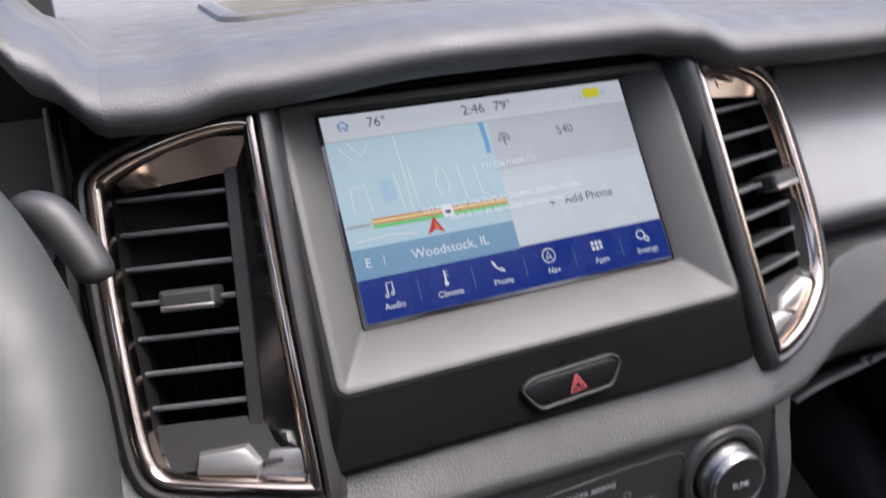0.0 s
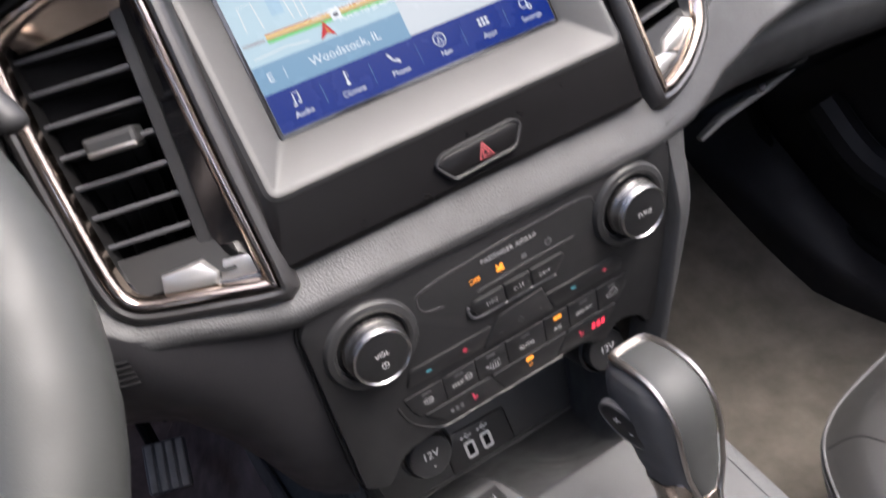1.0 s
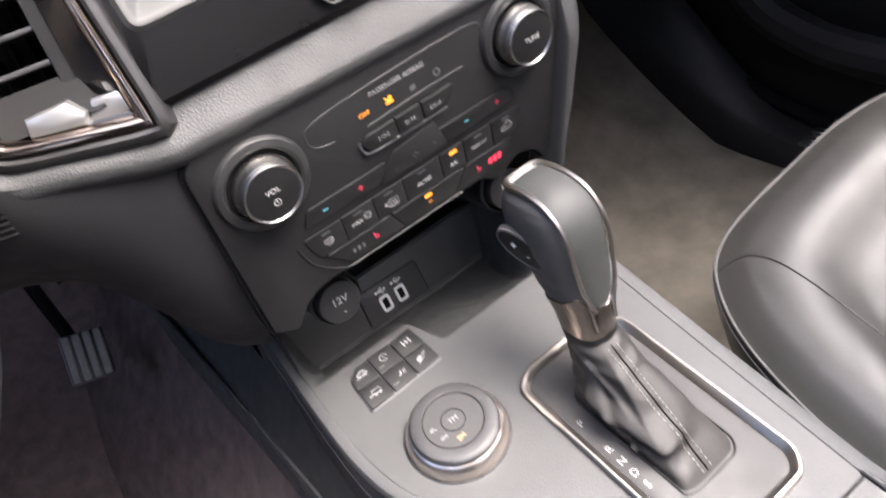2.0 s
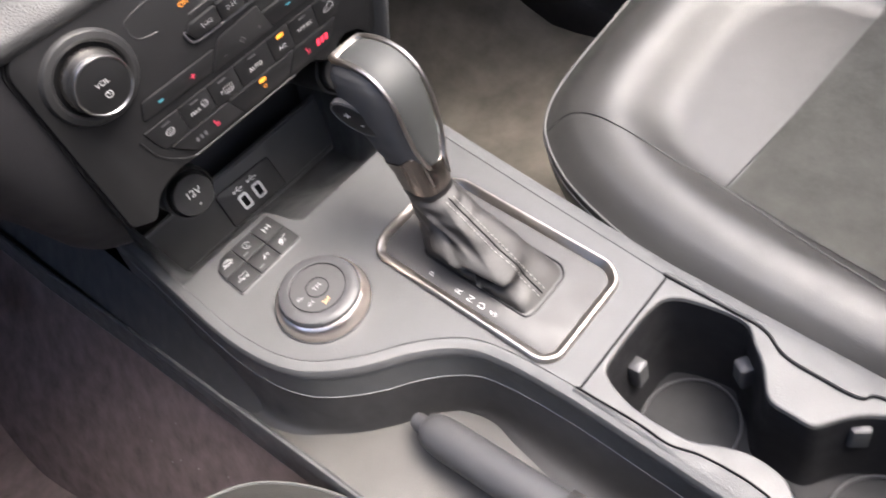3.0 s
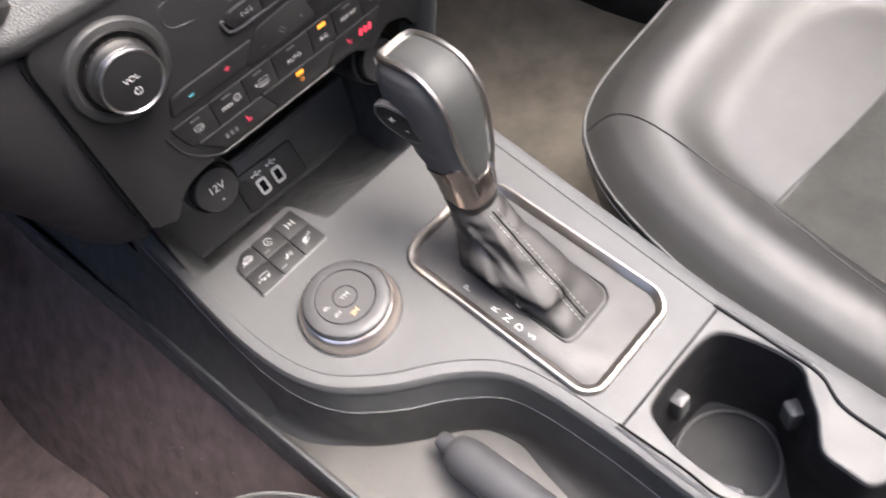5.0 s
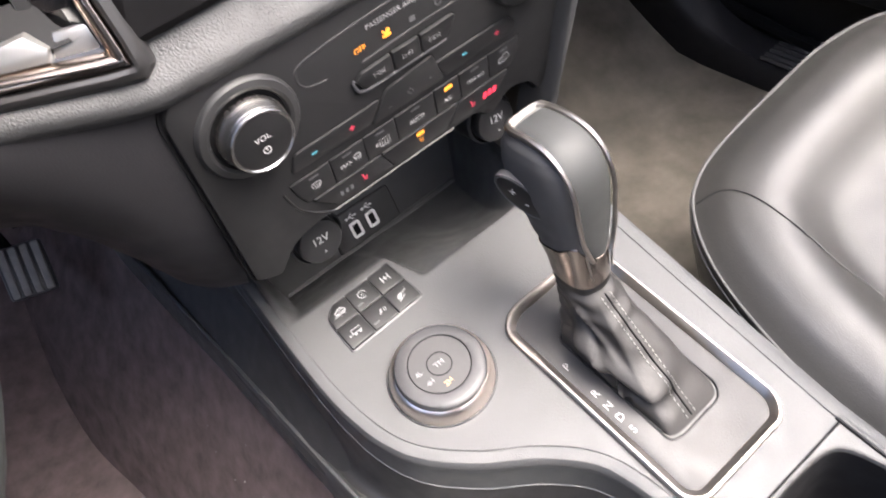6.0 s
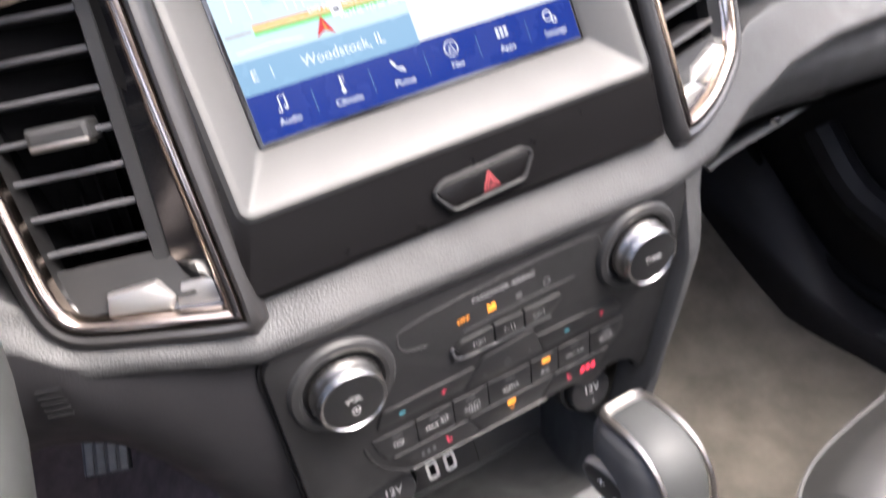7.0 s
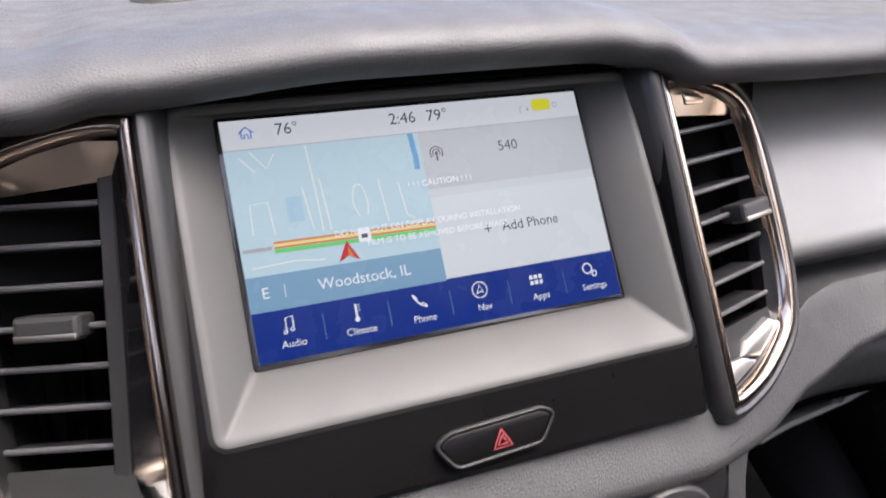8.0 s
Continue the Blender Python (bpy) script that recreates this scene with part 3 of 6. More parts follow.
LEFT = [(p[1], p[0]) for p in spline([(-0.003, -0.50), (-0.004, -0.40), (-0.005, -0.31), (-0.006, -0.262), (-0.011, -0.212), (-0.021, -0.182), (-0.045, -0.155), (-0.079, -0.129), (-0.106, -0.096),
        (-0.117, -0.048), (-0.117, 0.02), (-0.113, 0.10), (-0.111, 0.20)], 6)]


def con_right(y):
    return lin(y, [(-0.5, 0.1005), (-0.26, 0.1015), (-0.144, 0.110), (-0.034, 0.119), (0.20, 0.124)])


def con_plane(y):
    return 0.390 + SLOPE * (y + 0.267)


def con_z(x, y):
    """Height of the console's top: a gentle slope that falls over a crest into a trough below the control panel."""
    z = con_plane(y)
    crest = 0.026 - 0.034 * smooth01(-0.031, -0.015, x)
    if y <= crest:
        return z
    t = min(1.0, (y - crest) / (0.112 - crest))
    # Passenger's end is hollowed so that its shadow is built into the shape.
    shade_sink = smooth01(0.0, 0.05, x)
    low = con_plane(crest) * (1 - t ** 1.06) + 0.3660 * t ** 1.06 - 0.016 * shade_sink * math.sin(math.pi * t) ** 0.8
    left, right = lin(y, [(0.02, -0.1045), (0.112, -0.0925)]), lin(y, [(-0.01, 0.0690), (0.112, 0.0945)])
    side = max(smooth01(0.0, 0.016, left - x), smooth01(0.0, 0.022, x - right))
    return low + (z - low) * side


console = thing("center_console", (0.05, -0.2, 0.02), "dark grey plastic centre console between the seats", "center console")


def con_top(a, b):
    y = -0.266 + 0.416 * b
    x0, x1 = con_left(y), con_right(y)
    x = x0 + (x1 - x0) * a
    return (x, y, con_z(x, y))


part("top_plate", grid(120, 240, con_top), CONSOLE, console, "grey satin plastic top plate")

# ---- air vents ----
def vent(sgn, outline, name_label):
    """One tall vent beside the display. sgn: -1 for the driver's, 1 for the passenger's."""
    a = radians(19) * sgn
    F = frame_at((0.125 * sgn, -0.024, 0.70), (math.cos(a), math.sin(a), 0), (0, math.sin(radians(17)), math.cos(radians(17))))
    v = thing("air_vent", F.translation, name_label, "air vent", "air vents beside the screen")
    out = ccw([(p[0] * sgn, p[1]) for p in outline])
    part("outer_trim", sweep2(out, [(0.0085, -0.016), (0.0082, -0.005), (0.0070, -0.0010), (0.0048, 0.0018), (0.0024, 0.0026), (0.0006, 0.0018), (-0.0004, -0.0005), (-0.001, -0.012)]), TRIM, v, "rounded taupe-grey outer trim", F)
    part("chrome_ring", sweep2(out, [(-0.0004, -0.006), (-0.0004, 0.0008), (-0.0012, 0.0021), (-0.0034, 0.0027), (-0.0048, 0.0022), (-0.0062, 0.0008), (-0.0074, -0.0022), (-0.0082, -0.0055)]), DARKCHROME, v, "smoked chrome ring", F)
    # funnel inside the ring, chrome at its mouth and black further in
    u0, u1 = (0.028, 0.086) if sgn > 0 else (0.031, 0.0835)
    fd = -0.007 if sgn > 0 else -0.016
    hole = ccw([(u * sgn, w) for u, w in ((u0 - 0.006, 0.020), (u1 - 0.010, 0.020), (u1, 0.075), (u1 - 0.003, 0.137), (u0, 0.142))])
    n = len(out)

    def on_hole(p):
        """The nearest point of the slat opening, found from the same side."""
        u = min(max(abs(p[0]) * (1 if p[0] * sgn > 0 else -1), u0 - 0.004), u1)
        w = min(max(p[1], 0.021), 0.138)
        lim = lin(w, [(0.02, u1 - 0.009), (0.075, u1), (0.14, u1 - 0.003)])
        return (min(u, lim) * sgn, w)

    inner = offset(out, -0.0062)
    mid = [tuple(Vector(p).lerp(Vector(on_hole(p)), 0.35)) for p in inner]
    deep = [on_hole(p) for p in inner]
    part("funnel_lip", loft([[(*p, -0.003) for p in inner], [(*p, fd * 0.5) for p in mid]]), GLOSS, v, "gloss black inner bevel", F)
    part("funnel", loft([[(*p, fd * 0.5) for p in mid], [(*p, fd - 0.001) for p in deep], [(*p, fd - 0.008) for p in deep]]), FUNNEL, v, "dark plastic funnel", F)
    part("shelf", grid(8, 4, lambda a, b: (((u0 - 0.008) + (u1 - u0 - 0.004) * a - 0.010 * b * (1 - a)) * sgn, 0.0235 - 0.020 * b, (fd + 0.001) * (1 - b) - 0.0035 * b)), SHELF, v, "grey shelf below the slats", F)
    part("duct", loft([[(*p, fd - 0.007) for p in offset(deep, 0.001)], [(*p, -0.075) for p in offset(deep, 0.001)]], cap1=True), CAVITY, v, "air duct coloured near-black for its inner shade", F)
    for i in range(7):
        w = 0.128 - 0.0162 * i
        ua, ub = u0 - 0.003, lin(w, [(0.02, u1 - 0.009), (0.075, u1), (0.14, u1 - 0.003)]) + (0.001 if sgn < 0 else -0.001)
        lean = 0.04 if sgn < 0 else -0.10
        prof = [(0.0, 0.0006), (-0.0006, -0.0006), (-0.004, -0.0012), (-0.018, -0.0010), (-0.018, 0.0002), (-0.004, 0.0008)]
        bm = loft([[(u * sgn, w + q + d * lean, fd + d) for d, q in prof] for u in (ua, ub)], True, True, True)
        # Slat darker, its front edge lighter: shade and highlight put into colour.
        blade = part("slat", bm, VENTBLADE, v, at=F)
        part("slat_lit_edge", tube([(ua * sgn, w + 0.0002, fd), (ub * sgn, w + 0.0002, fd)], 0.0014, 10), SLAT, blade, at=F)
        if i == 3:
            um, uw, wk = (0.0495, 0.0130, 0.0800) if sgn < 0 else (0.0705, 0.0140, 0.0790)
            kd = fd + 0.010
            k = part("slider", slab(rounded(rect(um * sgn - uw, wk - 0.0045, um * sgn + uw, wk + 0.0050), 0.002, 3), fd - 0.004, kd, 0.0025), BEZEL, v, "dark ribbed slider", F, smooth=False)
            part("slider_edge", slab(rounded(rect(um * sgn - uw + 0.0008, wk - 0.0052, um * sgn + uw - 0.0008, wk - 0.0022), 0.001, 2), fd + 0.001, kd + 0.0004, 0.0008), SATIN, k, "satin silver edge", F)
    for i in range(6):
        u = (u0 + 0.004 + i * (u1 - u0 - 0.008) / 5) * sgn
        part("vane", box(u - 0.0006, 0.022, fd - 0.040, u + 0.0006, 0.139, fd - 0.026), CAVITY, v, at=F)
    if sgn < 0:
        # upright grey bar at the slats' inner ends and the smoked bevel beside it
        ring_side = sorted((p[1], abs(p[0])) for p in inner if p[0] * sgn < u0 - 0.002)
        ws = [0.016 + 0.0105 * k for k in range(13)]
        part("side_bar", loft([[((u0 - 0.0085) * sgn, w, fd + 0.0025), ((u0 - 0.0078) * sgn, w, fd + 0.0034), ((u0 - 0.0022) * sgn, w, fd + 0.0030), ((u0 - 0.0015) * sgn, w, fd + 0.002), ((u0 - 0.0015) * sgn, w, fd - 0.012)] for w in ws], False), BEZEL, v, "dark upright bar", F)
        part("side_bevel", loft([[(min(lin(w, ring_side), u0 - 0.012) * sgn, w, -0.0020), ((lin(w, ring_side) * 0.5 + (u0 - 0.0085) * 0.5) * sgn, w, (fd + 0.0025) * 0.5 - 0.0014), ((u0 - 0.0084) * sgn, w, fd + 0.0026)] for w in ws], False), GLOSS, v, "gloss black side bevel", F)
    # faceted bright pieces at the foot and head of the ring
    big = [(0.052, 0.000), (0.050, 0.0095), (0.029, 0.0110), (0.022, 0.0030), (0.025, -0.003)]
    small = [(0.0215, 0.0025), (0.019, 0.0075), (0.002, 0.0070), (-0.002, -0.0045), (0.0240, -0.0035)]
    if sgn > 0:
        big = [(0.078, 0.012), (0.066, 0.018), (0.040, 0.013), (0.034, 0.0055), (0.050, 0.0005)]
        small = [(0.033, 0.0055), (0.024, 0.006), (0.019, -0.004), (0.022, -0.0055), (0.046, 0.0)]
    for q in (big, small):
        o = ccw([(u * sgn, w + 0.0015) for u, w in q])
        part("foot_facet", slab(o, -0.008, -0.001 if q is big or sgn > 0 else -0.0045, 0.003 if q is big else 0.0015), SILVER, v, "bright silver facet", F)
    crest = [(0.016, 0.1500), (0.03, 0.1510), (0.055, 0.1450), (0.076, 0.1370)] if sgn < 0 else [(0.017, 0.1505), (0.03, 0.1510), (0.046, 0.1480), (0.068, 0.1410), (0.080, 0.1310)]
    part("top_bevel", grid(14, 4, lambda a, b: ((crest[0][0] + (crest[-1][0] - crest[0][0]) * a) * sgn, lin(crest[0][0] + (crest[-1][0] - crest[0][0]) * a, crest) * (1 - b) + (0.1375 - 0.006 * a) * b, -0.003 * (1 - b) + (fd + 0.002) * b)), DARKCHROME, v,
         "smoked chrome bevel above the slats", F)
    q = [(0.030, 0.150), (0.034, 0.141), (0.050, 0.140), (0.056, 0.147)]
    if sgn > 0:
        part("head_facet", slab(ccw([(u * sgn, w) for u, w in q]), -0.010, -0.003, 0.002), DARKCHROME, v, "smoked chrome facet", F)
    return v


R_OUT = spline([(0.012, 0.158), (0.030, 0.158), (0.046, 0.155), (0.068, 0.148), (0.083, 0.137), (0.090, 0.118), (0.0935, 0.085), (0.0945, 0.050), (0.090, 0.022), (0.080, 0.006), (0.054, -0.008), (0.030, -0.0135), (0.015, -0.0135),
                (0.0115, -0.008), (0.0115, 0.04), (0.0105, 0.10), (0.0095, 0.150)], 3, True)
L_OUT = spline([(0.011, 0.158), (0.030, 0.1585), (0.055, 0.1525), (0.078, 0.143), (0.0855, 0.136), (0.0865, 0.125), (0.0845, 0.085), (0.080, 0.04), (0.076, 0.012), (0.070, 0.0005), (0.058, -0.0045), (0.028, -0.009), (-0.001, -0.0125),
                (-0.0045, -0.009), (-0.002, 0.02), (0.003, 0.075), (0.0085, 0.150)], 3, True)
vent(-1, L_OUT, "tall black slatted air vent in smoked chrome beside the steering wheel")
vent(1, R_OUT, "tall black slatted air vent in smoked chrome beside the passenger panel")

# ---- what the display shows ----
BLACKGLASS = material("black_display_edge", (0.01, 0.01, 0.012), 0.15)
part("display_edge", slab(rounded(rect(-0.0885, -0.0018, 0.0885, 0.1062), 0.002, 3), -0.006, -0.0012, 0.0002), BLACKGLASS, display, "black display edge", SCR)
D = dict(back=glow("white", (0.62, 0.65, 0.70)), status=glow("status", (0.70, 0.72, 0.76)), lake=glow("map", (0.50, 0.66, 0.74)), low=glow("lower", (0.66, 0.70, 0.74)), bar=glow("blue", (0.004, 0.028, 0.23)),
         place=glow("place", (0.20, 0.36, 0.52)), ink=glow("ink", (0.10, 0.10, 0.13)), line=glow("line", (0.42, 0.42, 0.45)), text=glow("text", (0.85, 0.88, 0.92)), blue=glow("icon_blue", (0.08, 0.20, 0.62)),
         river=glow("river", (0.14, 0.38, 0.66)), road=glow("road", (0.80, 0.82, 0.80)), orange=glow("orange", (0.62, 0.22, 0.06)), yellow=glow("yellow", (0.82, 0.66, 0.30)), green=glow("green", (0.16, 0.62, 0.16)),
         red=glow("red", (0.55, 0.02, 0.03)), spot=glow("spot", (0.75, 0.70, 0.04)), film=glow("film", (0.95, 0.97, 1.0)), block=glow("block", (0.40, 0.58, 0.72)), faint=glow("faint", (0.60, 0.74, 0.80)), pale=glow("pale", (0.54, 0.56, 0.60)))


def shown(name, bm, mat, label=""):
    return part(name, bm, D[mat], display, label, SCR, smooth=False)


W2 = 0.0865
shown("screen_pane", plate(rect(-W2, 0.0005, W2, 0.1045), 0.0), "back", "lit pale home screen")
shown("status_bar", plate(rect(-W2, 0.0915, W2, 0.1045), 0.0003), "status")
shown("status_line", plate(rect(-W2, 0.0911, W2, 0.0915), 0.0004), "line")
shown("map", plate(rect(-W2, 0.0225, 0.0003, 0.0911), 0.0003), "lake", "pale blue street map")
shown("phone_card", plate(rect(0.0003, 0.0225, W2, 0.0600), 0.0003), "low")
shown("audio_card", plate(rect(0.0003, 0.0640, W2, 0.0911), 0.0003), "pale")
shown("place_bar", plate(rect(-W2, 0.0215, 0.0, 0.0365), 0.0006), "place")
shown("menu_bar", plate(rect(-W2, 0.0005, W2, 0.0222), 0.0006), "bar", "deep blue menu bar")
for i in range(1, 6):
    shown("menu_divider", stroke([(-W2 + i * 2 * W2 / 6, 0.006), (-W2 + i * 2 * W2 / 6, 0.017)], 0.0002, 0.0008), "place")
# map roads, blocks and the traffic line
for q in ([(-0.076, 0.090), (-0.070, 0.082), (-0.066, 0.088)], [(-0.081, 0.088), (-0.075, 0.081)], [(-0.052, 0.091), (-0.051, 0.070), (-0.0505, 0.052)], [(-0.080, 0.054), (-0.0795, 0.067), (-0.072, 0.0675), (-0.071, 0.053)],
          [(-0.083, 0.040), (-0.065, 0.041), (-0.052, 0.0395)], [(-0.0565, 0.072), (-0.0545, 0.053)], [(-0.0485, 0.075), (-0.047, 0.052)], [(-0.0225, 0.072), (-0.021, 0.052)], [(-0.0135, 0.069), (-0.012, 0.054), (-0.009, 0.052)],
          spline([(-0.0335, 0.056), (-0.0355, 0.062), (-0.034, 0.0695), (-0.0305, 0.0695), (-0.029, 0.062), (-0.030, 0.056)], 4)):
    shown("map_street", stroke(q, 0.0006, 0.0006), "road")
shown("map_block", plate(rect(-0.0645, 0.0575, -0.0575, 0.0685), 0.0005), "block")
shown("map_river", stroke([(-0.0035, 0.0911), (-0.0028, 0.080), (-0.003, 0.074)], 0.0026, 0.0006), "river")
for nm, y0, y1, c in (("edge", 0.0495, 0.0504, "orange"), ("core", 0.0482, 0.0495, "yellow"), ("line", 0.0474, 0.0482, "orange"), ("flow", 0.0455, 0.0472, "green")):
    shown("traffic_" + nm, plate([(-0.0725, y0 - 0.0003), (0.0, y0 - 0.0012), (0.0, y1 - 0.0012), (-0.0725, y1 - 0.0003)], 0.0008), c)
shown("street_label", plate(rect(-0.0855, 0.0468, -0.0735, 0.0484), 0.0008), "line")
shown("road_shield", plate(rounded(rect(-0.0362, 0.0445, -0.0305, 0.0505), 0.0008, 2), 0.0010), "text", "white road shield")
shown("road_shield_mark", plate(rect(-0.0348, 0.0462, -0.0320, 0.0480), 0.0012), "ink")
shown("position_arrow", plate([(-0.0465, 0.0372), (-0.0420, 0.0395), (-0.0372, 0.0372), (-0.0418, 0.0462)], 0.0012), "red", "red position arrow")
shown("position_arrow_fold", plate([(-0.0420, 0.0395), (-0.0395, 0.0384), (-0.0418, 0.0440)], 0.0014), "orange")
# status bar
shown("home_icon", stroke([(-0.0790, 0.0985), (-0.0760, 0.1012), (-0.0730, 0.0985)], 0.0007, 0.0006, stroke([(-0.0780, 0.0990), (-0.0780, 0.0962), (-0.0768, 0.0962), (-0.0768, 0.0978), (-0.0752, 0.0978), (-0.0752, 0.0962), (-0.0740, 0.0962), (-0.0740, 0.0990)], 0.0006, 0.0006)), "blue")
shown("inside_temperature", words("76°", 0.0074, -0.0585, 0.0988, 0.0006), "ink")
shown("clock", words("2:46", 0.0076, -0.0055, 0.0985, 0.0006), "ink")
shown("outside_temperature", words("79°", 0.0076, 0.0115, 0.0985, 0.0006), "ink")
shown("network_icon", words("4", 0.0036, 0.0585, 0.0972, 0.0006, bm=stroke([(0.0545, 0.0958), (0.0548, 0.0982), (0.0560, 0.0990)], 0.0004, 0.0006)), "line")
shown("yellow_spot", plate(rounded(rect(0.0612, 0.0962, 0.0712, 0.1018), 0.0012, 3), 0.0008), "spot", "yellow patch")
shown("corner_icon", stroke([(0.0738 + 0.0012 * math.cos(k / 2), 0.0985 + 0.0012 * math.sin(k / 2)) for k in range(13)], 0.0004, 0.0006), "line")
# audio and phone cards
shown("station", words("540", 0.0070, 0.0440, 0.0805, 0.0006), "ink")
bm = stroke([(0.0075, 0.0768), (0.0075, 0.0800)], 0.0008, 0.0006, plate(circle(0.0008, 10, 0.0075, 0.0806), 0.0006))
for r in (0.0018, 0.0031):
    stroke([(0.0075 + r * math.sin(k / 12 * 4.4 - 2.2), 0.0806 + r * math.cos(k / 12 * 4.4 - 2.2)) for k in range(13)], 0.0005, 0.0006, bm)
shown("antenna_icon", bm, "ink")
shown("plus_icon", stroke([(0.0232, 0.0420), (0.0268, 0.0420)], 0.0005, 0.0006, stroke([(0.0250, 0.0402), (0.0250, 0.0438)], 0.0005, 0.0006)), "ink")
shown("add_phone", words("Add Phone", 0.0066, 0.0470, 0.0420, 0.0006), "ink")
# printing on the clear protective film
for text, size, x, y in (("! ! ! CAUTION ! ! !", 0.0040, 0.0060, 0.0668), ("DO NOT CUT ON DISPLAY DURING INSTALLATION", 0.0038, -0.0020, 0.0492), ("FILM IS TO BE REMOVED BEFORE USAGE", 0.0038, 0.0010, 0.0435)):
    shown("film_print", words(text, size, x, y, 0.0022), "film")
# place and menu
shown("heading", words("E", 0.0066, -0.0793, 0.0290, 0.0009), "text")
shown("heading_bar", stroke([(-0.0712, 0.0265), (-0.0712, 0.0318)], 0.0003, 0.0009), "text")
shown("town", words("Woodstock, IL", 0.0068, -0.0365, 0.0290, 0.0009), "text")
for i, nm in enumerate(("Audio", "Climate", "Phone", "Nav", "Apps", "Settings")):
    x = -W2 + (i + 0.5) * 2 * W2 / 6
    shown("menu_word", words(nm, 0.0043, x + 0.001, 0.0068, 0.0009), "text")
    y = 0.0148
    if nm == "Audio":
        bm = stroke([(x - 0.0012, y - 0.0025), (x - 0.0012, y + 0.0030), (x + 0.0018, y + 0.0035), (x + 0.0018, y - 0.0018)], 0.0006, 0.0009)
        for dx, dy in ((-0.0018, -0.0028), (0.0012, -0.0020)):
            stroke([(x + dx + 0.0008 * math.cos(k), y + dy + 0.0007 * math.sin(k)) for k in range(8)], 0.0005, 0.0009, bm)
    elif nm == "Climate":
        bm = stroke([(x, y - 0.0030), (x, y + 0.0036)], 0.0009, 0.0009)
        plate([(x + p, y - 0.0030 + q) for p, q in circle(0.0011, 12)], 0.0009, bm)
        for k in range(3):
            stroke([(x + 0.0008, y + 0.0008 + 0.0012 * k), (x + 0.0018, y + 0.0008 + 0.0012 * k)], 0.0003, 0.0009, bm)
    elif nm == "Phone":
        bm = stroke(spline([(x - 0.0030, y + 0.0032), (x - 0.0022, y + 0.0010), (x + 0.0002, y - 0.0016), (x + 0.0030, y - 0.0030)], 4), 0.0007, 0.0009)
        stroke([(x - 0.0032, y + 0.0030), (x - 0.0016, y + 0.0016), (x - 0.0012, y + 0.0006)], 0.0006, 0.0009, bm)
        stroke([(x + 0.0006, y - 0.0010), (x + 0.0016, y - 0.0012), (x + 0.0030, y - 0.0026)], 0.0006, 0.0009, bm)
    elif nm == "Nav":
        bm = stroke([(x + 0.0036 * math.cos(k * 0.2618), y + 0.0036 * math.sin(k * 0.2618)) for k in range(25)], 0.0005, 0.0009)
        stroke([(x - 0.0016, y - 0.0016), (x, y + 0.0022), (x + 0.0016, y - 0.0016), (x, y - 0.0008), (x - 0.0016, y - 0.0016)], 0.0005, 0.0009, bm)
    elif nm == "Apps":
        bm = bmesh.new()
        for k in range(6):
            u, w = x - 0.0024 + 0.0024 * (k % 3), y - 0.0013 + 0.0026 * (k // 3)
            plate(rect(u - 0.00085, w - 0.0009, u + 0.00085, w + 0.0009), 0.0009, bm)
    else:
        bm = bmesh.new()
        for cx, cy, r in ((-0.0010, 0.0008, 0.0024), (0.0022, -0.0020, 0.0012)):
            stroke([(x + cx + r * math.cos(k * 0.3927), y + cy + r * math.sin(k * 0.3927)) for k in range(17)], 0.0007, 0.0009, bm)
    shown("menu_icon", bm, "text")

# ---- hazard switch ----
hazard = thing("hazard_switch", FACE @ Vector((0.007, 0.006, 0)), "black hazard warning switch with a red triangle in the fascia", "switch")
hz = rounded([(-0.0225, 0.0095), (-0.0160, 0.0135), (0.0285, 0.0152), (0.0338, 0.0120), (0.0262, 0.0010), (-0.0145, -0.0010)], [0.003] * 6, 4)
part("switch_rim", sweep2(hz, [(0.0012, 0.0), (0.0012, 0.0042), (0.0004, 0.0050), (-0.0005, 0.0046), (-0.0005, 0.001)]), PANEL, hazard, "thin raised rim", FACE)
# The rim's glint is painted on as a lighter strip.
part("switch_glint", sweep2(hz, [(0.0013, 0.0036), (0.0009, 0.0047), (0.0004, 0.0051)]), BEZEL, hazard, "thin edge lightened as a glint", FACE)
part("switch_key", slab(offset(hz, -0.0009), 0.0, 0.0044, 0.0008), FASCIA, hazard, at=FACE)
bm = bmesh.new()
for r, w in ((0.0052, 0.0009), (0.0026, 0.0008)):
    stroke([(0.0075 + r * math.sin(k * 2.0944), 0.0055 + r * math.cos(k * 2.0944)) for k in (0, 1, 2, 3)], w, 0.0047, bm)
part("triangle", bm, RED, hazard, "red warning triangle", FACE, smooth=False)

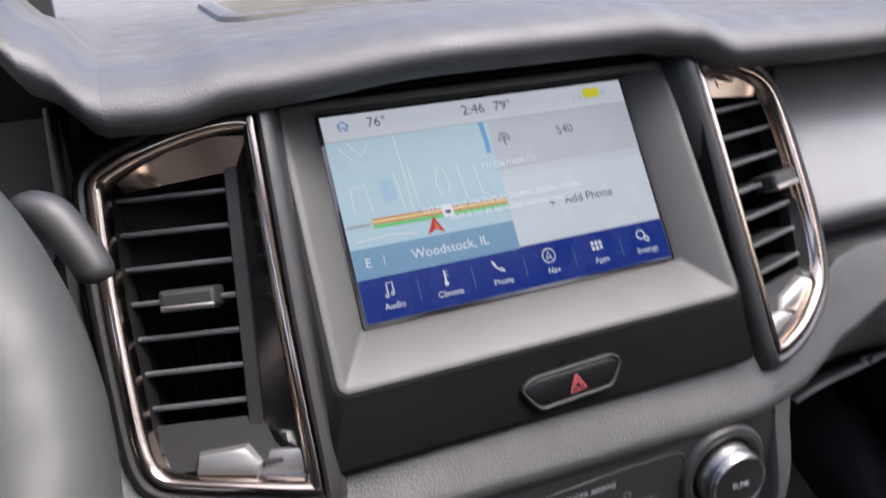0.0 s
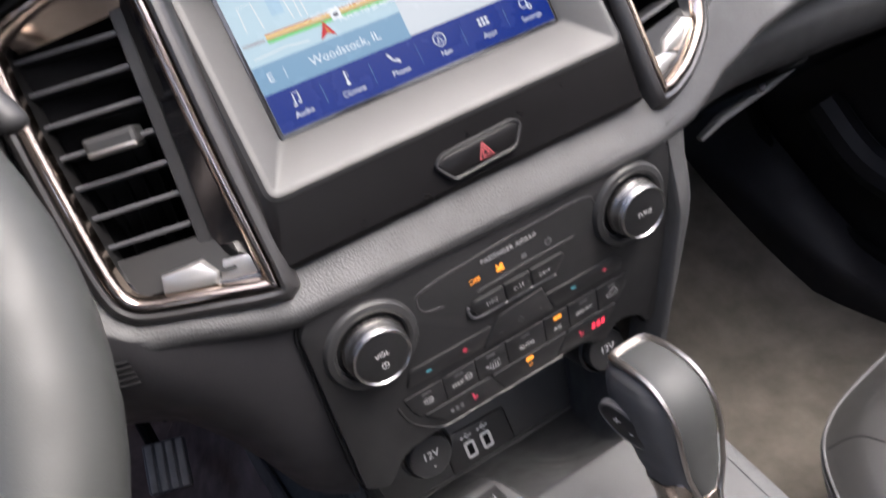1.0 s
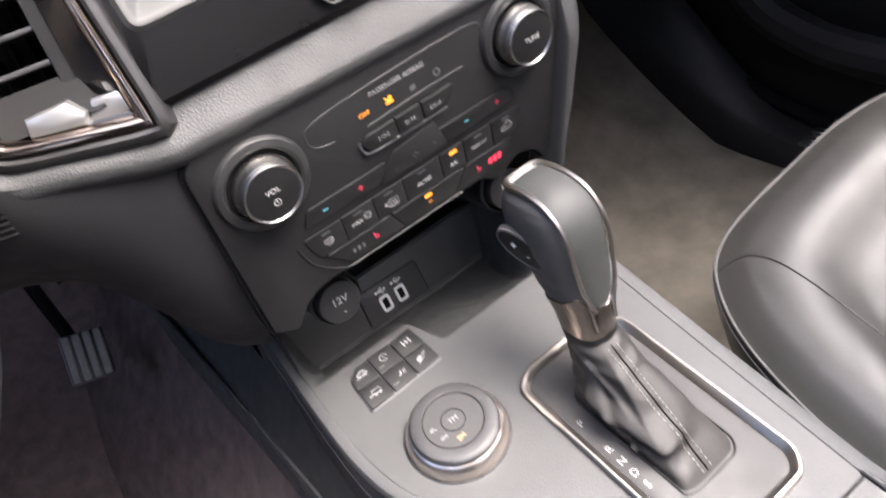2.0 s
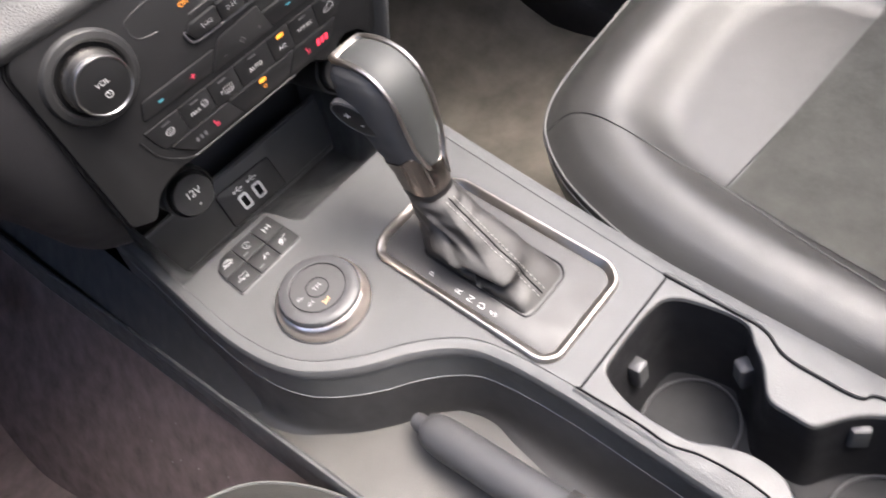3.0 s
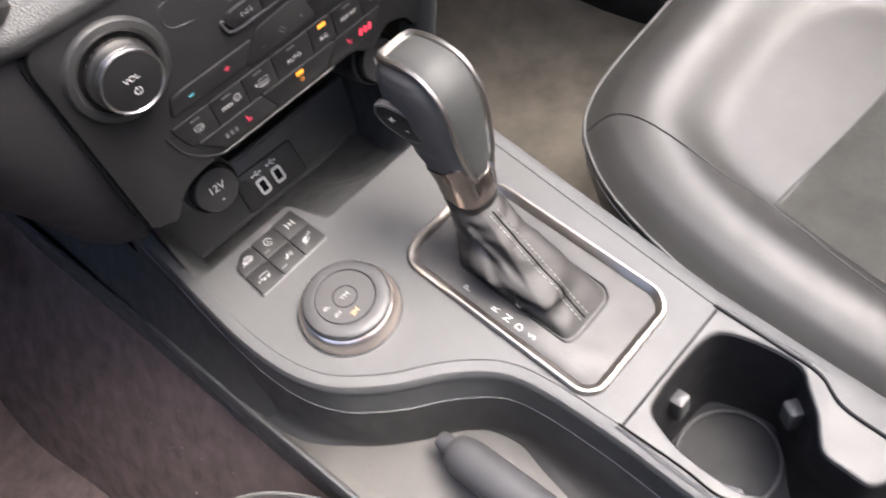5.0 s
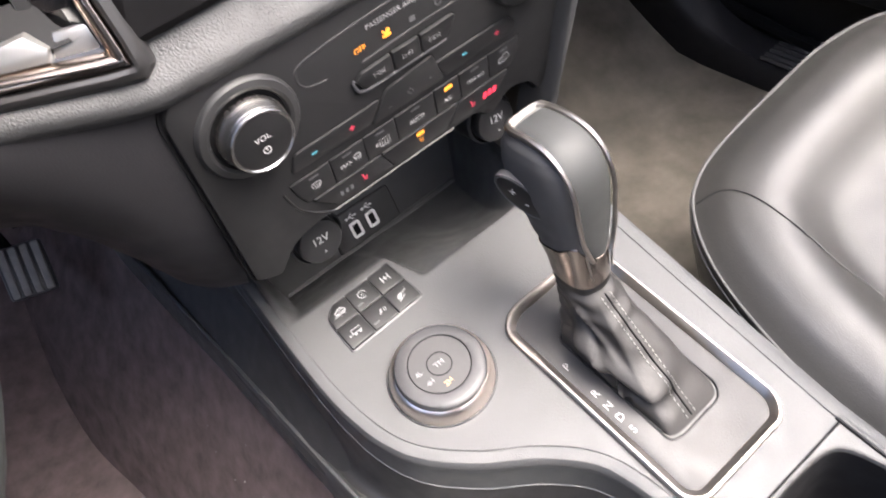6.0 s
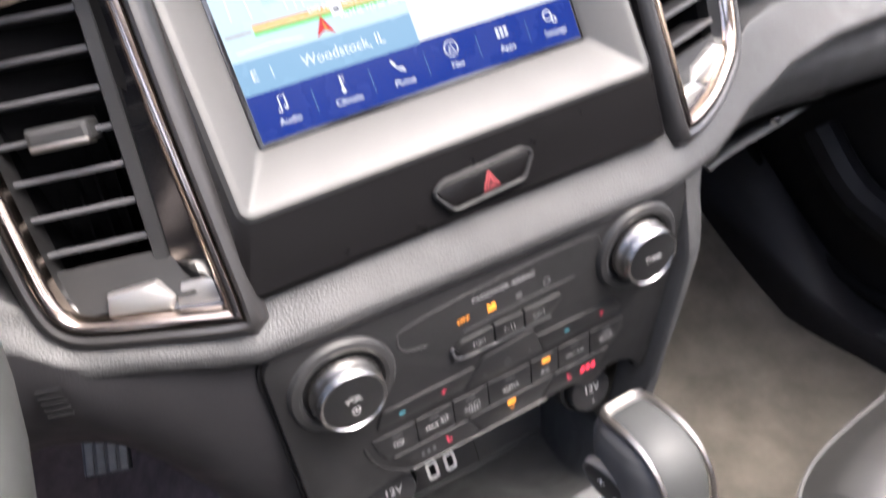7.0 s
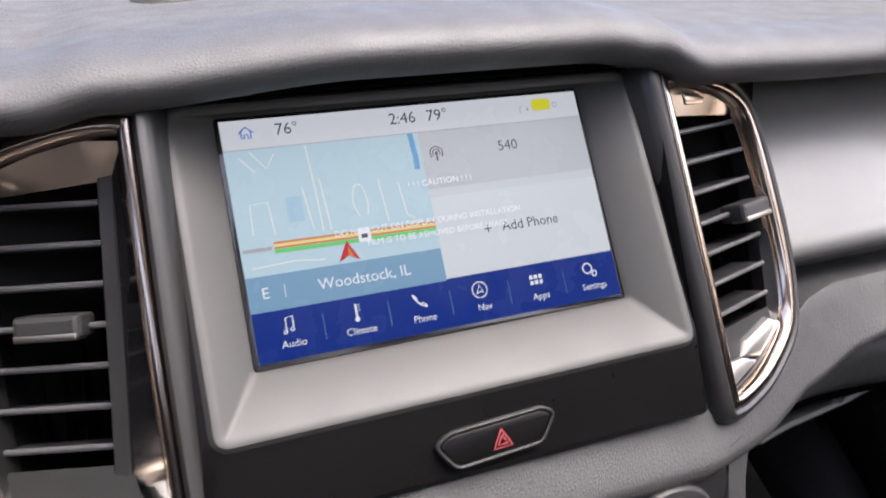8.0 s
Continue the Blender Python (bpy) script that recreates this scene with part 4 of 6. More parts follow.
# ---- knobs ----
def knob(x, text):
    F = PAN @ Matrix.Translation((x, 0.031, 0))
    part("knob_bezel", lathe([(0.0288, -0.002), (0.0286, 0.0012), (0.0272, 0.0030), (0.0240, 0.0038), (0.0222, 0.0030), (0.0212, 0.0008), (0.0208, -0.004)]), BEZEL, panel, "raised dark bezel", F)
    part("knob_well", lathe([(0.0212, 0.0006), (0.0185, -0.002)]), GROOVE, panel, at=F)
    body = part("knob", lathe([(0.0186, -0.001), (0.0190, 0.0012), (0.0188, 0.0060), (0.0184, 0.0066), (0.0182, 0.0110), (0.0176, 0.0132), (0.0166, 0.0142)], 48), KNOBSIDE, panel, "silver rotary knob", F)
    for k in range(30):
        ang = k * math.pi / 15
        part("ridge", tube([(0.0187 * math.cos(ang), 0.0187 * math.sin(ang), 0.001), (0.0187 * math.cos(ang), 0.0187 * math.sin(ang), 0.0058)], 0.0006, 5), KNOBSIDE, body, at=F)
    part("knob_ring", lathe([(0.0178, 0.0122), (0.0177, 0.0138), (0.0172, 0.0147), (0.0165, 0.0148), (0.0160, 0.0140)], 48), KNOBSIDE, body, "chrome ring", F)
    part("knob_cap", lathe([(0.0162, 0.0130), (0.0160, 0.0141), (0.0145, 0.0146), (0.0, 0.0148)]), KEYCAP, body, "dark cap", F)
    part("lettering", words(text, 0.0046, 0, 0.0025 if text == "VOL" else 0.0, 0.0151), WHITE, body, at=F, smooth=False)
    if text == "VOL":
        bm = stroke([(0.0020 * math.sin(k * 0.39), -0.0050 + 0.0020 * math.cos(k * 0.39)) for k in range(1, 17)], 0.0005, 0.0151)
        stroke([(0, -0.0052), (0, -0.0028)], 0.0005, 0.0151, bm)
        part("power_icon", bm, WHITE, body, at=F, smooth=False)


knob(-0.0895, "VOL")
knob(0.0955, "TUNE")


# ---- buttons and marks of the control panel ----
def pline(pts, w=0.0007, n=5, mat=None):
    part("panel_line", tube([(*p, 0.0) for p in spline(pts, n)], w, 6, flat=0.5), mat or KEYCAP, panel, at=PAN)


pline([(-0.042, 0.030), (-0.054, 0.033), (-0.0575, 0.041), (-0.050, 0.048), (0.0, 0.052), (0.060, 0.0525), (0.0695, 0.046), (0.0690, 0.040)], 0.0006, mat=BEZEL)
pline([(-0.020, 0.0275), (0.020, 0.0295), (0.052, 0.0295)], 0.0006, mat=BEZEL)


def pkey(pts, r=0.002, h=0.0012, label="", name="button"):
    o = rounded(pts, r, 3)
    ob = part(name, slab(o, -0.002, h, 0.0005), KEYCAP, panel, label, PAN)
    part("button_gap", sweep2(o, [(0.0001, 0.0002), (0.0007, 0.0002)]), GROOVE, ob, at=PAN)
    return ob


med = [rect(-0.0235, 0.0125, -0.0035, 0.0235), rect(-0.0028, 0.0120, 0.0158, 0.0240), rect(0.0165, 0.0125, 0.0360, 0.0240)]
med[0] = [(-0.0235, 0.0125), (-0.0035, 0.0120), (-0.0035, 0.0238), (-0.0235, 0.0232), (-0.0275, 0.0190)]
med[2] = [(0.0165, 0.0120), (0.0340, 0.0125), (0.0420, 0.0230), (0.0400, 0.0245), (0.0165, 0.0240)]
for q in med:
    pkey(q, 0.0012, 0.0024, "raised media button")
part("media_rim", tube([(*p, 0.001) for p in spline([(-0.0280, 0.0205), (-0.0290, 0.0180), (-0.0240, 0.0110), (0.0, 0.0105), (0.034, 0.0108)], 5)], 0.0009, 6), SLAT, panel, at=PAN)


def tri_icon(x, y, s, d, bm):
    return stroke([(x - s * d, y - s), (x + s * d, y), (x - s * d, y + s), (x - s * d, y - s)], 0.0004, 0.0027, bm)


bm = stroke([(-0.0165, 0.0165), (-0.0165, 0.0195)], 0.0005, 0.0027)
tri_icon(-0.0140, 0.018, 0.0014, -1, bm), tri_icon(-0.0110, 0.018, 0.0014, -1, bm)
tri_icon(0.0045, 0.018, 0.0014, 1, bm)
stroke([(0.0075, 0.0165), (0.0075, 0.0195)], 0.0005, 0.0027, bm), stroke([(0.0095, 0.0165), (0.0095, 0.0195)], 0.0005, 0.0027, bm)
tri_icon(0.0235, 0.018, 0.0014, 1, bm), tri_icon(0.0265, 0.018, 0.0014, 1, bm)
stroke([(0.0290, 0.0165), (0.0290, 0.0195)], 0.0005, 0.0027, bm)
part("media_icons", bm, ICON, panel, at=PAN, smooth=False)
part("lettering", words("PASSENGER AIRBAG", 0.0044, 0.0060, 0.0455, 0.0004), ICON, panel, at=PAN, smooth=False)
part("lit_lettering", words("OFF", 0.0044, -0.0198, 0.0358, 0.0004), AMBER_LIT, panel, "lit amber airbag lamp", PAN, smooth=False)
bm = plate(rect(-0.0050, 0.0338, 0.0005, 0.0355), 0.0004)
stroke([(-0.0050, 0.0385), (-0.0030, 0.0365), (0.0000, 0.0380)], 0.0012, 0.0004, bm)
plate([(p - 0.0012, q + 0.0375) for p, q in circle(0.0014, 10)], 0.0006, bm)
plate(rect(-0.0040, 0.0350, -0.0005, 0.0372), 0.0005, bm)
part("lit_icon", bm, AMBER_LIT, panel, "lit amber airbag lamp", PAN, smooth=False)
part("lamp_window", plate(rect(0.0130, 0.0335, 0.0168, 0.0368), 0.0004), GREYPRINT, panel, at=PAN, smooth=False)
part("lamp_window", stroke([(0.0330 + 0.0021 * math.cos(k * 0.5236), 0.0360 + 0.0021 * math.sin(k * 0.5236)) for k in range(13)], 0.0010, 0.0004), GREYPRINT, panel, at=PAN, smooth=False)

# temperature rockers, fan rocker and the two rows below
rockers = [[(-0.079, -0.0115), (-0.0255, -0.0125), (-0.0160, 0.0000), (-0.0740, 0.0000)], [(-0.0250, -0.0140), (0.0285, -0.0140), (0.0230, 0.0065), (-0.0110, 0.0035)],
           [(0.0290, -0.0130), (0.0835, -0.0130), (0.0860, -0.0070), (0.0800, -0.0005), (0.0240, 0.0000)]]
for q in rockers:
    pkey(q, 0.0025, 0.0014, "rocker button")
row = [[(-0.0765, -0.0370), (-0.0570, -0.0370), (-0.0570, -0.0185), (-0.0830, -0.0185), (-0.0800, -0.0300)], rect(-0.0565, -0.0370, -0.0335, -0.0185), rect(-0.0330, -0.0370, -0.0105, -0.0185), rect(-0.0100, -0.0370, 0.0190, -0.0185),
       rect(0.0195, -0.0370, 0.0385, -0.0185), rect(0.0390, -0.0370, 0.0620, -0.0185), [(0.0625, -0.0370), (0.0790, -0.0370), (0.0875, -0.0270), (0.0880, -0.0185), (0.0625, -0.0185)]]
for q in row:
    pkey(q, 0.001, 0.0010, "climate button")
low = [[(-0.0600, -0.0530), (-0.0180, -0.0530), (-0.0250, -0.0378), (-0.0740, -0.0378)], [(-0.0175, -0.0530), (0.0240, -0.0530), (0.0360, -0.0378), (-0.0245, -0.0378)], [(0.0250, -0.0530), (0.0640, -0.0530), (0.0780, -0.0378), (0.0370, -0.0378)]]
for q in low:
    pkey(q, 0.0025, 0.0014, "lower climate button")
part("panel_lip", tube([(*p, 0.0) for p in spline([(-0.088, -0.022), (-0.082, -0.040), (-0.066, -0.0545), (-0.05, -0.0565), (0.03, -0.0565)], 5)], 0.0008, 6), KEYCAP, panel, at=PAN)
for txt, x, y, s in (("MAX", -0.0475, -0.0285, 0.0038), ("R", -0.0255, -0.0295, 0.0037), ("AUTO", 0.0045, -0.0295, 0.0041), ("A/C", 0.0290, -0.0305, 0.0038), ("MAX A/C", 0.0510, -0.0285, 0.0033)):
    part("lettering", words(txt, s, x, y, 0.0013), WHITE, panel, at=PAN, smooth=False)


def demist(x, y, s=1.0):
    b = stroke(spline([(x - 0.0030 * s, y - 0.0012), (x - 0.0036 * s, y + 0.0016), (x, y + 0.0024), (x + 0.0036 * s, y + 0.0016), (x + 0.0030 * s, y - 0.0012)], 3), 0.0006, 0.0013)
    for k in (-1, 0, 1):
        stroke(spline([(x + 0.0014 * k, y - 0.0024), (x + 0.0014 * k + 0.0005, y - 0.0008), (x + 0.0014 * k, y + 0.0008)], 3), 0.0005, 0.0013, b)
    return b


part("demist_icon", demist(-0.0685, -0.0285, 0.8), ICON, panel, at=PAN, smooth=False)
part("demist_icon", demist(-0.0395, -0.0275, 0.6), ICON, panel, at=PAN, smooth=False)
bm = stroke([(-0.0235, -0.0320), (-0.0235, -0.0270), (-0.0165, -0.0270), (-0.0165, -0.0320), (-0.0235, -0.0320)], 0.0005, 0.0013)
for k in range(3):
    stroke([(-0.0218 + 0.0018 * k, -0.0332), (-0.0218 + 0.0018 * k, -0.0285)], 0.0005, 0.0013, bm)
part("demist_icon", bm, ICON, panel, at=PAN, smooth=False)
bm = stroke(spline([(0.0700, -0.0300), (0.0705, -0.0275), (0.0730, -0.0268), (0.0745, -0.0250), (0.0775, -0.0252), (0.0785, -0.0290), (0.0700, -0.0300)], 3), 0.0006, 0.0013)
part("air_icon", bm, ICON, panel, at=PAN, smooth=False)
bm = bmesh.new()
for k in range(4):
    c, s = math.cos(k * 1.571), math.sin(k * 1.571)
    plate([(0.0040 + 0.0011 * c - 0.0008 * s, -0.0072 + 0.0011 * s + 0.0008 * c), (0.0040 + 0.0026 * c, -0.0072 + 0.0026 * s), (0.0040 + 0.0012 * c + 0.0012 * s, -0.0072 + 0.0012 * s - 0.0012 * c)], 0.0016, bm)
stroke([(-0.0125, -0.0090), (-0.0098, -0.0090)], 0.0005, 0.0016, bm)
stroke([(0.0178, -0.0072), (0.0202, -0.0072)], 0.0005, 0.0016, bm), stroke([(0.0190, -0.0084), (0.0190, -0.0060)], 0.0005, 0.0016, bm)
part("fan_icon", bm, GREYPRINT, panel, at=PAN, smooth=False)
for x, m in ((-0.0630, DIM_BLUE), (0.0450, DIM_BLUE)):
    part("temperature_mark", stroke([(x - 0.0018, -0.0062), (x + 0.0018, -0.0062)], 0.0010, 0.0016), m, panel, at=PAN, smooth=False)
for x in (-0.0375, 0.0705):
    part("temperature_mark", stroke([(x - 0.0018, -0.0062), (x + 0.0018, -0.0062)], 0.0010, 0.0016, stroke([(x, -0.0080), (x, -0.0044)], 0.0010, 0.0016)), DIM_RED, panel, at=PAN, smooth=False)
for x in (-0.0685, -0.0455, -0.0220, 0.0045, 0.0510, 0.0745):
    part("button_lamp", plate(rect(x - 0.0032, -0.0222, x + 0.0032, -0.0210), 0.0013), GREYPRINT, panel, at=PAN, smooth=False)
part("button_lamp", plate(rect(0.0270, -0.0235, 0.0330, -0.0208), 0.0013), AMBER_LIT, panel, "lit amber lamp", PAN, smooth=False)
part("button_lamp", plate(rect(0.0015, -0.0425, 0.0072, -0.0398), 0.0017), AMBER_LIT, panel, "lit amber lamp", PAN, smooth=False)
part("power_icon", stroke([(0.0044 + 0.0012 * math.sin(k * 0.45), -0.0462 + 0.0012 * math.cos(k * 0.45)) for k in range(1, 14)], 0.0003, 0.0017), AMBER_LIT, panel, at=PAN, smooth=False)


def seat_icon(x, y):
    return stroke([(x - 0.0012, y + 0.0024), (x - 0.0004, y - 0.0010), (x + 0.0020, y - 0.0006)], 0.0013, 0.0017, stroke([(x - 0.0012, y - 0.0024), (x + 0.0020, y - 0.0024)], 0.0007, 0.0017))


part("seat_icon", seat_icon(-0.0390, -0.0445), DIM_RED, panel, at=PAN, smooth=False)
part("seat_icon", seat_icon(0.0460, -0.0455), DIM_RED, panel, at=PAN, smooth=False)
for k in range(3):
    part("seat_heat_lamp", plate([(0.0545 + 0.0040 * k, -0.0480), (0.0572 + 0.0040 * k, -0.0480), (0.0582 + 0.0040 * k, -0.0435), (0.0556 + 0.0040 * k, -0.0435)], 0.0017), RED_LIT, panel, "lit red lamp", PAN, smooth=False)
    part("seat_heat_lamp", plate(rect(-0.0570 + 0.0036 * k, -0.0475, -0.0550 + 0.0036 * k, -0.0440), 0.0017), GREYPRINT, panel, at=PAN, smooth=False)

# ---- sockets and ports below the panel ----
def socket(x, y, z):
    F = frame_at((x, y, z), (1, 0, 0), (0, 0.12, 1))
    s = thing("power_socket", (x, y, z), "black capped 12V power socket below the control panel", "power socket", "power sockets")
    part("barrel", lathe([(0.0200, -0.07), (0.0200, -0.008), (0.0185, -0.006), (0.0172, -0.012)]), BEZEL, s, at=F)
    c = part("cap", lathe([(0.0150, -0.012), (0.0160, -0.010), (0.0163, -0.002), (0.0155, -0.0004), (0.0138, 0.0), (0.0, 0.0003)]), BEZEL, s, "rubber cap", F)
    part("lettering", words("12V", 0.0080, 0.0, 0.002, 0.0006, -4, bold=0.0001), WHITE, c, at=F, smooth=False)
    part("mark", plate([(-0.0012, -0.0085), (0.0012, -0.0085), (0.0, -0.0070)], 0.0006), WHITE, c, at=F, smooth=False)


socket(-0.072, 0.009, 0.501)
socket(0.0785, 0.002, 0.5060)
cubby = thing("storage_cubby", (0.0, 0.1, 0.36), "open dark storage cubby under the control panel", "storage cubby")
USB = frame_at((0.0, 0.110, 0.3635), (1, 0, 0), (0, 0.016, 0.065))
part("port_wall", slab(rounded([(-0.0925, -0.006), (0.0945, -0.006), (0.115, 0.0565), (-0.110, 0.0565)], 0.003, 3), -0.006, 0.0, 0.0012), CONSOLE, cubby, at=USB)
part("wall_ledge", tube([USB @ Vector((-0.109, 0.056, -0.002)), USB @ Vector((0.115, 0.056, -0.002))], 0.0028, 8), CONSOLE, cubby)
part("foot_bead", tube([USB @ Vector((u, w, 0.001)) for u, w in ((-0.0925, 0.0042), (0.0, 0.0035), (0.0945, 0.0045))], 0.0028, 8), CONSOLE, cubby, "thin moulded bead")
part("roof", box(-0.115, 0.012, 0.548, 0.125, 0.30, 0.552), PLASTIC, cubby)
part("back", box(-0.12, 0.16, 0.32, 0.13, 0.166, 0.55), PLASTIC, cubby)
part("side", box(-0.119, 0.112, 0.36, -0.115, 0.17, 0.55), PLASTIC, cubby)
usb = thing("usb_panel", USB @ Vector((0, 0.04, 0)), "dark grey panel with two white-edged USB ports", "usb panel")
up = rounded([(-0.0335, 0.0072), (0.0318, 0.0070), (0.0313, 0.0410), (-0.0318, 0.0430)], 0.003, 4)
part("port_plate", slab(up, 0.0, 0.0016, 0.0006), DIALFACE, usb, at=USB)
part("plate_gap", sweep2(up, [(0.0001, 0.0006), (0.0009, 0.0005)]), GROOVE, usb, at=USB)
for x in (-0.0108, 0.0062):
    o = rounded(rect(x - 0.0053, 0.0135, x + 0.0053, 0.0297), 0.003, 4)
    pt = part("usb_port", sweep2(o, [(0.0, 0.0016), (0.0, 0.0028), (-0.0024, 0.0028), (-0.0024, 0.0002)]), KNOBPRINT, usb, "white-edged port", USB)
    part("port_slot", plate(offset(o, -0.0023), 0.0018), GROOVE, pt, at=USB)
    bm = stroke([(x - 0.0048, 0.0352), (x + 0.0040, 0.0352)], 0.0009, 0.0019, plate(circle(0.0013, 10, x - 0.0046, 0.0352), 0.0019))
    plate([(x + 0.0038, 0.0340), (x + 0.0060, 0.0352), (x + 0.0038, 0.0364)], 0.0019, bm)
    stroke([(x - 0.002, 0.0352), (x, 0.0376), (x + 0.002, 0.0376)], 0.0008, 0.0019, bm), stroke([(x - 0.001, 0.0352), (x + 0.001, 0.0328), (x + 0.003, 0.0328)], 0.0008, 0.0019, bm)
    part("usb_icon", bm, KNOBPRINT, usb, at=USB, smooth=False)

# ---- rest of the console ----
# rail along the driver's edge: rounded, grained, with the side wall under it
def left_path(y0, y1, step=0.006):
    n = int((y1 - y0) / step)
    return [(con_left(y0 + (y1 - y0) * i / n), y0 + (y1 - y0) * i / n) for i in range(n + 1)]


LP = left_path(-0.66, 0.155)


def path_normals(P):
    out = []
    for i in range(len(P)):
        a, b = Vector(P[max(i - 3, 0)]), Vector(P[min(i + 3, len(P) - 1)])
        t = (b - a).normalized()
        out.append(Vector((-t.y, t.x)))
    return out


LN = path_normals(LP)


def left_sheet(profile):
    """Sweeps (outward, down) pairs along the driver's edge of the console."""
    rings = []
    for p, n in zip(LP, LN):
        z = con_plane(p[1])
        k = smooth01(0.02, 0.10, p[1])
        rings.append([(p[0] + n.x * d, p[1] + n.y * d, z + h - 0.012 * k) for d, h in profile])
    return loft(rings, False)


part("rail", left_sheet([(-0.001, -0.006), (-0.0005, -0.001), (0.001, 0.0), (0.005, -0.0004), (0.0080, -0.0016), (0.0098, -0.0045), (0.0103, -0.009), (0.0100, -0.010)]), RAIL, console, "grained rail along the driver's edge")
part("side_wall", left_sheet([(0.0095, -0.006), (0.0103, -0.020), (0.0118, -0.032)]), CONSOLE, console)
# The seam's highlight is painted on as a pale strip.
part("side_groove", left_sheet([(0.0116, -0.0316), (0.0122, -0.0320), (0.0116, -0.0324)]), SEAMLINE, console, "thin seam line with its highlight painted pale")
BASE_L = [(-0.66, -0.130), (-0.23, -0.132), (-0.19, -0.141), (-0.13, -0.1445), (-0.03, -0.152), (0.10, -0.160), (0.178, -0.165), (0.374, -0.180), (0.75, -0.198)]


# how far the foot of the wall stands out from the seam, along the console
FOOT = [(-0.66, 0.033), (-0.26, 0.030), (-0.22, 0.021), (-0.20, 0.014), (-0.18, 0.009), (-0.165, 0.003), (-0.15, 0.0015), (-0.13, 0.0015), (-0.10, 0.004), (-0.07, 0.015), (-0.04, 0.020), (0.0, 0.020)]


def well_z(y):
    """Height of the well's floor, which falls a little to the rear."""
    return lin(y, [(-0.66, 0.306), (-0.30, 0.314), (-0.17, 0.326), (-0.10, 0.331), (0.0, 0.330), (0.15, 0.316), (0.8, 0.29)])


def well_foot(p, n):
    d = 0.0118 + lin(p[1], FOOT)
    q = Vector((p[0] + n.x * d, p[1] + n.y * d))
    q.x = max(q.x, lin(q.y, BASE_L) + 0.002)
    return q


def low_wall():
    """Side wall below the seam, hollowed, with a fillet down to the floor of the brake well."""
    rings_ = []
    for p, n in zip(LP, LN):
        top = con_plane(p[1]) - 0.0325 - 0.012 * smooth01(0.02, 0.10, p[1])
        a, q = Vector((p[0] + n.x * 0.0118, p[1] + n.y * 0.0118)), well_foot(p, n)
        ring_ = []
        for d, h in ((0, 0), (0.10, 0.14), (0.20, 0.36), (0.30, 0.58), (0.40, 0.76), (0.54, 0.89), (0.75, 0.97), (1.0, 1.0), (1.03, 1.01)):
            c = a.lerp(q, d)
            ring_.append((c.x, c.y, top + (well_z(c.y) - top) * h))
        rings_.append(ring_)
    return loft(rings_, False)


part("lower_side_wall", low_wall(), SIDEWALL, console, "console side below the seam, coloured darker for its shade")

# well beside the console for the parking brake, and the base below it


def well_floor():
    rings_ = []
    for p, n in zip(LP, LN):
        q = well_foot(p, n)
        x0 = min(lin(q.y, BASE_L) + 0.003, q.x - 0.001)
        rings_.append([(q.x + 0.002 + (x0 - q.x - 0.002) * k / 16, q.y, well_z(q.y) + 0.0015 * (k / 16) ** 8) for k in range(17)])
    return loft(rings_, False)


part("brake_well", well_floor(), WELLFLOOR, console, "grained floor of the parking brake well")
YS = [-0.66 + 0.04 * i for i in range(36)]
part("base", loft([[(lin(y, BASE_L) + d, y, well_z(y) + h) for d, h in ((0.004, -0.003), (0.0025, 0.0035), (0.001, 0.0050), (-0.0012, 0.0048), (-0.0028, 0.002), (-0.006, -0.022), (-0.010, -0.040))] for y in YS], False), CONSOLE, console,
     "plastic edge of the console base")
part("tunnel_carpet", loft([[(lin(y, BASE_L) - d - 0.05 * k * smooth01(0.1, 0.6, y), y, z if z < 0.2 else well_z(y) - 0.334 + z) for d, k, z in ((0.0095, 0, 0.296), (0.030, 0.2, 0.258), (0.060, 0.5, 0.205), (0.105, 0.8, 0.115), (0.155, 1, 0.012))] for y in YS], False),
     CARPET, console, "dark carpet on the tunnel side")
part("front_side", grid(40, 12, lambda a, b: (-0.1275 - 0.029 * b - 0.024 * a * b + 0.055 * (1 - smooth01(0.0, 0.20, a)), -0.135 + 0.665 * a, 0.390 * (1 - b) + 0.325 * b - 0.03 * a - 0.03 * (1 - smooth01(0.0, 0.14, a)))), SIDEWALL, console, "front side of the console, coloured darker for its shade")

# passenger's edge
YR = [-0.66 + 0.02 * i for i in range(46)]


def right_ring(y, profile):
    x = con_right(y)
    return [(x + d, y, con_plane(y) + h) for d, h in profile]


part("rail", loft([right_ring(y, [(-0.0015, -0.006), (-0.0006, -0.0015), (0.001, 0.0), (0.008, -0.0005), (0.0125, -0.003), (0.0145, -0.009), (0.0150, -0.03)]) for y in YR], False), RAIL, console, "grained rail along the passenger's edge")
part("far_wall", loft([right_ring(y, [(0.0148, -0.025), (0.018, -0.10), (0.022, -0.36)]) for y in YR], False), CONSOLE, console)
part("seam", tube([(con_left(-0.2665), -0.2665, con_plane(-0.2665) - 0.0002), (0.05, -0.2665, con_plane(-0.2665) - 0.0002), (con_right(-0.2665), -0.2665, con_plane(-0.2665) - 0.0002)], 0.0007, 6), GROOVE, console)

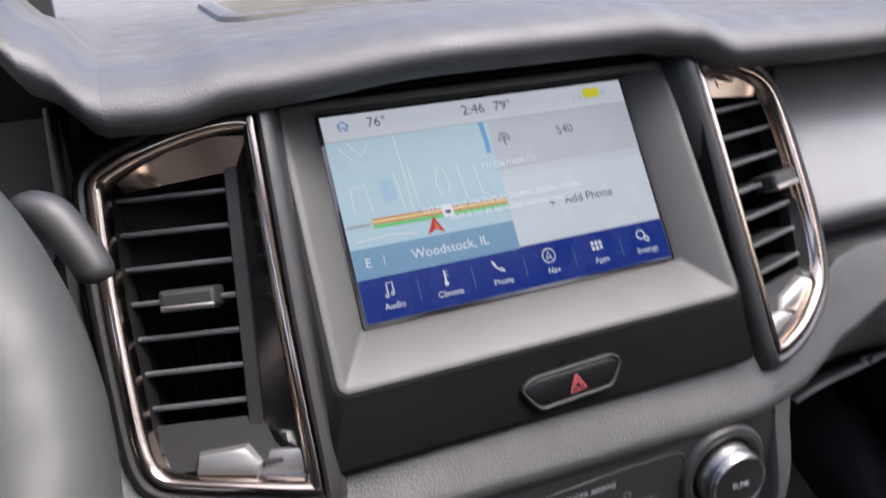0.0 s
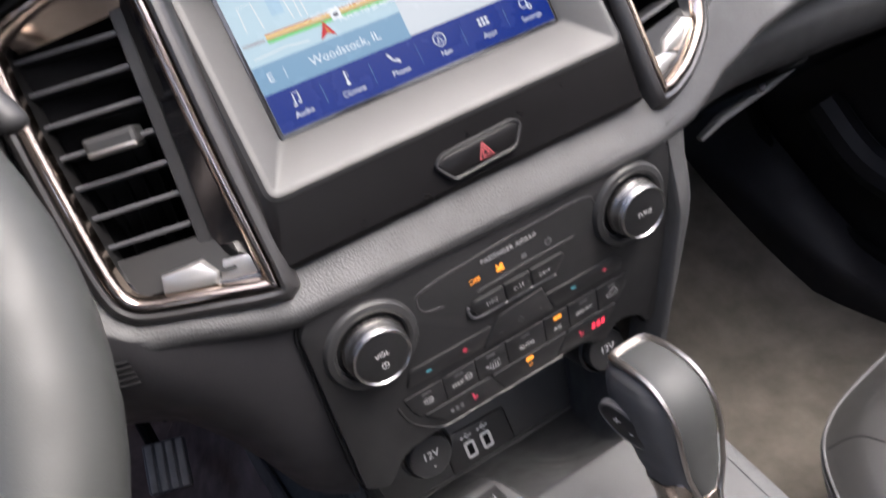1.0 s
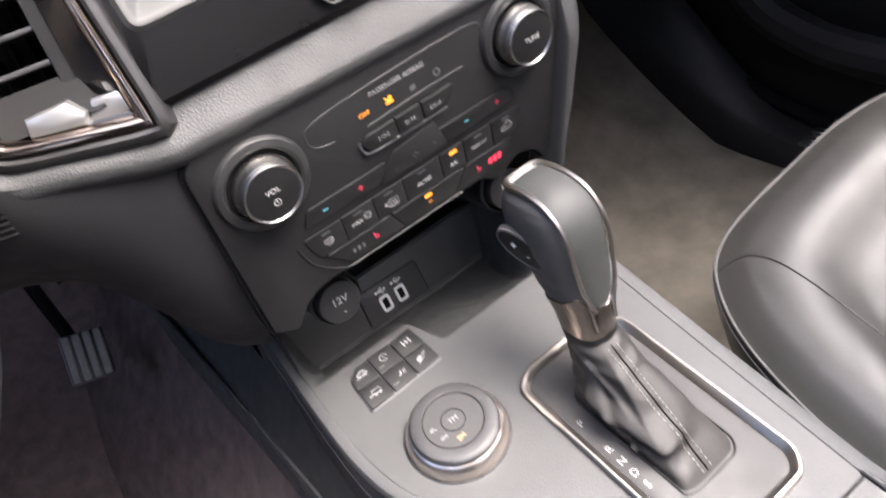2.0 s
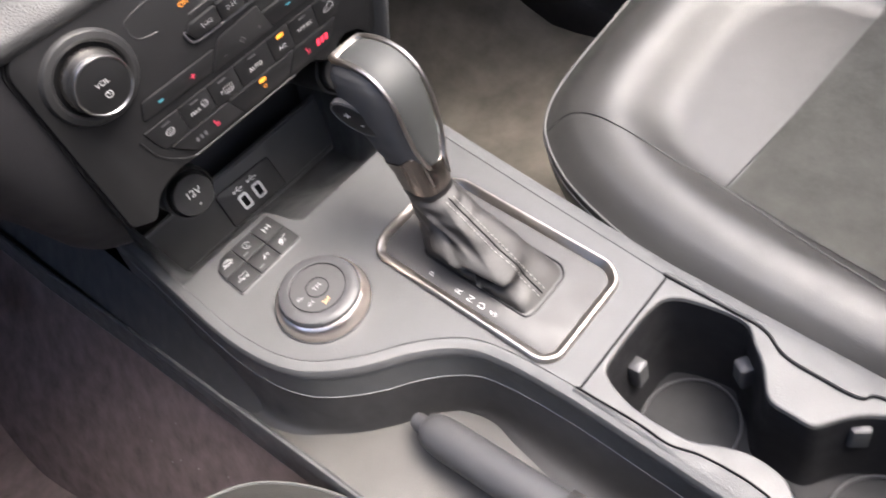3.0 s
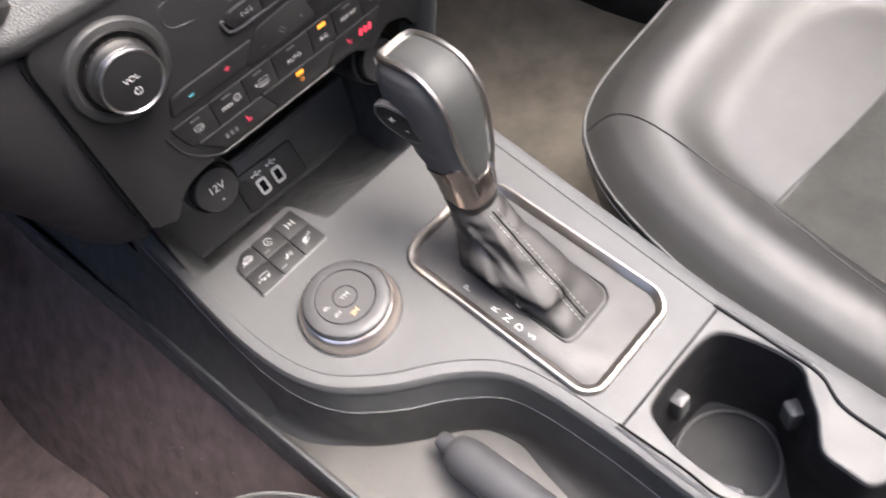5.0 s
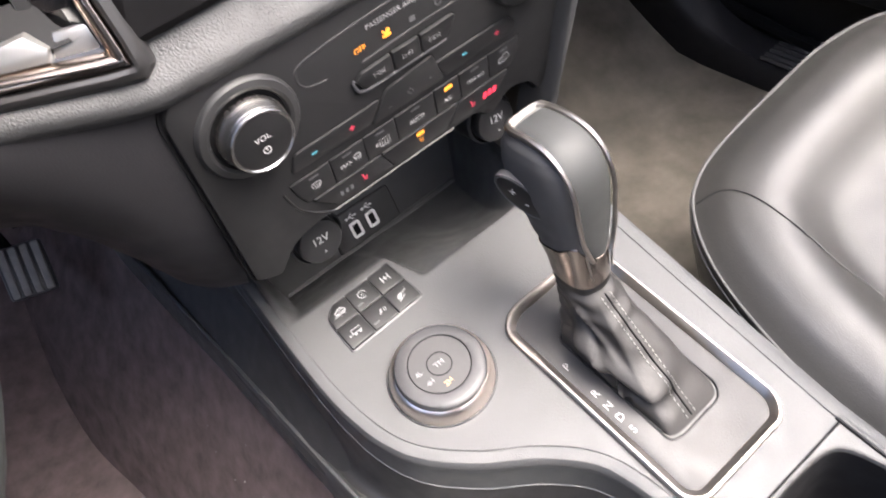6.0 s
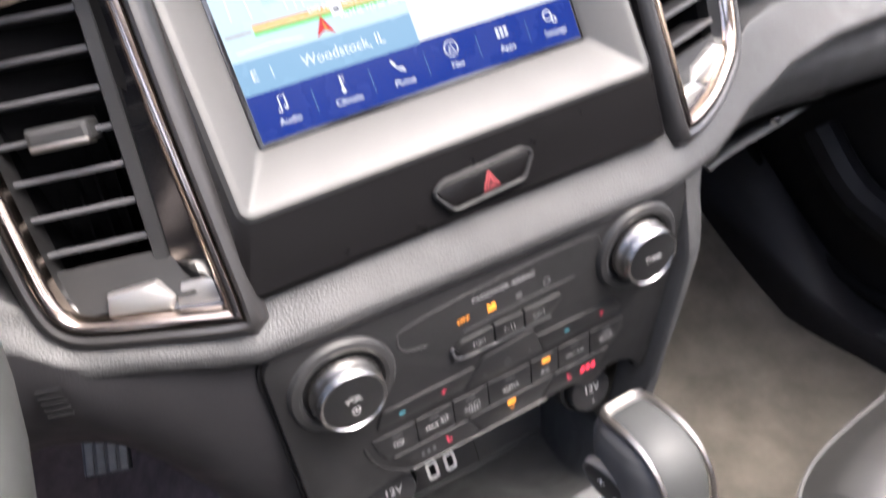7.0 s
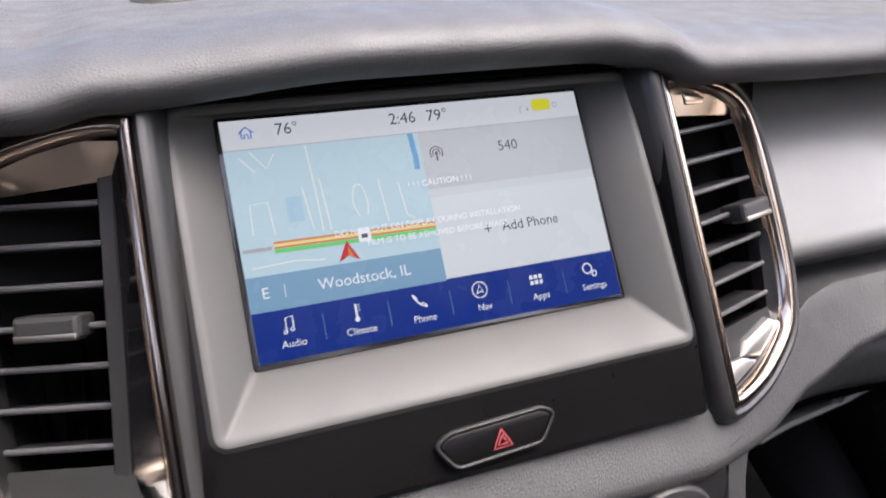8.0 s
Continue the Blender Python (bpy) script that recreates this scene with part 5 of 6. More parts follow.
# cup holders
CUP = [(0.013, -0.276), (0.024, -0.2715), (0.05, -0.2705), (0.078, -0.2725), (0.090, -0.281), (0.0975, -0.305), (0.0985, -0.327), (0.0885, -0.337), (0.0775, -0.3485), (0.0650, -0.3565), (0.0572, -0.3640), (0.0565, -0.3775), (0.0572, -0.3915),
       (0.0660, -0.3985), (0.081, -0.411), (0.092, -0.430), (0.094, -0.452), (0.088, -0.475), (0.070, -0.492), (0.050, -0.497), (0.028, -0.490), (0.012, -0.470), (0.009, -0.445), (0.0055, -0.420), (0.0125, -0.402),
       (0.0190, -0.394), (0.0215, -0.380), (0.0195, -0.365), (0.0130, -0.350), (0.0065, -0.337), (0.005, -0.302)]
cup_out = ccw(spline(CUP, 3, True))
insert = thing("cup_holder_insert", (0.05, -0.38, 0.30), "dark rubber-lined double cup holder in the console", "cup holder")


def drape(bm):
    for v in bm.verts:
        v.co.z += con_plane(v.co.y)
    return bm


def resample(p, n, start):
    p = ccw(p)
    i0 = min(range(len(p)), key=lambda i: (Vector(p[i]) - Vector(start)).length)
    p = p[i0:] + p[:i0]
    q = p + [p[0]]
    d = [0.0]
    for a, b in zip(q, q[1:]):
        d.append(d[-1] + (Vector(a) - Vector(b)).length)
    out, j = [], 0
    for k in range(n):
        s = d[-1] * k / n
        while d[j + 1] < s:
            j += 1
        t = (s - d[j]) / max(1e-9, d[j + 1] - d[j])
        out.append(tuple(Vector(q[j]).lerp(Vector(q[j + 1]), t)))
    return out


def fill_between(outer, inner, h):
    """A flat sheet between two outlines."""
    bm = bmesh.new()
    edges = []
    for loop in (outer, inner):
        vs = [bm.verts.new((p[0], p[1], h)) for p in loop]
        edges += [bm.edges.new((vs[k], vs[(k + 1) % len(vs)])) for k in range(len(vs))]
    bmesh.ops.triangle_fill(bm, use_beauty=True, use_dissolve=False, edges=edges)
    return bm


ia = resample(cup_out, 150, (0.05, -0.2705))
rim_out = [(con_left(-0.2675) + 0.0005, -0.2675)] + [(con_left(-0.28 - 0.02 * k) + 0.0005, -0.28 - 0.02 * k) for k in range(13)] + [(0.1003, -0.525), (0.1007, -0.40), (0.1012, -0.2675)]
part("top_frame", drape(fill_between(ccw(rim_out), offset(ia, 0.0022), -0.0004)), CONSOLE, insert, "grey plastic frame")
part("cup_edge", drape(loft([[(*p, -0.0004) for p in offset(ia, 0.0024)], [(*p, -0.0010) for p in offset(ia, 0.0010)], [(*p, -0.004) for p in ia]])), CONSOLE, insert)
bm = loft([[(p[0], p[1], con_plane(p[1]) - 0.0035) for p in ia], [(p[0], p[1], 0.345) for p in offset(ia, -0.001)], [(p[0], p[1], 0.302) for p in offset(ia, -0.0035)], [(p[0], p[1], 0.298) for p in offset(ia, -0.006)]], cap1=True)
part("liner", bm, LINER, insert, "dark rubber liner")
for cx, cy in ((0.0515, -0.313), (0.052, -0.447)):
    part("base_ring", tube([(cx + 0.037 * math.cos(k * math.pi / 18), cy + 0.034 * math.sin(k * math.pi / 18), 0.3005) for k in range(36)], 0.0012, 6, True), SLAT, insert, "thin raised ring")
for px, py, ang in ((0.046, -0.2735, 90), (0.0855, -0.336, -35), (0.083, -0.410, 35), (0.009, -0.335, 200), (0.012, -0.46, 180)):
    F = Matrix.Translation((px, py, 0.347)) @ Matrix.Rotation(radians(ang), 4, "Z")
    g = part("grip", slab(rounded(rect(-0.0065, -0.0060, 0.003, 0.0060), 0.0015, 3), -0.012, 0.010, 0.0012), SLAT, insert, "sprung grip tab", F)
    part("grip_face", slab(rounded(rect(-0.0070, -0.0050, -0.0060, 0.0050), 0.0004, 2), -0.010, 0.009, 0.0004), CONSOLE, g, at=F)
# wavy seam between frame and rails
for sx, wave in ((1, [(0.1012, -0.264), (0.1015, -0.31), (0.1005, -0.338), (0.0905, -0.357), (0.0890, -0.380), (0.0898, -0.404), (0.0985, -0.420), (0.0965, -0.50)]), (-1, [(-0.0060, -0.264), (-0.0035, -0.307), (-0.0038, -0.330), (0.0018, -0.349), (0.0042, -0.378), (0.0008, -0.402), (-0.0042, -0.420), (-0.002, -0.50)])):
    q = spline(wave, 6)
    part("wavy_seam", tube([(x, y, con_plane(y) + 0.0002) for x, y in q], 0.0008, 6), GROOVE, insert)
    edge = [(con_right(y) + 0.005 if sx > 0 else con_left(y) - 0.004, y) for x, y in q]
    ramp = [smooth01(0.0, 0.28, i / (len(q) - 1)) for i in range(len(q))]
    part("rail_pad", loft([[(x, y, con_plane(y) - 0.002) for x, y in q], [(x + 0.0015 * sx, y, con_plane(y) + 0.0008) for (x, y), k in zip(q, ramp)],
                           [((x * 0.4 + e[0] * 0.6), y, con_plane(y) + 0.0014) for (x, y), e, k in zip(q, edge, ramp)], [(e[0], y, con_plane(y) + 0.0003) for (x, y), e, k in zip(q, edge, ramp)]], False), RAIL, insert, "grained pad beside the cups")

# padded armrest lid
lid = thing("armrest_lid", (0.05, -0.6, 0.40), "padded grey leather armrest lid on the console", "armrest")
lo = rounded([(-0.04, -0.86), (-0.037, -0.466), (-0.026, -0.442), (-0.006, -0.450), (0.022, -0.486), (0.052, -0.527), (0.082, -0.582), (0.112, -0.70), (0.112, -0.86)], 0.008, 5)
part("cushion", sweep2(lo, [(-0.002, 0.385), (0.001, 0.398), (0.0, 0.410), (-0.0025, 0.4165), (-0.006, 0.4190)], cap0=True, cap1=True), ARMREST, lid)
part("box", box(-0.002, -0.86, 0.05, 0.100, -0.535, 0.386), CONSOLE, lid)

# ---- switch pad ----
pad = thing("switch_pad", CON @ Vector((-0.06, 0.265, 0)), "pad of six black drive-assist switches on the console", "switch pad")


def sw_frame():
    return frame_at((-0.061, -0.001, con_plane(-0.001)), (1, 0, 0), (0, 1, SLOPE))


SW = sw_frame()
po = rounded([(-0.0325, -0.021), (0.0315, -0.019), (0.0300, 0.0215), (-0.022, 0.0195), (-0.031, 0.0115)], [0.002, 0.002, 0.006, 0.006, 0.006], 4)
part("pad_rim", sweep2(po, [(0.0014, -0.002), (0.0012, 0.0006), (0.0004, 0.0009), (-0.0002, 0.0006), (-0.0004, -0.001)], cap1=True), SLAT, pad, at=SW)
sw = [rounded([(-0.0320, -0.0205), (-0.0115, -0.0198), (-0.0115, -0.0005), (-0.0317, -0.0005)], 0.001, 3), rounded(rect(-0.0108, -0.0198, 0.0098, -0.0005), 0.001, 3), rounded([(0.0105, -0.0196), (0.0312, -0.0188), (0.0309, -0.0005), (0.0105, -0.0005)], 0.001, 3),
      rounded([(-0.0317, 0.0002), (-0.0115, 0.0002), (-0.0115, 0.0193), (-0.022, 0.019), (-0.031, 0.011)], 0.0015, 3), rounded(rect(-0.0108, 0.0002, 0.0098, 0.0198), 0.001, 3), rounded([(0.0105, 0.0002), (0.0309, 0.0002), (0.0298, 0.0208), (0.0105, 0.0200)], 0.0015, 3)]
for i, o in enumerate(sw):
    k = part("switch", slab(o, -0.002, 0.0024 if i != 4 else 0.0022, 0.0007), BEZEL, pad, at=SW)
    cx, cy = sum(p[0] for p in o) / len(o), sum(p[1] for p in o) / len(o)
    h = 0.0027
    if i == 0:
        # box-bodied vehicle with two wheels and a tow bar
        b = stroke([(cx - 0.0030, cy - 0.0012), (cx - 0.0030, cy + 0.0024), (cx + 0.0042, cy + 0.0024), (cx + 0.0042, cy - 0.0012), (cx - 0.0030, cy - 0.0012)], 0.0008, h)
        stroke([(cx - 0.0058, cy - 0.0012), (cx - 0.0026, cy - 0.0012)], 0.0008, h, b), stroke([(cx - 0.0058, cy - 0.0026), (cx - 0.0058, cy - 0.0004)], 0.0007, h, b)
        plate(circle(0.0011, 10, cx - 0.0012, cy - 0.0022), h, b), plate(circle(0.0011, 10, cx + 0.0026, cy - 0.0022), h, b)
    elif i == 1:
        # bumper corner with two sensor arcs
        b = plate([(cx - 0.0005, cy - 0.0024), (cx + 0.0022, cy - 0.0008), (cx + 0.0030, cy + 0.0026), (cx + 0.0012, cy + 0.0014), (cx + 0.0004, cy - 0.0006), (cx - 0.0012, cy - 0.0014)], h)
        stroke([(cx + 0.0034, cy - 0.0014), (cx + 0.0042, cy + 0.0002), (cx + 0.0043, cy + 0.0018)], 0.0006, h, b), stroke([(cx + 0.0048, cy - 0.0018), (cx + 0.0056, cy), (cx + 0.0057, cy + 0.0020)], 0.0006, h, b)
    elif i == 2:
        # tilted vehicle on a slope with speed bars
        b = plate([(cx - 0.0040, cy - 0.0020), (cx - 0.0002, cy - 0.0004), (cx + 0.0012, cy + 0.0018), (cx - 0.0006, cy + 0.0026), (cx - 0.0024, cy + 0.0020), (cx - 0.0044, cy + 0.0002)], h)
        stroke([(cx - 0.0046, cy - 0.0036), (cx + 0.0022, cy - 0.0008)], 0.0007, h, b), plate(circle(0.0010, 10, cx - 0.0020, cy - 0.0020), h, b)
        for q in range(3):
            stroke([(cx + 0.0020 + 0.0014 * q, cy + 0.0008 + 0.0007 * q), (cx + 0.0016 + 0.0014 * q, cy + 0.0028 + 0.0007 * q)], 0.0007, h, b)
    elif i == 3:
        # vehicle outline with wavy skid lines
        b = stroke([(cx - 0.0036, cy - 0.0004), (cx - 0.0034, cy + 0.0014), (cx - 0.0016, cy + 0.0018), (cx - 0.0004, cy + 0.0032), (cx + 0.0026, cy + 0.0032), (cx + 0.0036, cy + 0.0014), (cx + 0.0048, cy + 0.0010), (cx + 0.0048, cy - 0.0006), (cx - 0.0036, cy - 0.0006)], 0.0009, h)
        stroke([(cx - 0.0056, cy - 0.0024), (cx - 0.0030, cy - 0.0016), (cx - 0.0010, cy - 0.0026), (cx + 0.0012, cy - 0.0016), (cx + 0.0034, cy - 0.0026)], 0.0008, h, b)
        plate(circle(0.0010, 10, cx - 0.0018, cy - 0.0008), h, b), plate(circle(0.0010, 10, cx + 0.0030, cy - 0.0008), h, b), stroke([(cx - 0.0008, cy + 0.0016), (cx + 0.0030, cy + 0.0016)], 0.0006, h, b)
    elif i == 4:
        b = stroke([(cx + 0.0032 * math.cos(k2 * 0.45), cy + 0.001 + 0.0032 * math.sin(k2 * 0.45)) for k2 in range(13)], 0.0008, h)
        stroke([(cx - 0.001, cy - 0.0005), (cx, cy + 0.0025), (cx + 0.001, cy - 0.0005)], 0.0006, h, b)
    else:
        b = stroke([(cx - 0.003, cy - 0.003), (cx - 0.003, cy + 0.003)], 0.0011, h)
        stroke([(cx + 0.003, cy - 0.003), (cx + 0.003, cy + 0.003)], 0.0011, h, b), stroke([(cx - 0.003, cy), (cx + 0.003, cy)], 0.0008, h, b), stroke([(cx, cy - 0.002), (cx, cy + 0.002)], 0.0012, h, b)
    part("switch_icon", b, ICON, k, at=SW, smooth=False)
    if i in (1, 4):
        part("switch_lamp", plate(rect(cx - 0.0085, cy - 0.0062, cx - 0.0035, cy - 0.0045), h), GREYPRINT, k, at=SW, smooth=False)

# ---- drive mode dial ----
DI = frame_at((-0.0592, -0.077, con_plane(-0.077)), (1, 0, 0), (0, 1, SLOPE))
DI = DI @ Matrix.Diagonal((0.91, 0.91, 0.95, 1))
dial = thing("drive_mode_dial", DI.translation, "round black four-wheel-drive dial with a satin silver skirt", "dial")
part("collar", lathe([(0.0416, -0.003), (0.0414, 0.0004), (0.0408, 0.0011), (0.0401, 0.0008), (0.0398, -0.001)], 72), DIALFACE, dial, at=DI)
part("skirt", lathe([(0.0396, -0.001), (0.0394, 0.0030), (0.0380, 0.0080), (0.0358, 0.0120), (0.0325, 0.0140)], 72), SKIRT, dial, "satin silver skirt", DI)
rings_ = []
for r, h in ((0.0330, 0.0), (0.0347, 0.0006), (0.0347, 0.004), (0.0342, 0.0125), (0.0328, 0.0166), (0.0300, 0.0184), (0.0243, 0.0186), (0.0236, 0.0180)):
    row_ = []
    for k in range(144):
        a = k * math.pi / 72
        low_ = 0.0026 + 0.0042 * smooth01(-0.1, 0.2, math.cos(a + 1.55)) + 0.0062 * smooth01(0.72, 0.78, math.cos(a + 1.55))
        row_.append((r * math.cos(a), r * math.sin(a), low_ + h * (0.0186 - low_) / 0.0186))
    rings_.append(row_)
ring = part("grip_ring", loft(rings_), PLASTIC, dial, "matt black grip", DI)
face = part("dial_face", lathe([(0.0238, 0.0176), (0.0236, 0.0182), (0.0, 0.0184)], 48), DIALFACE, dial, at=DI)
for r in (0.0092, 0.0232):
    part("face_ring", tube([(*p, 0.0185) for p in circle(r, 40)], 0.0004, 6, True), GROOVE, face, at=DI)
part("lettering", words("TM", 0.0060, 0.0, 0.0, 0.0188), ICON, face, at=DI, smooth=False)
part("lettering", words("4L", 0.0058, -0.0165, 0.003, 0.0188, 12), ICON, face, at=DI, smooth=False)
part("lettering", words("4H", 0.0052, -0.0140, -0.0075, 0.0188, 5), ICON, face, at=DI, smooth=False)
part("lettering", words("2H", 0.0056, -0.0040, -0.0155, 0.0188, 5), AMBER_DIM, face, "lit amber 2H", DI, smooth=False)

# ---- gear selector ----
gear = thing("gear_selector", (0.042, -0.157, 0.40), "leather-booted automatic gear selector with a silver-trimmed knob", "gear selector")
ring_out = rounded([(-0.0070, 0.186), (-0.0065, 0.032), (0.003, 0.0225), (0.077, 0.0235), (0.0875, 0.036), (0.0890, 0.180), (0.074, 0.1965), (0.007, 0.1955)], [0.008, 0.010, 0.008, 0.009, 0.012, 0.014, 0.014, 0.010], 5)
part("chrome_frame", sweep2(ring_out, [(0.0010, -0.001), (0.0006, 0.0036), (-0.0003, 0.0046), (-0.0016, 0.0047), (-0.0026, 0.0040), (-0.0064, 0.0006), (-0.0068, -0.001)]), SATIN, gear, "satin silver frame", CON)
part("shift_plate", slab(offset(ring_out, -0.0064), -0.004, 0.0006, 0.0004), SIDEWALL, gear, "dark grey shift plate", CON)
bo = rounded([(0.0165, 0.158), (0.0165, 0.0605), (0.0245, 0.0575), (0.060, 0.0585), (0.0670, 0.066), (0.0670, 0.160)], 0.006, 4)
part("boot_frame", sweep2(bo, [(0.0012, 0.0), (0.0010, 0.0011), (0.0002, 0.0013), (-0.0008, 0.0006), (-0.0012, -0.002)]), KEYCAP, gear, at=CON)
for ch, y in (("P", 0.1385), ("R", 0.1128), ("N", 0.1017), ("D", 0.0914), ("S", 0.0806)):
    part("gear_letter", words(ch, 0.0076, 0.0054, y, 0.0012, 0), WHITE, gear, at=CON, smooth=False)

# boot: from the plate's opening to the collar, with folds
NB, NR = 112, 56
base_ring = [CON @ Vector((p[0], p[1], -0.0005)) for p in resample(offset(bo, -0.0008), NB, (0.0165, 0.110))]
TOP_C = Vector((0.0400, -0.1145, 0.4685))


def collar_ring():
    out = []
    for b in base_ring:
        d = Vector((b.x - 0.0418, b.y + 0.157, 0))
        a = math.atan2(d.y, d.x)
        out.append(TOP_C + Vector((0.0158 * math.cos(a), 0.0178 * math.sin(a), 0.10 * 0.0178 * math.sin(a))))
    return out


cr = collar_ring()
rings = []
for i in range(NR + 1):
    t = i / NR
    ring_ = []
    for j, (b, c) in enumerate(zip(base_ring, cr)):
        e = t ** 0.9
        p = b.lerp(c, e)
        o = Vector((p.x - (0.0418), p.y + 0.157 - 0.043 * e, 0))
        o = o.normalized() if o.length > 1e-6 else Vector((1, 0, 0))
        a = 2 * math.pi * j / NB
        phi = math.degrees(math.atan2(o.y, o.x)) % 360
        hump = math.sin(math.pi * t)
        bulge = 0.0012 * math.sin(math.pi * min(1, t * 1.4)) * (1 - t) - 0.0008 * hump
        fold = 0.0010 * hump * math.sin(3 * a + 11 * t) + 0.0018 * noise.noise(Vector((o.x * 1.4, o.y * 1.4, t * 3))) * hump
        fold += 0.0012 * hump * noise.noise(Vector((o.x * 2.2 + 3 * t, o.y * 2.2, t * 9)))
        for f0, t0, fw, tw, h0 in ((190, 0.13, 20, 0.07, -0.0075), (208, 0.30, 26, 0.09, 0.0040), (232, 0.12, 18, 0.06, -0.0080), (250, 0.26, 22, 0.08, 0.0045), (150, 0.15, 22, 0.07, -0.0060), (168, 0.33, 20, 0.10, 0.0035), (214, 0.07, 8, 0.04, 0.0045)):
            fold += 2.3 * h0 * math.exp(-((phi - f0) / fw) ** 2 - ((t - t0 - 0.06) / tw) ** 2)
        # creases that run slantwise down the driver's side
        for p0, slope, w0, h0, t_a, t_b in ((268, -95, 9, 0.0026, 0.35, 0.95), (244, -95, 9, -0.0028, 0.10, 0.85), (222, -60, 8, 0.0022, 0.05, 0.55), (330, 60, 10, 0.0018, 0.1, 0.8)):
            fold += h0 * math.exp(-((phi - p0 - slope * t) / w0) ** 2) * smooth01(t_a, t_a + 0.12, t) * (1 - smooth01(t_b - 0.15, t_b, t))
        # small gathers under the collar
        fold += 0.0007 * math.sin(34 * t + 2.0 * math.sin(a)) * smooth01(0.6, 0.8, t) * (1 - smooth01(0.93, 1.0, t))
        ring_.append(p + o * fold * min(1.0, 12 * t) + o * bulge)
    rings.append(ring_)
part("boot", loft(rings), BOOT, gear, "creased black leather boot")
# stitched seam down the back of the boot
SEAM = min(range(NB), key=lambda j: (base_ring[j] - Vector((0.038, -0.215, 0.40))).length)


def on_seam(t, s):
    """A point a little off the leather, s metres round from the seam."""
    row_ = rings[max(0, min(NR, round(t * NR)))]
    j, left = SEAM, abs(s)
    step_ = 1 if s > 0 else -1
    while True:
        q0, q1 = row_[j % NB], row_[(j + step_) % NB]
        ln = (q1 - q0).length
        if ln >= left:
            q = q0.lerp(q1, left / ln)
            break
        left, j = left - ln, j + step_
    return q + (q - Vector((0.0418, -0.157 + 0.043 * t, q.z))).normalized() * 0.0002


part("seam", tube([on_seam(k / 28, 0) for k in range(1, 28)], 0.0007, 6), GROOVE, gear)
for s in (-0.0036, 0.0036):
    bm = bmesh.new()
    for k in range(2, 54, 2):
        q0, q1 = on_seam(k / NR, s), on_seam((k + 2) / NR, s)
        tube([q0.lerp(q1, 0.1), q0.lerp(q1, 0.62)], 0.00048, 5, bm=bm)
    part("stitching", bm, THREAD, gear, "pale thread stitching")

# knob: height, front, rear and half width, leaning a little to the passenger's side
KN = [(0.466, -0.098, -0.1310, 0.0145), (0.480, -0.092, -0.1300, 0.0150), (0.492, -0.085, -0.1280, 0.0163), (0.505, -0.076, -0.1262, 0.0185), (0.520, -0.068, -0.1252, 0.0207), (0.535, -0.063, -0.1248, 0.0222),
      (0.548, -0.061, -0.1240, 0.0226), (0.558, -0.0615, -0.1215, 0.0219), (0.565, -0.0650, -0.1160, 0.0200), (0.5695, -0.0705, -0.1090, 0.0168), (0.5715, -0.078, -0.1020, 0.0125)]


def knob_x(z):
    return lin(z, [(0.466, 0.0400), (0.505, 0.0440), (0.572, 0.0455)])


def knob_pt(z, a):
    yf, yr, hw = (interp(z, [(k[0], k[i]) for k in KN]) for i in (1, 2, 3))
    c, s = math.cos(a), math.sin(a)
    x = knob_x(z) + hw * math.copysign(abs(c) ** 0.74, c)
    y = (yf + yr) / 2 + (yf - yr) / 2 * math.copysign(abs(s) ** 0.74, s)
    return Vector((x, y, z))


def knob_ring(z, out, lift=lambda c, s: 0.0):
    """A ring round the knob, out metres off its skin; lift raises it as a function of the direction."""
    row_ = []
    for j in range(56):
        a = 2 * math.pi * j / 56
        p = knob_pt(z + lift(math.cos(a), math.sin(a)), a)
        row_.append(p + Vector((math.cos(a), math.sin(a), 0)) * out)
    return row_


zs = [0.466 + 0.0034 * i for i in range(26)] + [0.5545, 0.558, 0.561, 0.5635, 0.5655, 0.5675, 0.569, 0.570, 0.571, 0.5715]
part("knob", loft([[knob_pt(z, 2 * math.pi * j / 56) for j in range(56)] for z in zs], cap0=True, cap1=True), GRIP, gear, "grey-black hand grip")
part("collar", loft([knob_ring(z, g) for z, g in ((0.4655, -0.002), (0.4660, 0.0006), (0.4690, 0.0011), (0.4720, 0.0004))]), KEYCAP, gear, "black boot collar")


def band_top(c, s):
    return lin(s, [(-1, 0.021), (-0.94, 0.023), (-0.80, 0.0325), (-0.6, 0.032), (-0.2, 0.0265), (0.5, 0.020), (1, 0.020)])


part("neck_band", loft([knob_ring(0.4712, -0.0002), knob_ring(0.4716, 0.0008)] + [knob_ring(0.4716, 0.0008, lambda c, s, k=k: k * band_top(c, s)) for k in (0.25, 0.5, 0.75, 0.97)] + [knob_ring(0.4716, -0.0003, band_top)]), TAUPE, gear,
     "smoked taupe metal neck band")
for sx in (-1, 1):
    part("band_rib", tube([(knob_x(0.49) + sx * 0.0085, -0.1302, 0.478), (knob_x(0.50) + sx * 0.0108, -0.1275, 0.500)], 0.0007, 6), SATIN, gear, "bright rib on the neck band")

# top insert runs over the crown and down the back, inside a bright loop that is open below
CROWN = spline([(-0.0765, 0.5722), (-0.0880, 0.5735), (-0.1000, 0.5728), (-0.1100, 0.5695), (-0.1180, 0.5630), (-0.1232, 0.5540), (-0.1258, 0.5420), (-0.1266, 0.5280), (-0.1272, 0.5150), (-0.1284, 0.5040), (-0.1298, 0.4950)], 5)


def crown_half(t):
    return lin(t, [(0, 0.0140), (0.35, 0.0150), (0.65, 0.0150), (0.82, 0.0130), (0.92, 0.0100), (1, 0.0070)])


rings_ = []
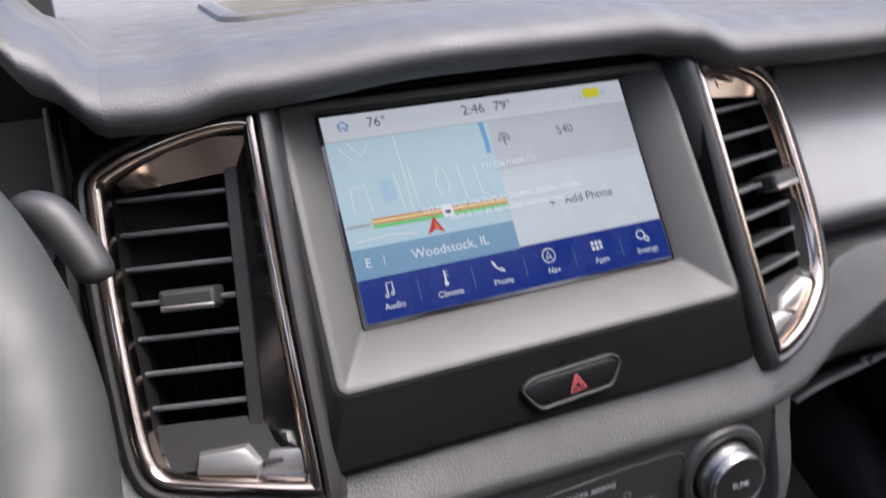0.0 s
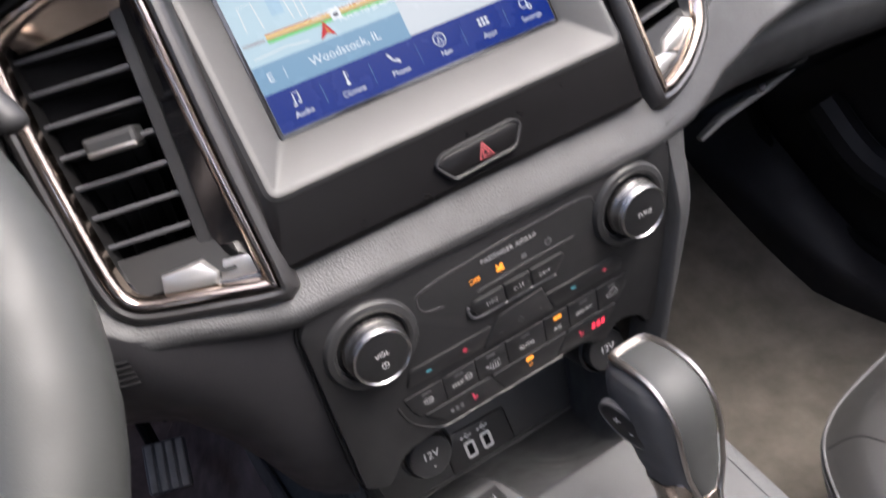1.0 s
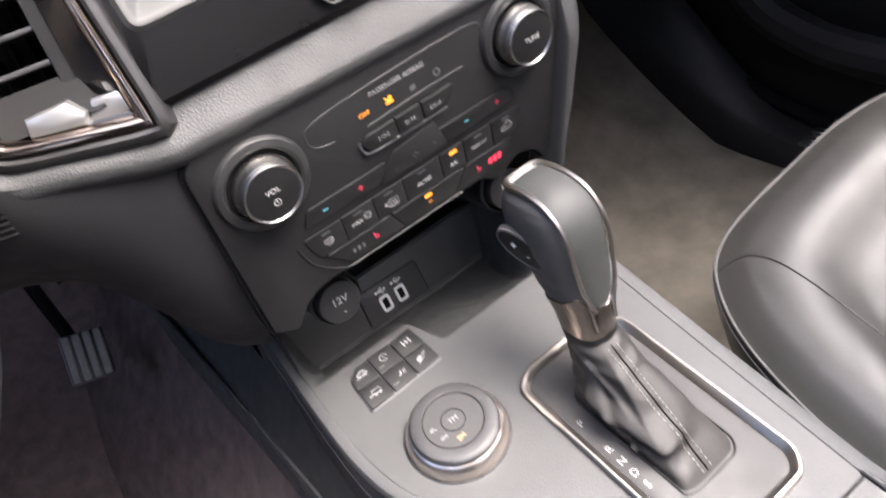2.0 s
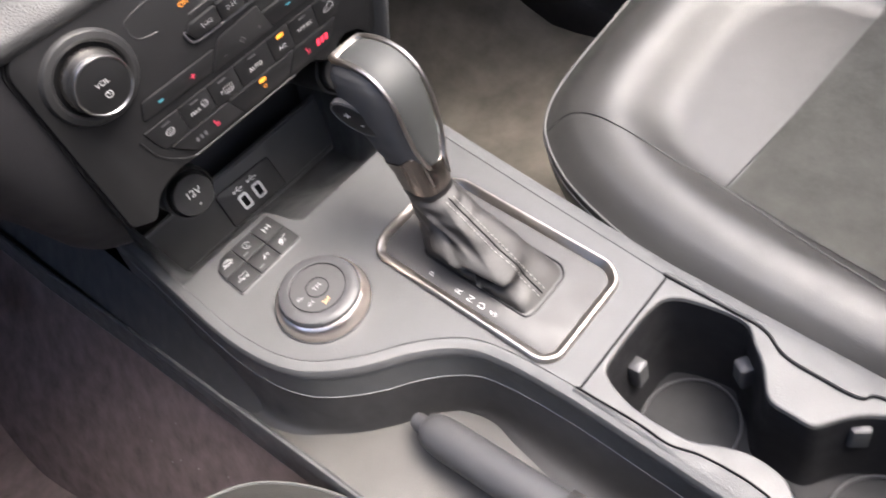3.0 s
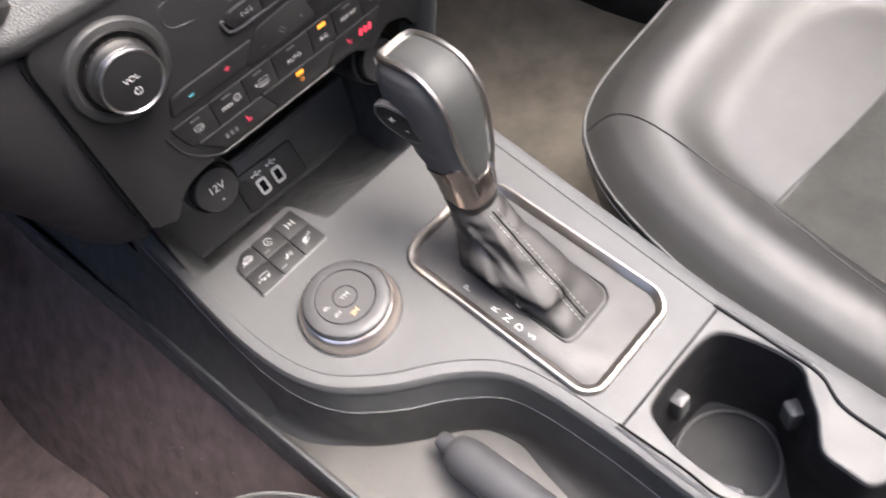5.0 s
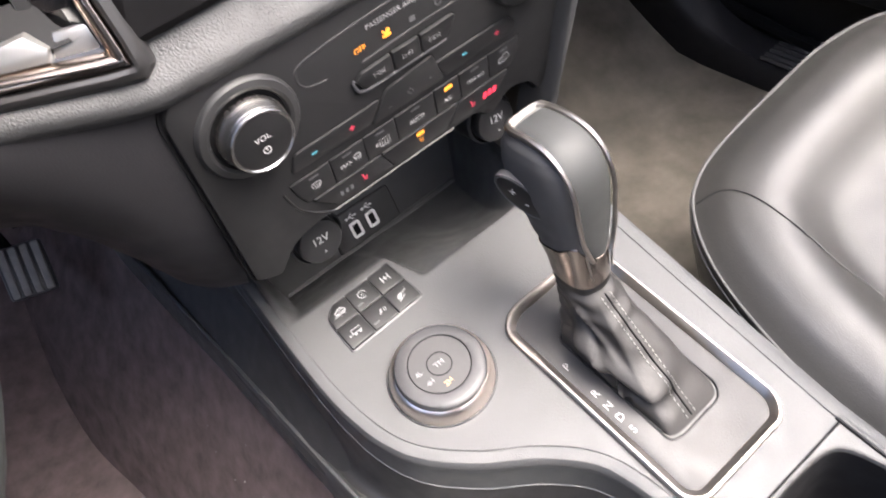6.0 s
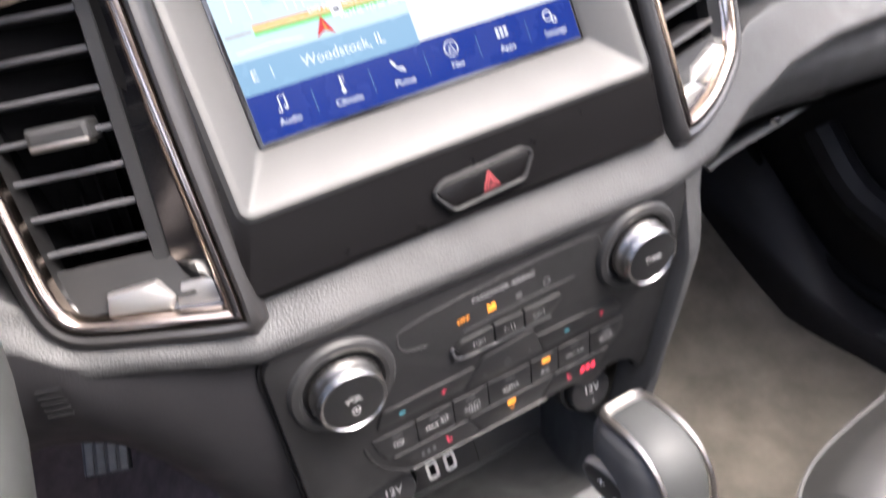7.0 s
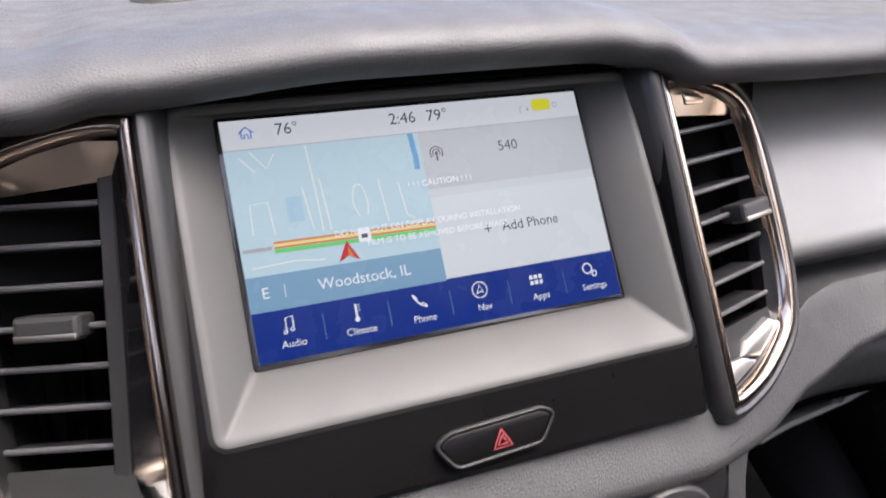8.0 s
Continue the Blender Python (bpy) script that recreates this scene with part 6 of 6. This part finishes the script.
for i, (y, z) in enumerate(CROWN):
    t = i / (len(CROWN) - 1)
    n = Vector((0, -0.15, 1)).lerp(Vector((0, -1, 0.12)), smooth01(0.25, 0.75, t)).normalized()
    w = crown_half(t) - 0.0016
    rings_.append([Vector((knob_x(z) + s_ * w, y, z)) + n * (0.0006 - 0.0022 * s_ ** 4) - (n * 0.004 if abs(s_) == 1 else Vector()) for s_ in (-1, -0.97, -0.8, -0.4, 0, 0.4, 0.8, 0.97, 1)])
part("top_insert", loft(rings_, False), INSERT, gear, "matt grey insert over the crown")
loop_ = []
for sx in (1, -1):
    side_ = []
    for i, (y, z) in enumerate(CROWN):
        t = i / (len(CROWN) - 1)
        side_.append((knob_x(z) + sx * crown_half(t), y - 0.0004 * smooth01(0.4, 0.8, t), z - 0.0016 + 0.0004 * t))
    loop_ += side_[::-1] + [(0.0455 + sx * 0.0128, -0.0722, 0.5706), (0.0455 + sx * 0.0095, -0.0695, 0.5696)] if sx > 0 else [(0.0455 + sx * 0.0095, -0.0695, 0.5696), (0.0455 + sx * 0.0128, -0.0722, 0.5706)] + side_
part("trim_loop", tube(loop_, [0.0015 + 0.0010 * smooth01(0.45, 0.05, abs(2 * i / (len(loop_) - 1) - 1)) for i in range(len(loop_))], 8), SATIN, gear, "bright satin loop round the insert")
part("front_plate", grid(6, 4, lambda a, b: (0.0455 + (a - 0.5) * (0.0250 - 0.005 * b), -0.0770 + 0.0065 * b, 0.5712 - 0.0006 * b - 0.0006 * (2 * a - 1) ** 2)), SILVER, gear, "bright plate before the insert")
sb = [(0.0180 * math.cos(k * math.pi / 12), 0.0085 * math.sin(k * math.pi / 12)) for k in range(24)]
SB = frame_at((0.0216, -0.0890, 0.5345), (0.24, -0.80, -0.56), (0.20, -0.50, 0.83))
part("switch_bezel", sweep2(sb, [(0.0018, -0.004), (0.0016, 0.0008), (0.0006, 0.0014), (-0.0003, 0.0006), (-0.0006, -0.003)]), PLASTIC, gear, "raised rim round the thumb switch", SB)
bt = part("shift_button", slab(sb, -0.006, 0.0016, 0.0010), KEYCAP, gear, "oval thumb switch", SB)
part("lettering", words("+", 0.010, -0.0055, 0.0, 0.0019, 30), KNOBPRINT, bt, at=SB, smooth=False)
part("lettering", words("-", 0.010, 0.0055, 0.0, 0.0019, 30), KNOBPRINT, bt, at=SB, smooth=False)

# ---- parking brake ----
brake = thing("parking_brake", (-0.074, -0.25, 0.29), "black leather parking brake lever lying beside the console", "parking brake")
A, B = Vector((-0.0750, -0.174, 0.3455)), Vector((-0.0705, -0.337, 0.359))
d = (B - A).normalized()
part("release_button", tube([A - d * 0.013, A - d * 0.012, A - d * 0.008, A + d * 0.012], [0.004, 0.0062, 0.0070, 0.0070], 16), SLAT, brake, "grey release button")
part("grip", tube([A, A + d * 0.002, A + d * 0.008, A + d * 0.02, A + d * 0.06, A + d * 0.11, A + d * 0.15], [0.0092, 0.0120, 0.0142, 0.0154, 0.0153, 0.0147, 0.0143], 24), PLASTIC, brake, "grained dark grip")
gp = []
for i in range(18):
    t = i / 17
    c = A + d * (0.118 + 0.10 * t) + Vector((0.010 * t, 0, -0.032 * t * t))
    ring_ = []
    for j in range(36):
        a = 2 * math.pi * j / 36
        r = 0.0160 + 0.020 * t ** 1.5 + 0.0032 * math.sin(4 * a + 14 * t) * t + 0.003 * noise.noise(Vector((math.cos(a), math.sin(a), t * 5)))
        ring_.append(c + Vector((math.cos(a), 0, 0)) * r * 1.15 + Vector((0, -0.25, 1)).normalized() * math.sin(a) * r)
    gp.append(ring_)
part("gaiter", loft(gp), BOOT, brake, "creased black leather gaiter")
bm = bmesh.new()
for j in range(4, 34):
    a, b = gp[2][j % 36], gp[2][(j + 1) % 36]
    tube([a + d * 0.002, a + d * 0.005 + (b - a) * 0.4], 0.00042, 5, bm=bm)
    tube([a - d * 0.003, a - d * 0.0002 + (b - a) * 0.4], 0.00042, 5, bm=bm)
part("stitching", bm, THREAD, brake, "pale thread stitching")
part("gaiter_skirt", grid(24, 14, lambda a, b: (-0.052 + 0.040 * b + 0.012 * math.sin(a * 5), -0.246 - 0.20 * a, 0.294 + 0.055 * math.sin(math.pi * min(1, 0.15 + b * 0.9)) * (0.35 + 0.65 * a) + 0.004 * math.sin(9 * b + 6 * a))), BOOT, brake, "black leather skirt")
part("skirt_edge", tube(spline([(-0.060, -0.262, 0.305), (-0.050, -0.247, 0.300), (-0.030, -0.255, 0.306), (-0.012, -0.30, 0.325), (-0.010, -0.36, 0.335)], 6), 0.0014, 6), GROOVE, brake)


# ---- seats ----
def seat(name, outline, label, mid, seams, zfun, dome):
    s = thing(name, (mid[0], mid[1], 0.1), label, "car seat", "front seats")
    out = ccw(spline(outline, 6, True))
    C = Vector(mid)

    def z_at(x, y, k):
        return zfun(y) + dome(k)

    rings_ = []
    for k in [1 - 0.0125 * i for i in range(9)] + [0.86 - 0.045 * i for i in range(19)]:
        rings_.append([(C.x + (p[0] - C.x) * k, C.y + (p[1] - C.y) * k, z_at(0, C.y + (p[1] - C.y) * k, 1 - k)) for p in out])
    part("cushion_top", loft(rings_, cap1=True), LEATHER, s, "black leather cushion")
    side = []
    for h, g in ((0.0, 0.0), (-0.010, 0.002), (-0.030, 0.001), (-0.07, -0.006), (-0.12, -0.016), (-0.18, -0.03), (-0.26, -0.035)):
        side.append([(q[0], q[1], zfun(q[1]) + h) for q in offset(out, g)])
    part("cushion_side", loft(side), LEATHER, s)
    part("piping", tube([(q[0], q[1], zfun(q[1]) + 0.0005) for q in offset(out, 0.0008)], 0.0013, 7, True), PIPING, s, "pale edge piping")
    part("piping", tube([(q[0], q[1], zfun(q[1]) - 0.007) for q in offset(out, 0.0026)], 0.0008, 6, True), THREAD, s, "pale stitch line")

    # unseen backrest, leaning back, added to keep rear light off the dash
    cx_, hw_ = sum(p[0] for p in outline) / len(outline), 0.215
    back = []
    for i in range(13):
        t = i / 12
        y_, z_, w_ = -0.53 - 0.16 * t, 0.24 + 0.66 * t, hw_ * (1 - 0.22 * t ** 3)
        k_ = 1.0 if i < 11 else (0.8 if i == 11 else 0.45)
        back.append([(cx_ + p[0], y_ - 0.06 + p[1], z_ + 0.1 * p[1]) for p in rounded(rect(-w_, -0.06 * k_, w_, 0.06 * k_), 0.04, 4)])
    part("backrest", loft(back, cap0=True, cap1=True), LEATHER, s, "unseen black leather backrest added to block rear light")

    def on(x, y):
        q = Vector((x, y)) - C
        best = 1.0
        # share of the way from the middle to the edge
        for a, b in zip(out, out[1:] + out[:1]):
            a, b = Vector(a) - C, Vector(b) - C
            den = q.x * (b.y - a.y) - q.y * (b.x - a.x)
            if abs(den) < 1e-12:
                continue
            t = (a.x * (b.y - a.y) - a.y * (b.x - a.x)) / den
            u = (a.x * q.y - a.y * q.x) / den
            if t > 0 and -1e-6 <= u <= 1 + 1e-6:
                best = 1 / t
                break
        return zfun(y) + dome(1 - best)

    for q in seams:
        part("seam", tube([(x, y, on(x, y) + 0.0002) for x, y in spline(q, 8)], 0.0009, 6), SEATSEAM, s)
    return s, on


def dome(k):
    return 0.016 * smooth01(0, 0.10, k) ** 0.6 + 0.010 * smooth01(0.05, 0.20, k) - 0.020 * smooth01(0.22, 0.42, k)


P_OUT = [(0.46, -0.030), (0.37, -0.034), (0.30, -0.040), (0.25, -0.050), (0.213, -0.072), (0.181, -0.120), (0.161, -0.19), (0.1525, -0.27), (0.1525, -0.36), (0.156, -0.45), (0.17, -0.53), (0.25, -0.56), (0.45, -0.56),
         (0.60, -0.54), (0.625, -0.40), (0.625, -0.20), (0.60, -0.09), (0.54, -0.045)]
pseat, p_on = seat("passenger_seat", P_OUT, "black leather passenger seat cushion with a dark fabric centre", (0.39, -0.30),
                   [[(0.220, -0.0685), (0.236, -0.080), (0.2435, -0.100), (0.2440, -0.14), (0.2460, -0.19), (0.249, -0.232), (0.222, -0.36), (0.208, -0.45)], [(0.249, -0.232), (0.35, -0.240), (0.52, -0.252)]], lambda y: 0.318 + 0.20 * (y + 0.24), dome)
bm = grid(24, 24, lambda a, b: (0.251 - 0.04 * b + (0.29 + 0.06 * b) * a, -0.236 - 0.012 * a - 0.29 * b, 0.0))
for v in bm.verts:
    v.co.z = p_on(v.co.x, v.co.y) + 0.0012
part("centre_panel", bm, SUEDE, pseat, "dark fabric centre panel")
D_OUT = [(-0.40, -0.032), (-0.31, -0.040), (-0.25, -0.050), (-0.212, -0.064), (-0.184, -0.084), (-0.160, -0.120), (-0.146, -0.160), (-0.139, -0.215), (-0.138, -0.30), (-0.145, -0.45), (-0.17, -0.53), (-0.28, -0.56), (-0.46, -0.56),
         (-0.60, -0.54), (-0.615, -0.35), (-0.605, -0.15), (-0.57, -0.07), (-0.50, -0.04)]
seat("driver_seat", D_OUT, "black leather driver's seat cushion with pale piping", (-0.38, -0.30), [[(-0.214, -0.066), (-0.226, -0.095), (-0.235, -0.16), (-0.225, -0.3)]], lambda y: 0.325 + 0.12 * (y + 0.12), dome)

# ---- belt buckle ----
bk = thing("seat_belt_buckle", (0.136, -0.45, 0.33), "black seat belt buckle with a red release button", "seat belt buckle")
BK = frame_at((0.139, -0.456, 0.366), (0.97, -0.25, 0), (0.1, 0.35, 1))
part("body", slab(rounded(rect(-0.022, -0.065, 0.030, 0.0235), 0.004, 4), -0.020, 0.012, 0.002), PLASTIC, bk, at=BK)
part("release_button", slab(rounded(rect(-0.0195, 0.010, 0.0275, 0.0255), 0.002, 4), -0.0175, 0.0098, 0.001), BUCKLE, bk, "red release button", BK)
part("slot", slab(rounded(rect(-0.002, 0.018, 0.024, 0.0262), 0.001, 2), -0.0175, -0.011, 0.0005), GROOVE, bk, at=BK)
part("strap", box(0.128, -0.47, 0.10, 0.150, -0.455, 0.34), GROOVE, bk)

# ---- steering wheel, stalk and gauges ----
wheel = thing("steering_wheel", (-0.374, -0.115, 0.774), "black leather steering wheel", "steering wheel")
WH = frame_at((-0.374, -0.115, 0.774), (1, 0, 0), (0, math.sin(0.65), math.cos(0.65)))
RIM = [(0.1650 * math.cos(k * math.pi / 36), 0.1650 * math.sin(k * math.pi / 36), 0.0) for k in range(72)]
part("rim", tube([WH @ Vector(p) for p in RIM], 0.0215, 24, True), WHEEL, wheel)
part("rim_seam", tube([WH @ Vector((p[0] * 0.915, p[1] * 0.915, p[2] - 0.006)) for p in RIM], 0.0012, 6, True), THREAD, wheel, "pale stitched seam")
part("hub", sweep2([(x * 1.0, y) for x, y in circle(0.068, 32)], [(0, -0.05), (0.002, -0.02), (-0.004, 0.0), (-0.02, 0.006)], True, True), PLASTIC, wheel, at=WH)
for sx in (-1, 1):
    part("spoke", slab(rounded([(sx * 0.05, -0.028), (sx * 0.165, -0.020), (sx * 0.165, 0.022), (sx * 0.05, 0.03)], 0.006, 4), -0.024, -0.006, 0.005), PLASTIC, wheel, at=WH)
    part("spoke_trim", slab(rounded([(sx * 0.060, -0.034), (sx * 0.150, -0.030), (sx * 0.160, -0.040), (sx * 0.07, -0.060)], 0.004, 4), -0.022, -0.008, 0.003), WHEEL, wheel, "padded spoke edge", WH)
column = thing("steering_column", (-0.374, 0.05, 0.68), "black steering column with a wiper stalk", "steering column")
part("shroud", tube([(-0.374, -0.03, 0.735), (-0.374, 0.04, 0.69), (-0.374, 0.25, 0.58)], [0.05, 0.06, 0.07], 24), PLASTIC, column)
st = [(-0.300, -0.010, 0.775), (-0.235, -0.030, 0.803), (-0.210, -0.040, 0.812)]
part("stalk_arm", tube(st, [0.007, 0.009, 0.011], 12), PLASTIC, column)
so = frame_at((-0.195, -0.046, 0.8235), (0.98, -0.17, 0.05), (0.05, 0.25, 1))
part("stalk_paddle", tube([so @ Vector((x, y, 0)) for x, y in spline([(-0.0150, 0.0085), (-0.0105, 0.0105), (-0.0045, 0.0065), (0.0010, -0.003), (0.0050, -0.0125), (0.0062, -0.0180)], 5)],
                          [lin(k / 25, [(0, 0.0030), (0.12, 0.0062), (0.4, 0.0076), (0.85, 0.0066), (0.95, 0.0050), (1, 0.0012)]) for k in range(26)], 14, up=so.col[2].xyz), BEZEL, column, "rounded paddle end")
cluster = thing("instrument_cluster", (-0.34, 0.05, 0.8), "dark instrument cluster with bright gauge rings", "instrument cluster")
CL = frame_at((-0.372, 0.050, 0.800), (1, 0, 0), (0, 0.35, 1))
part("binnacle", slab(rounded(rect(-0.175, -0.07, 0.152, 0.075), 0.03, 5), -0.03, -0.004, 0.004), CAVITY, cluster, at=CL)
for x in (-0.095, 0.085):
    part("gauge_ring", lathe([(0.060, -0.004), (0.0585, 0.008), (0.055, 0.009), (0.053, 0.002), (0.052, -0.004)], 48), CHROME, cluster, "bright gauge ring", CL @ Matrix.Translation((x if x < 0 else 0.110, 0.0 if x < 0 else 0.015, 0)) @ Matrix.Diagonal((0.88, 0.88, 1, 1)))
part("side_cheek", grid(10, 10, lambda a, b: (-0.212 + 0.012 * a, 0.0 + 0.10 * b, 0.715 + 0.15 * a)), BEZEL, dash)
part("cheek_panel", box(-0.238, 0.048, 0.70, -0.20, 0.056, 0.86), BEZEL, dash)

# ---- pedal ----
pedal = thing("brake_pedal", (-0.275, 0.46, 0.25), "ribbed rubber brake pedal in the driver's footwell", "pedal")
PF = frame_at((-0.2805, 0.458, 0.291), (0.96, -0.12, -0.23), (0.25, 0.63, 0.74))
part("pad", slab(rounded(rect(-0.0255, -0.031, 0.0255, 0.031), 0.005, 4), -0.008, 0.002, 0.003), SLAT, pedal, at=PF)
for i in range(4):
    x = -0.0180 + 0.012 * i
    # Ribs are paler than the pad: the light on them is in the colour.
    part("rib", slab(rounded(rect(x - 0.0042, -0.029, x + 0.0042, 0.029), 0.002, 2), 0.001, 0.0055, 0.0015), RUBBER, pedal, "grey rubber rib coloured light as if lit", PF)
part("arm", tube([(-0.2805, 0.464, 0.285), (-0.30, 0.58, 0.235), (-0.31, 0.70, 0.33)], 0.009, 8), CAVITY, pedal)

# ---- lint on the carpet ----
rnd = random.Random(7)
bm = bmesh.new()
for k in range(26):
    y = -0.12 + 0.42 * rnd.random()
    t = rnd.random()
    x0 = lin(y, BASE_L)
    x, z = lin(t, [(0, x0 - 0.030), (0.4, x0 - 0.060), (1, x0 - 0.105)]), lin(t, [(0, 0.258 + well_z(y) - 0.334), (0.4, 0.205 + well_z(y) - 0.334), (1, 0.115)])
    a, l = rnd.random() * 6.28, 0.0006 + 0.0016 * rnd.random() ** 2
    c, s_ = math.cos(a) * l, math.sin(a) * l
    tube([(x - 0.002 - 0.3 * c, y - c, z + 0.001 - s_), (x - 0.0022, y, z + 0.0015), (x - 0.002 + 0.3 * c, y + c, z + 0.001 + s_)], 0.0004, 5, bm=bm)
solo("carpet_lint", bm, LINT, "pale lint specks on the tunnel carpet", "lint", "stuff")
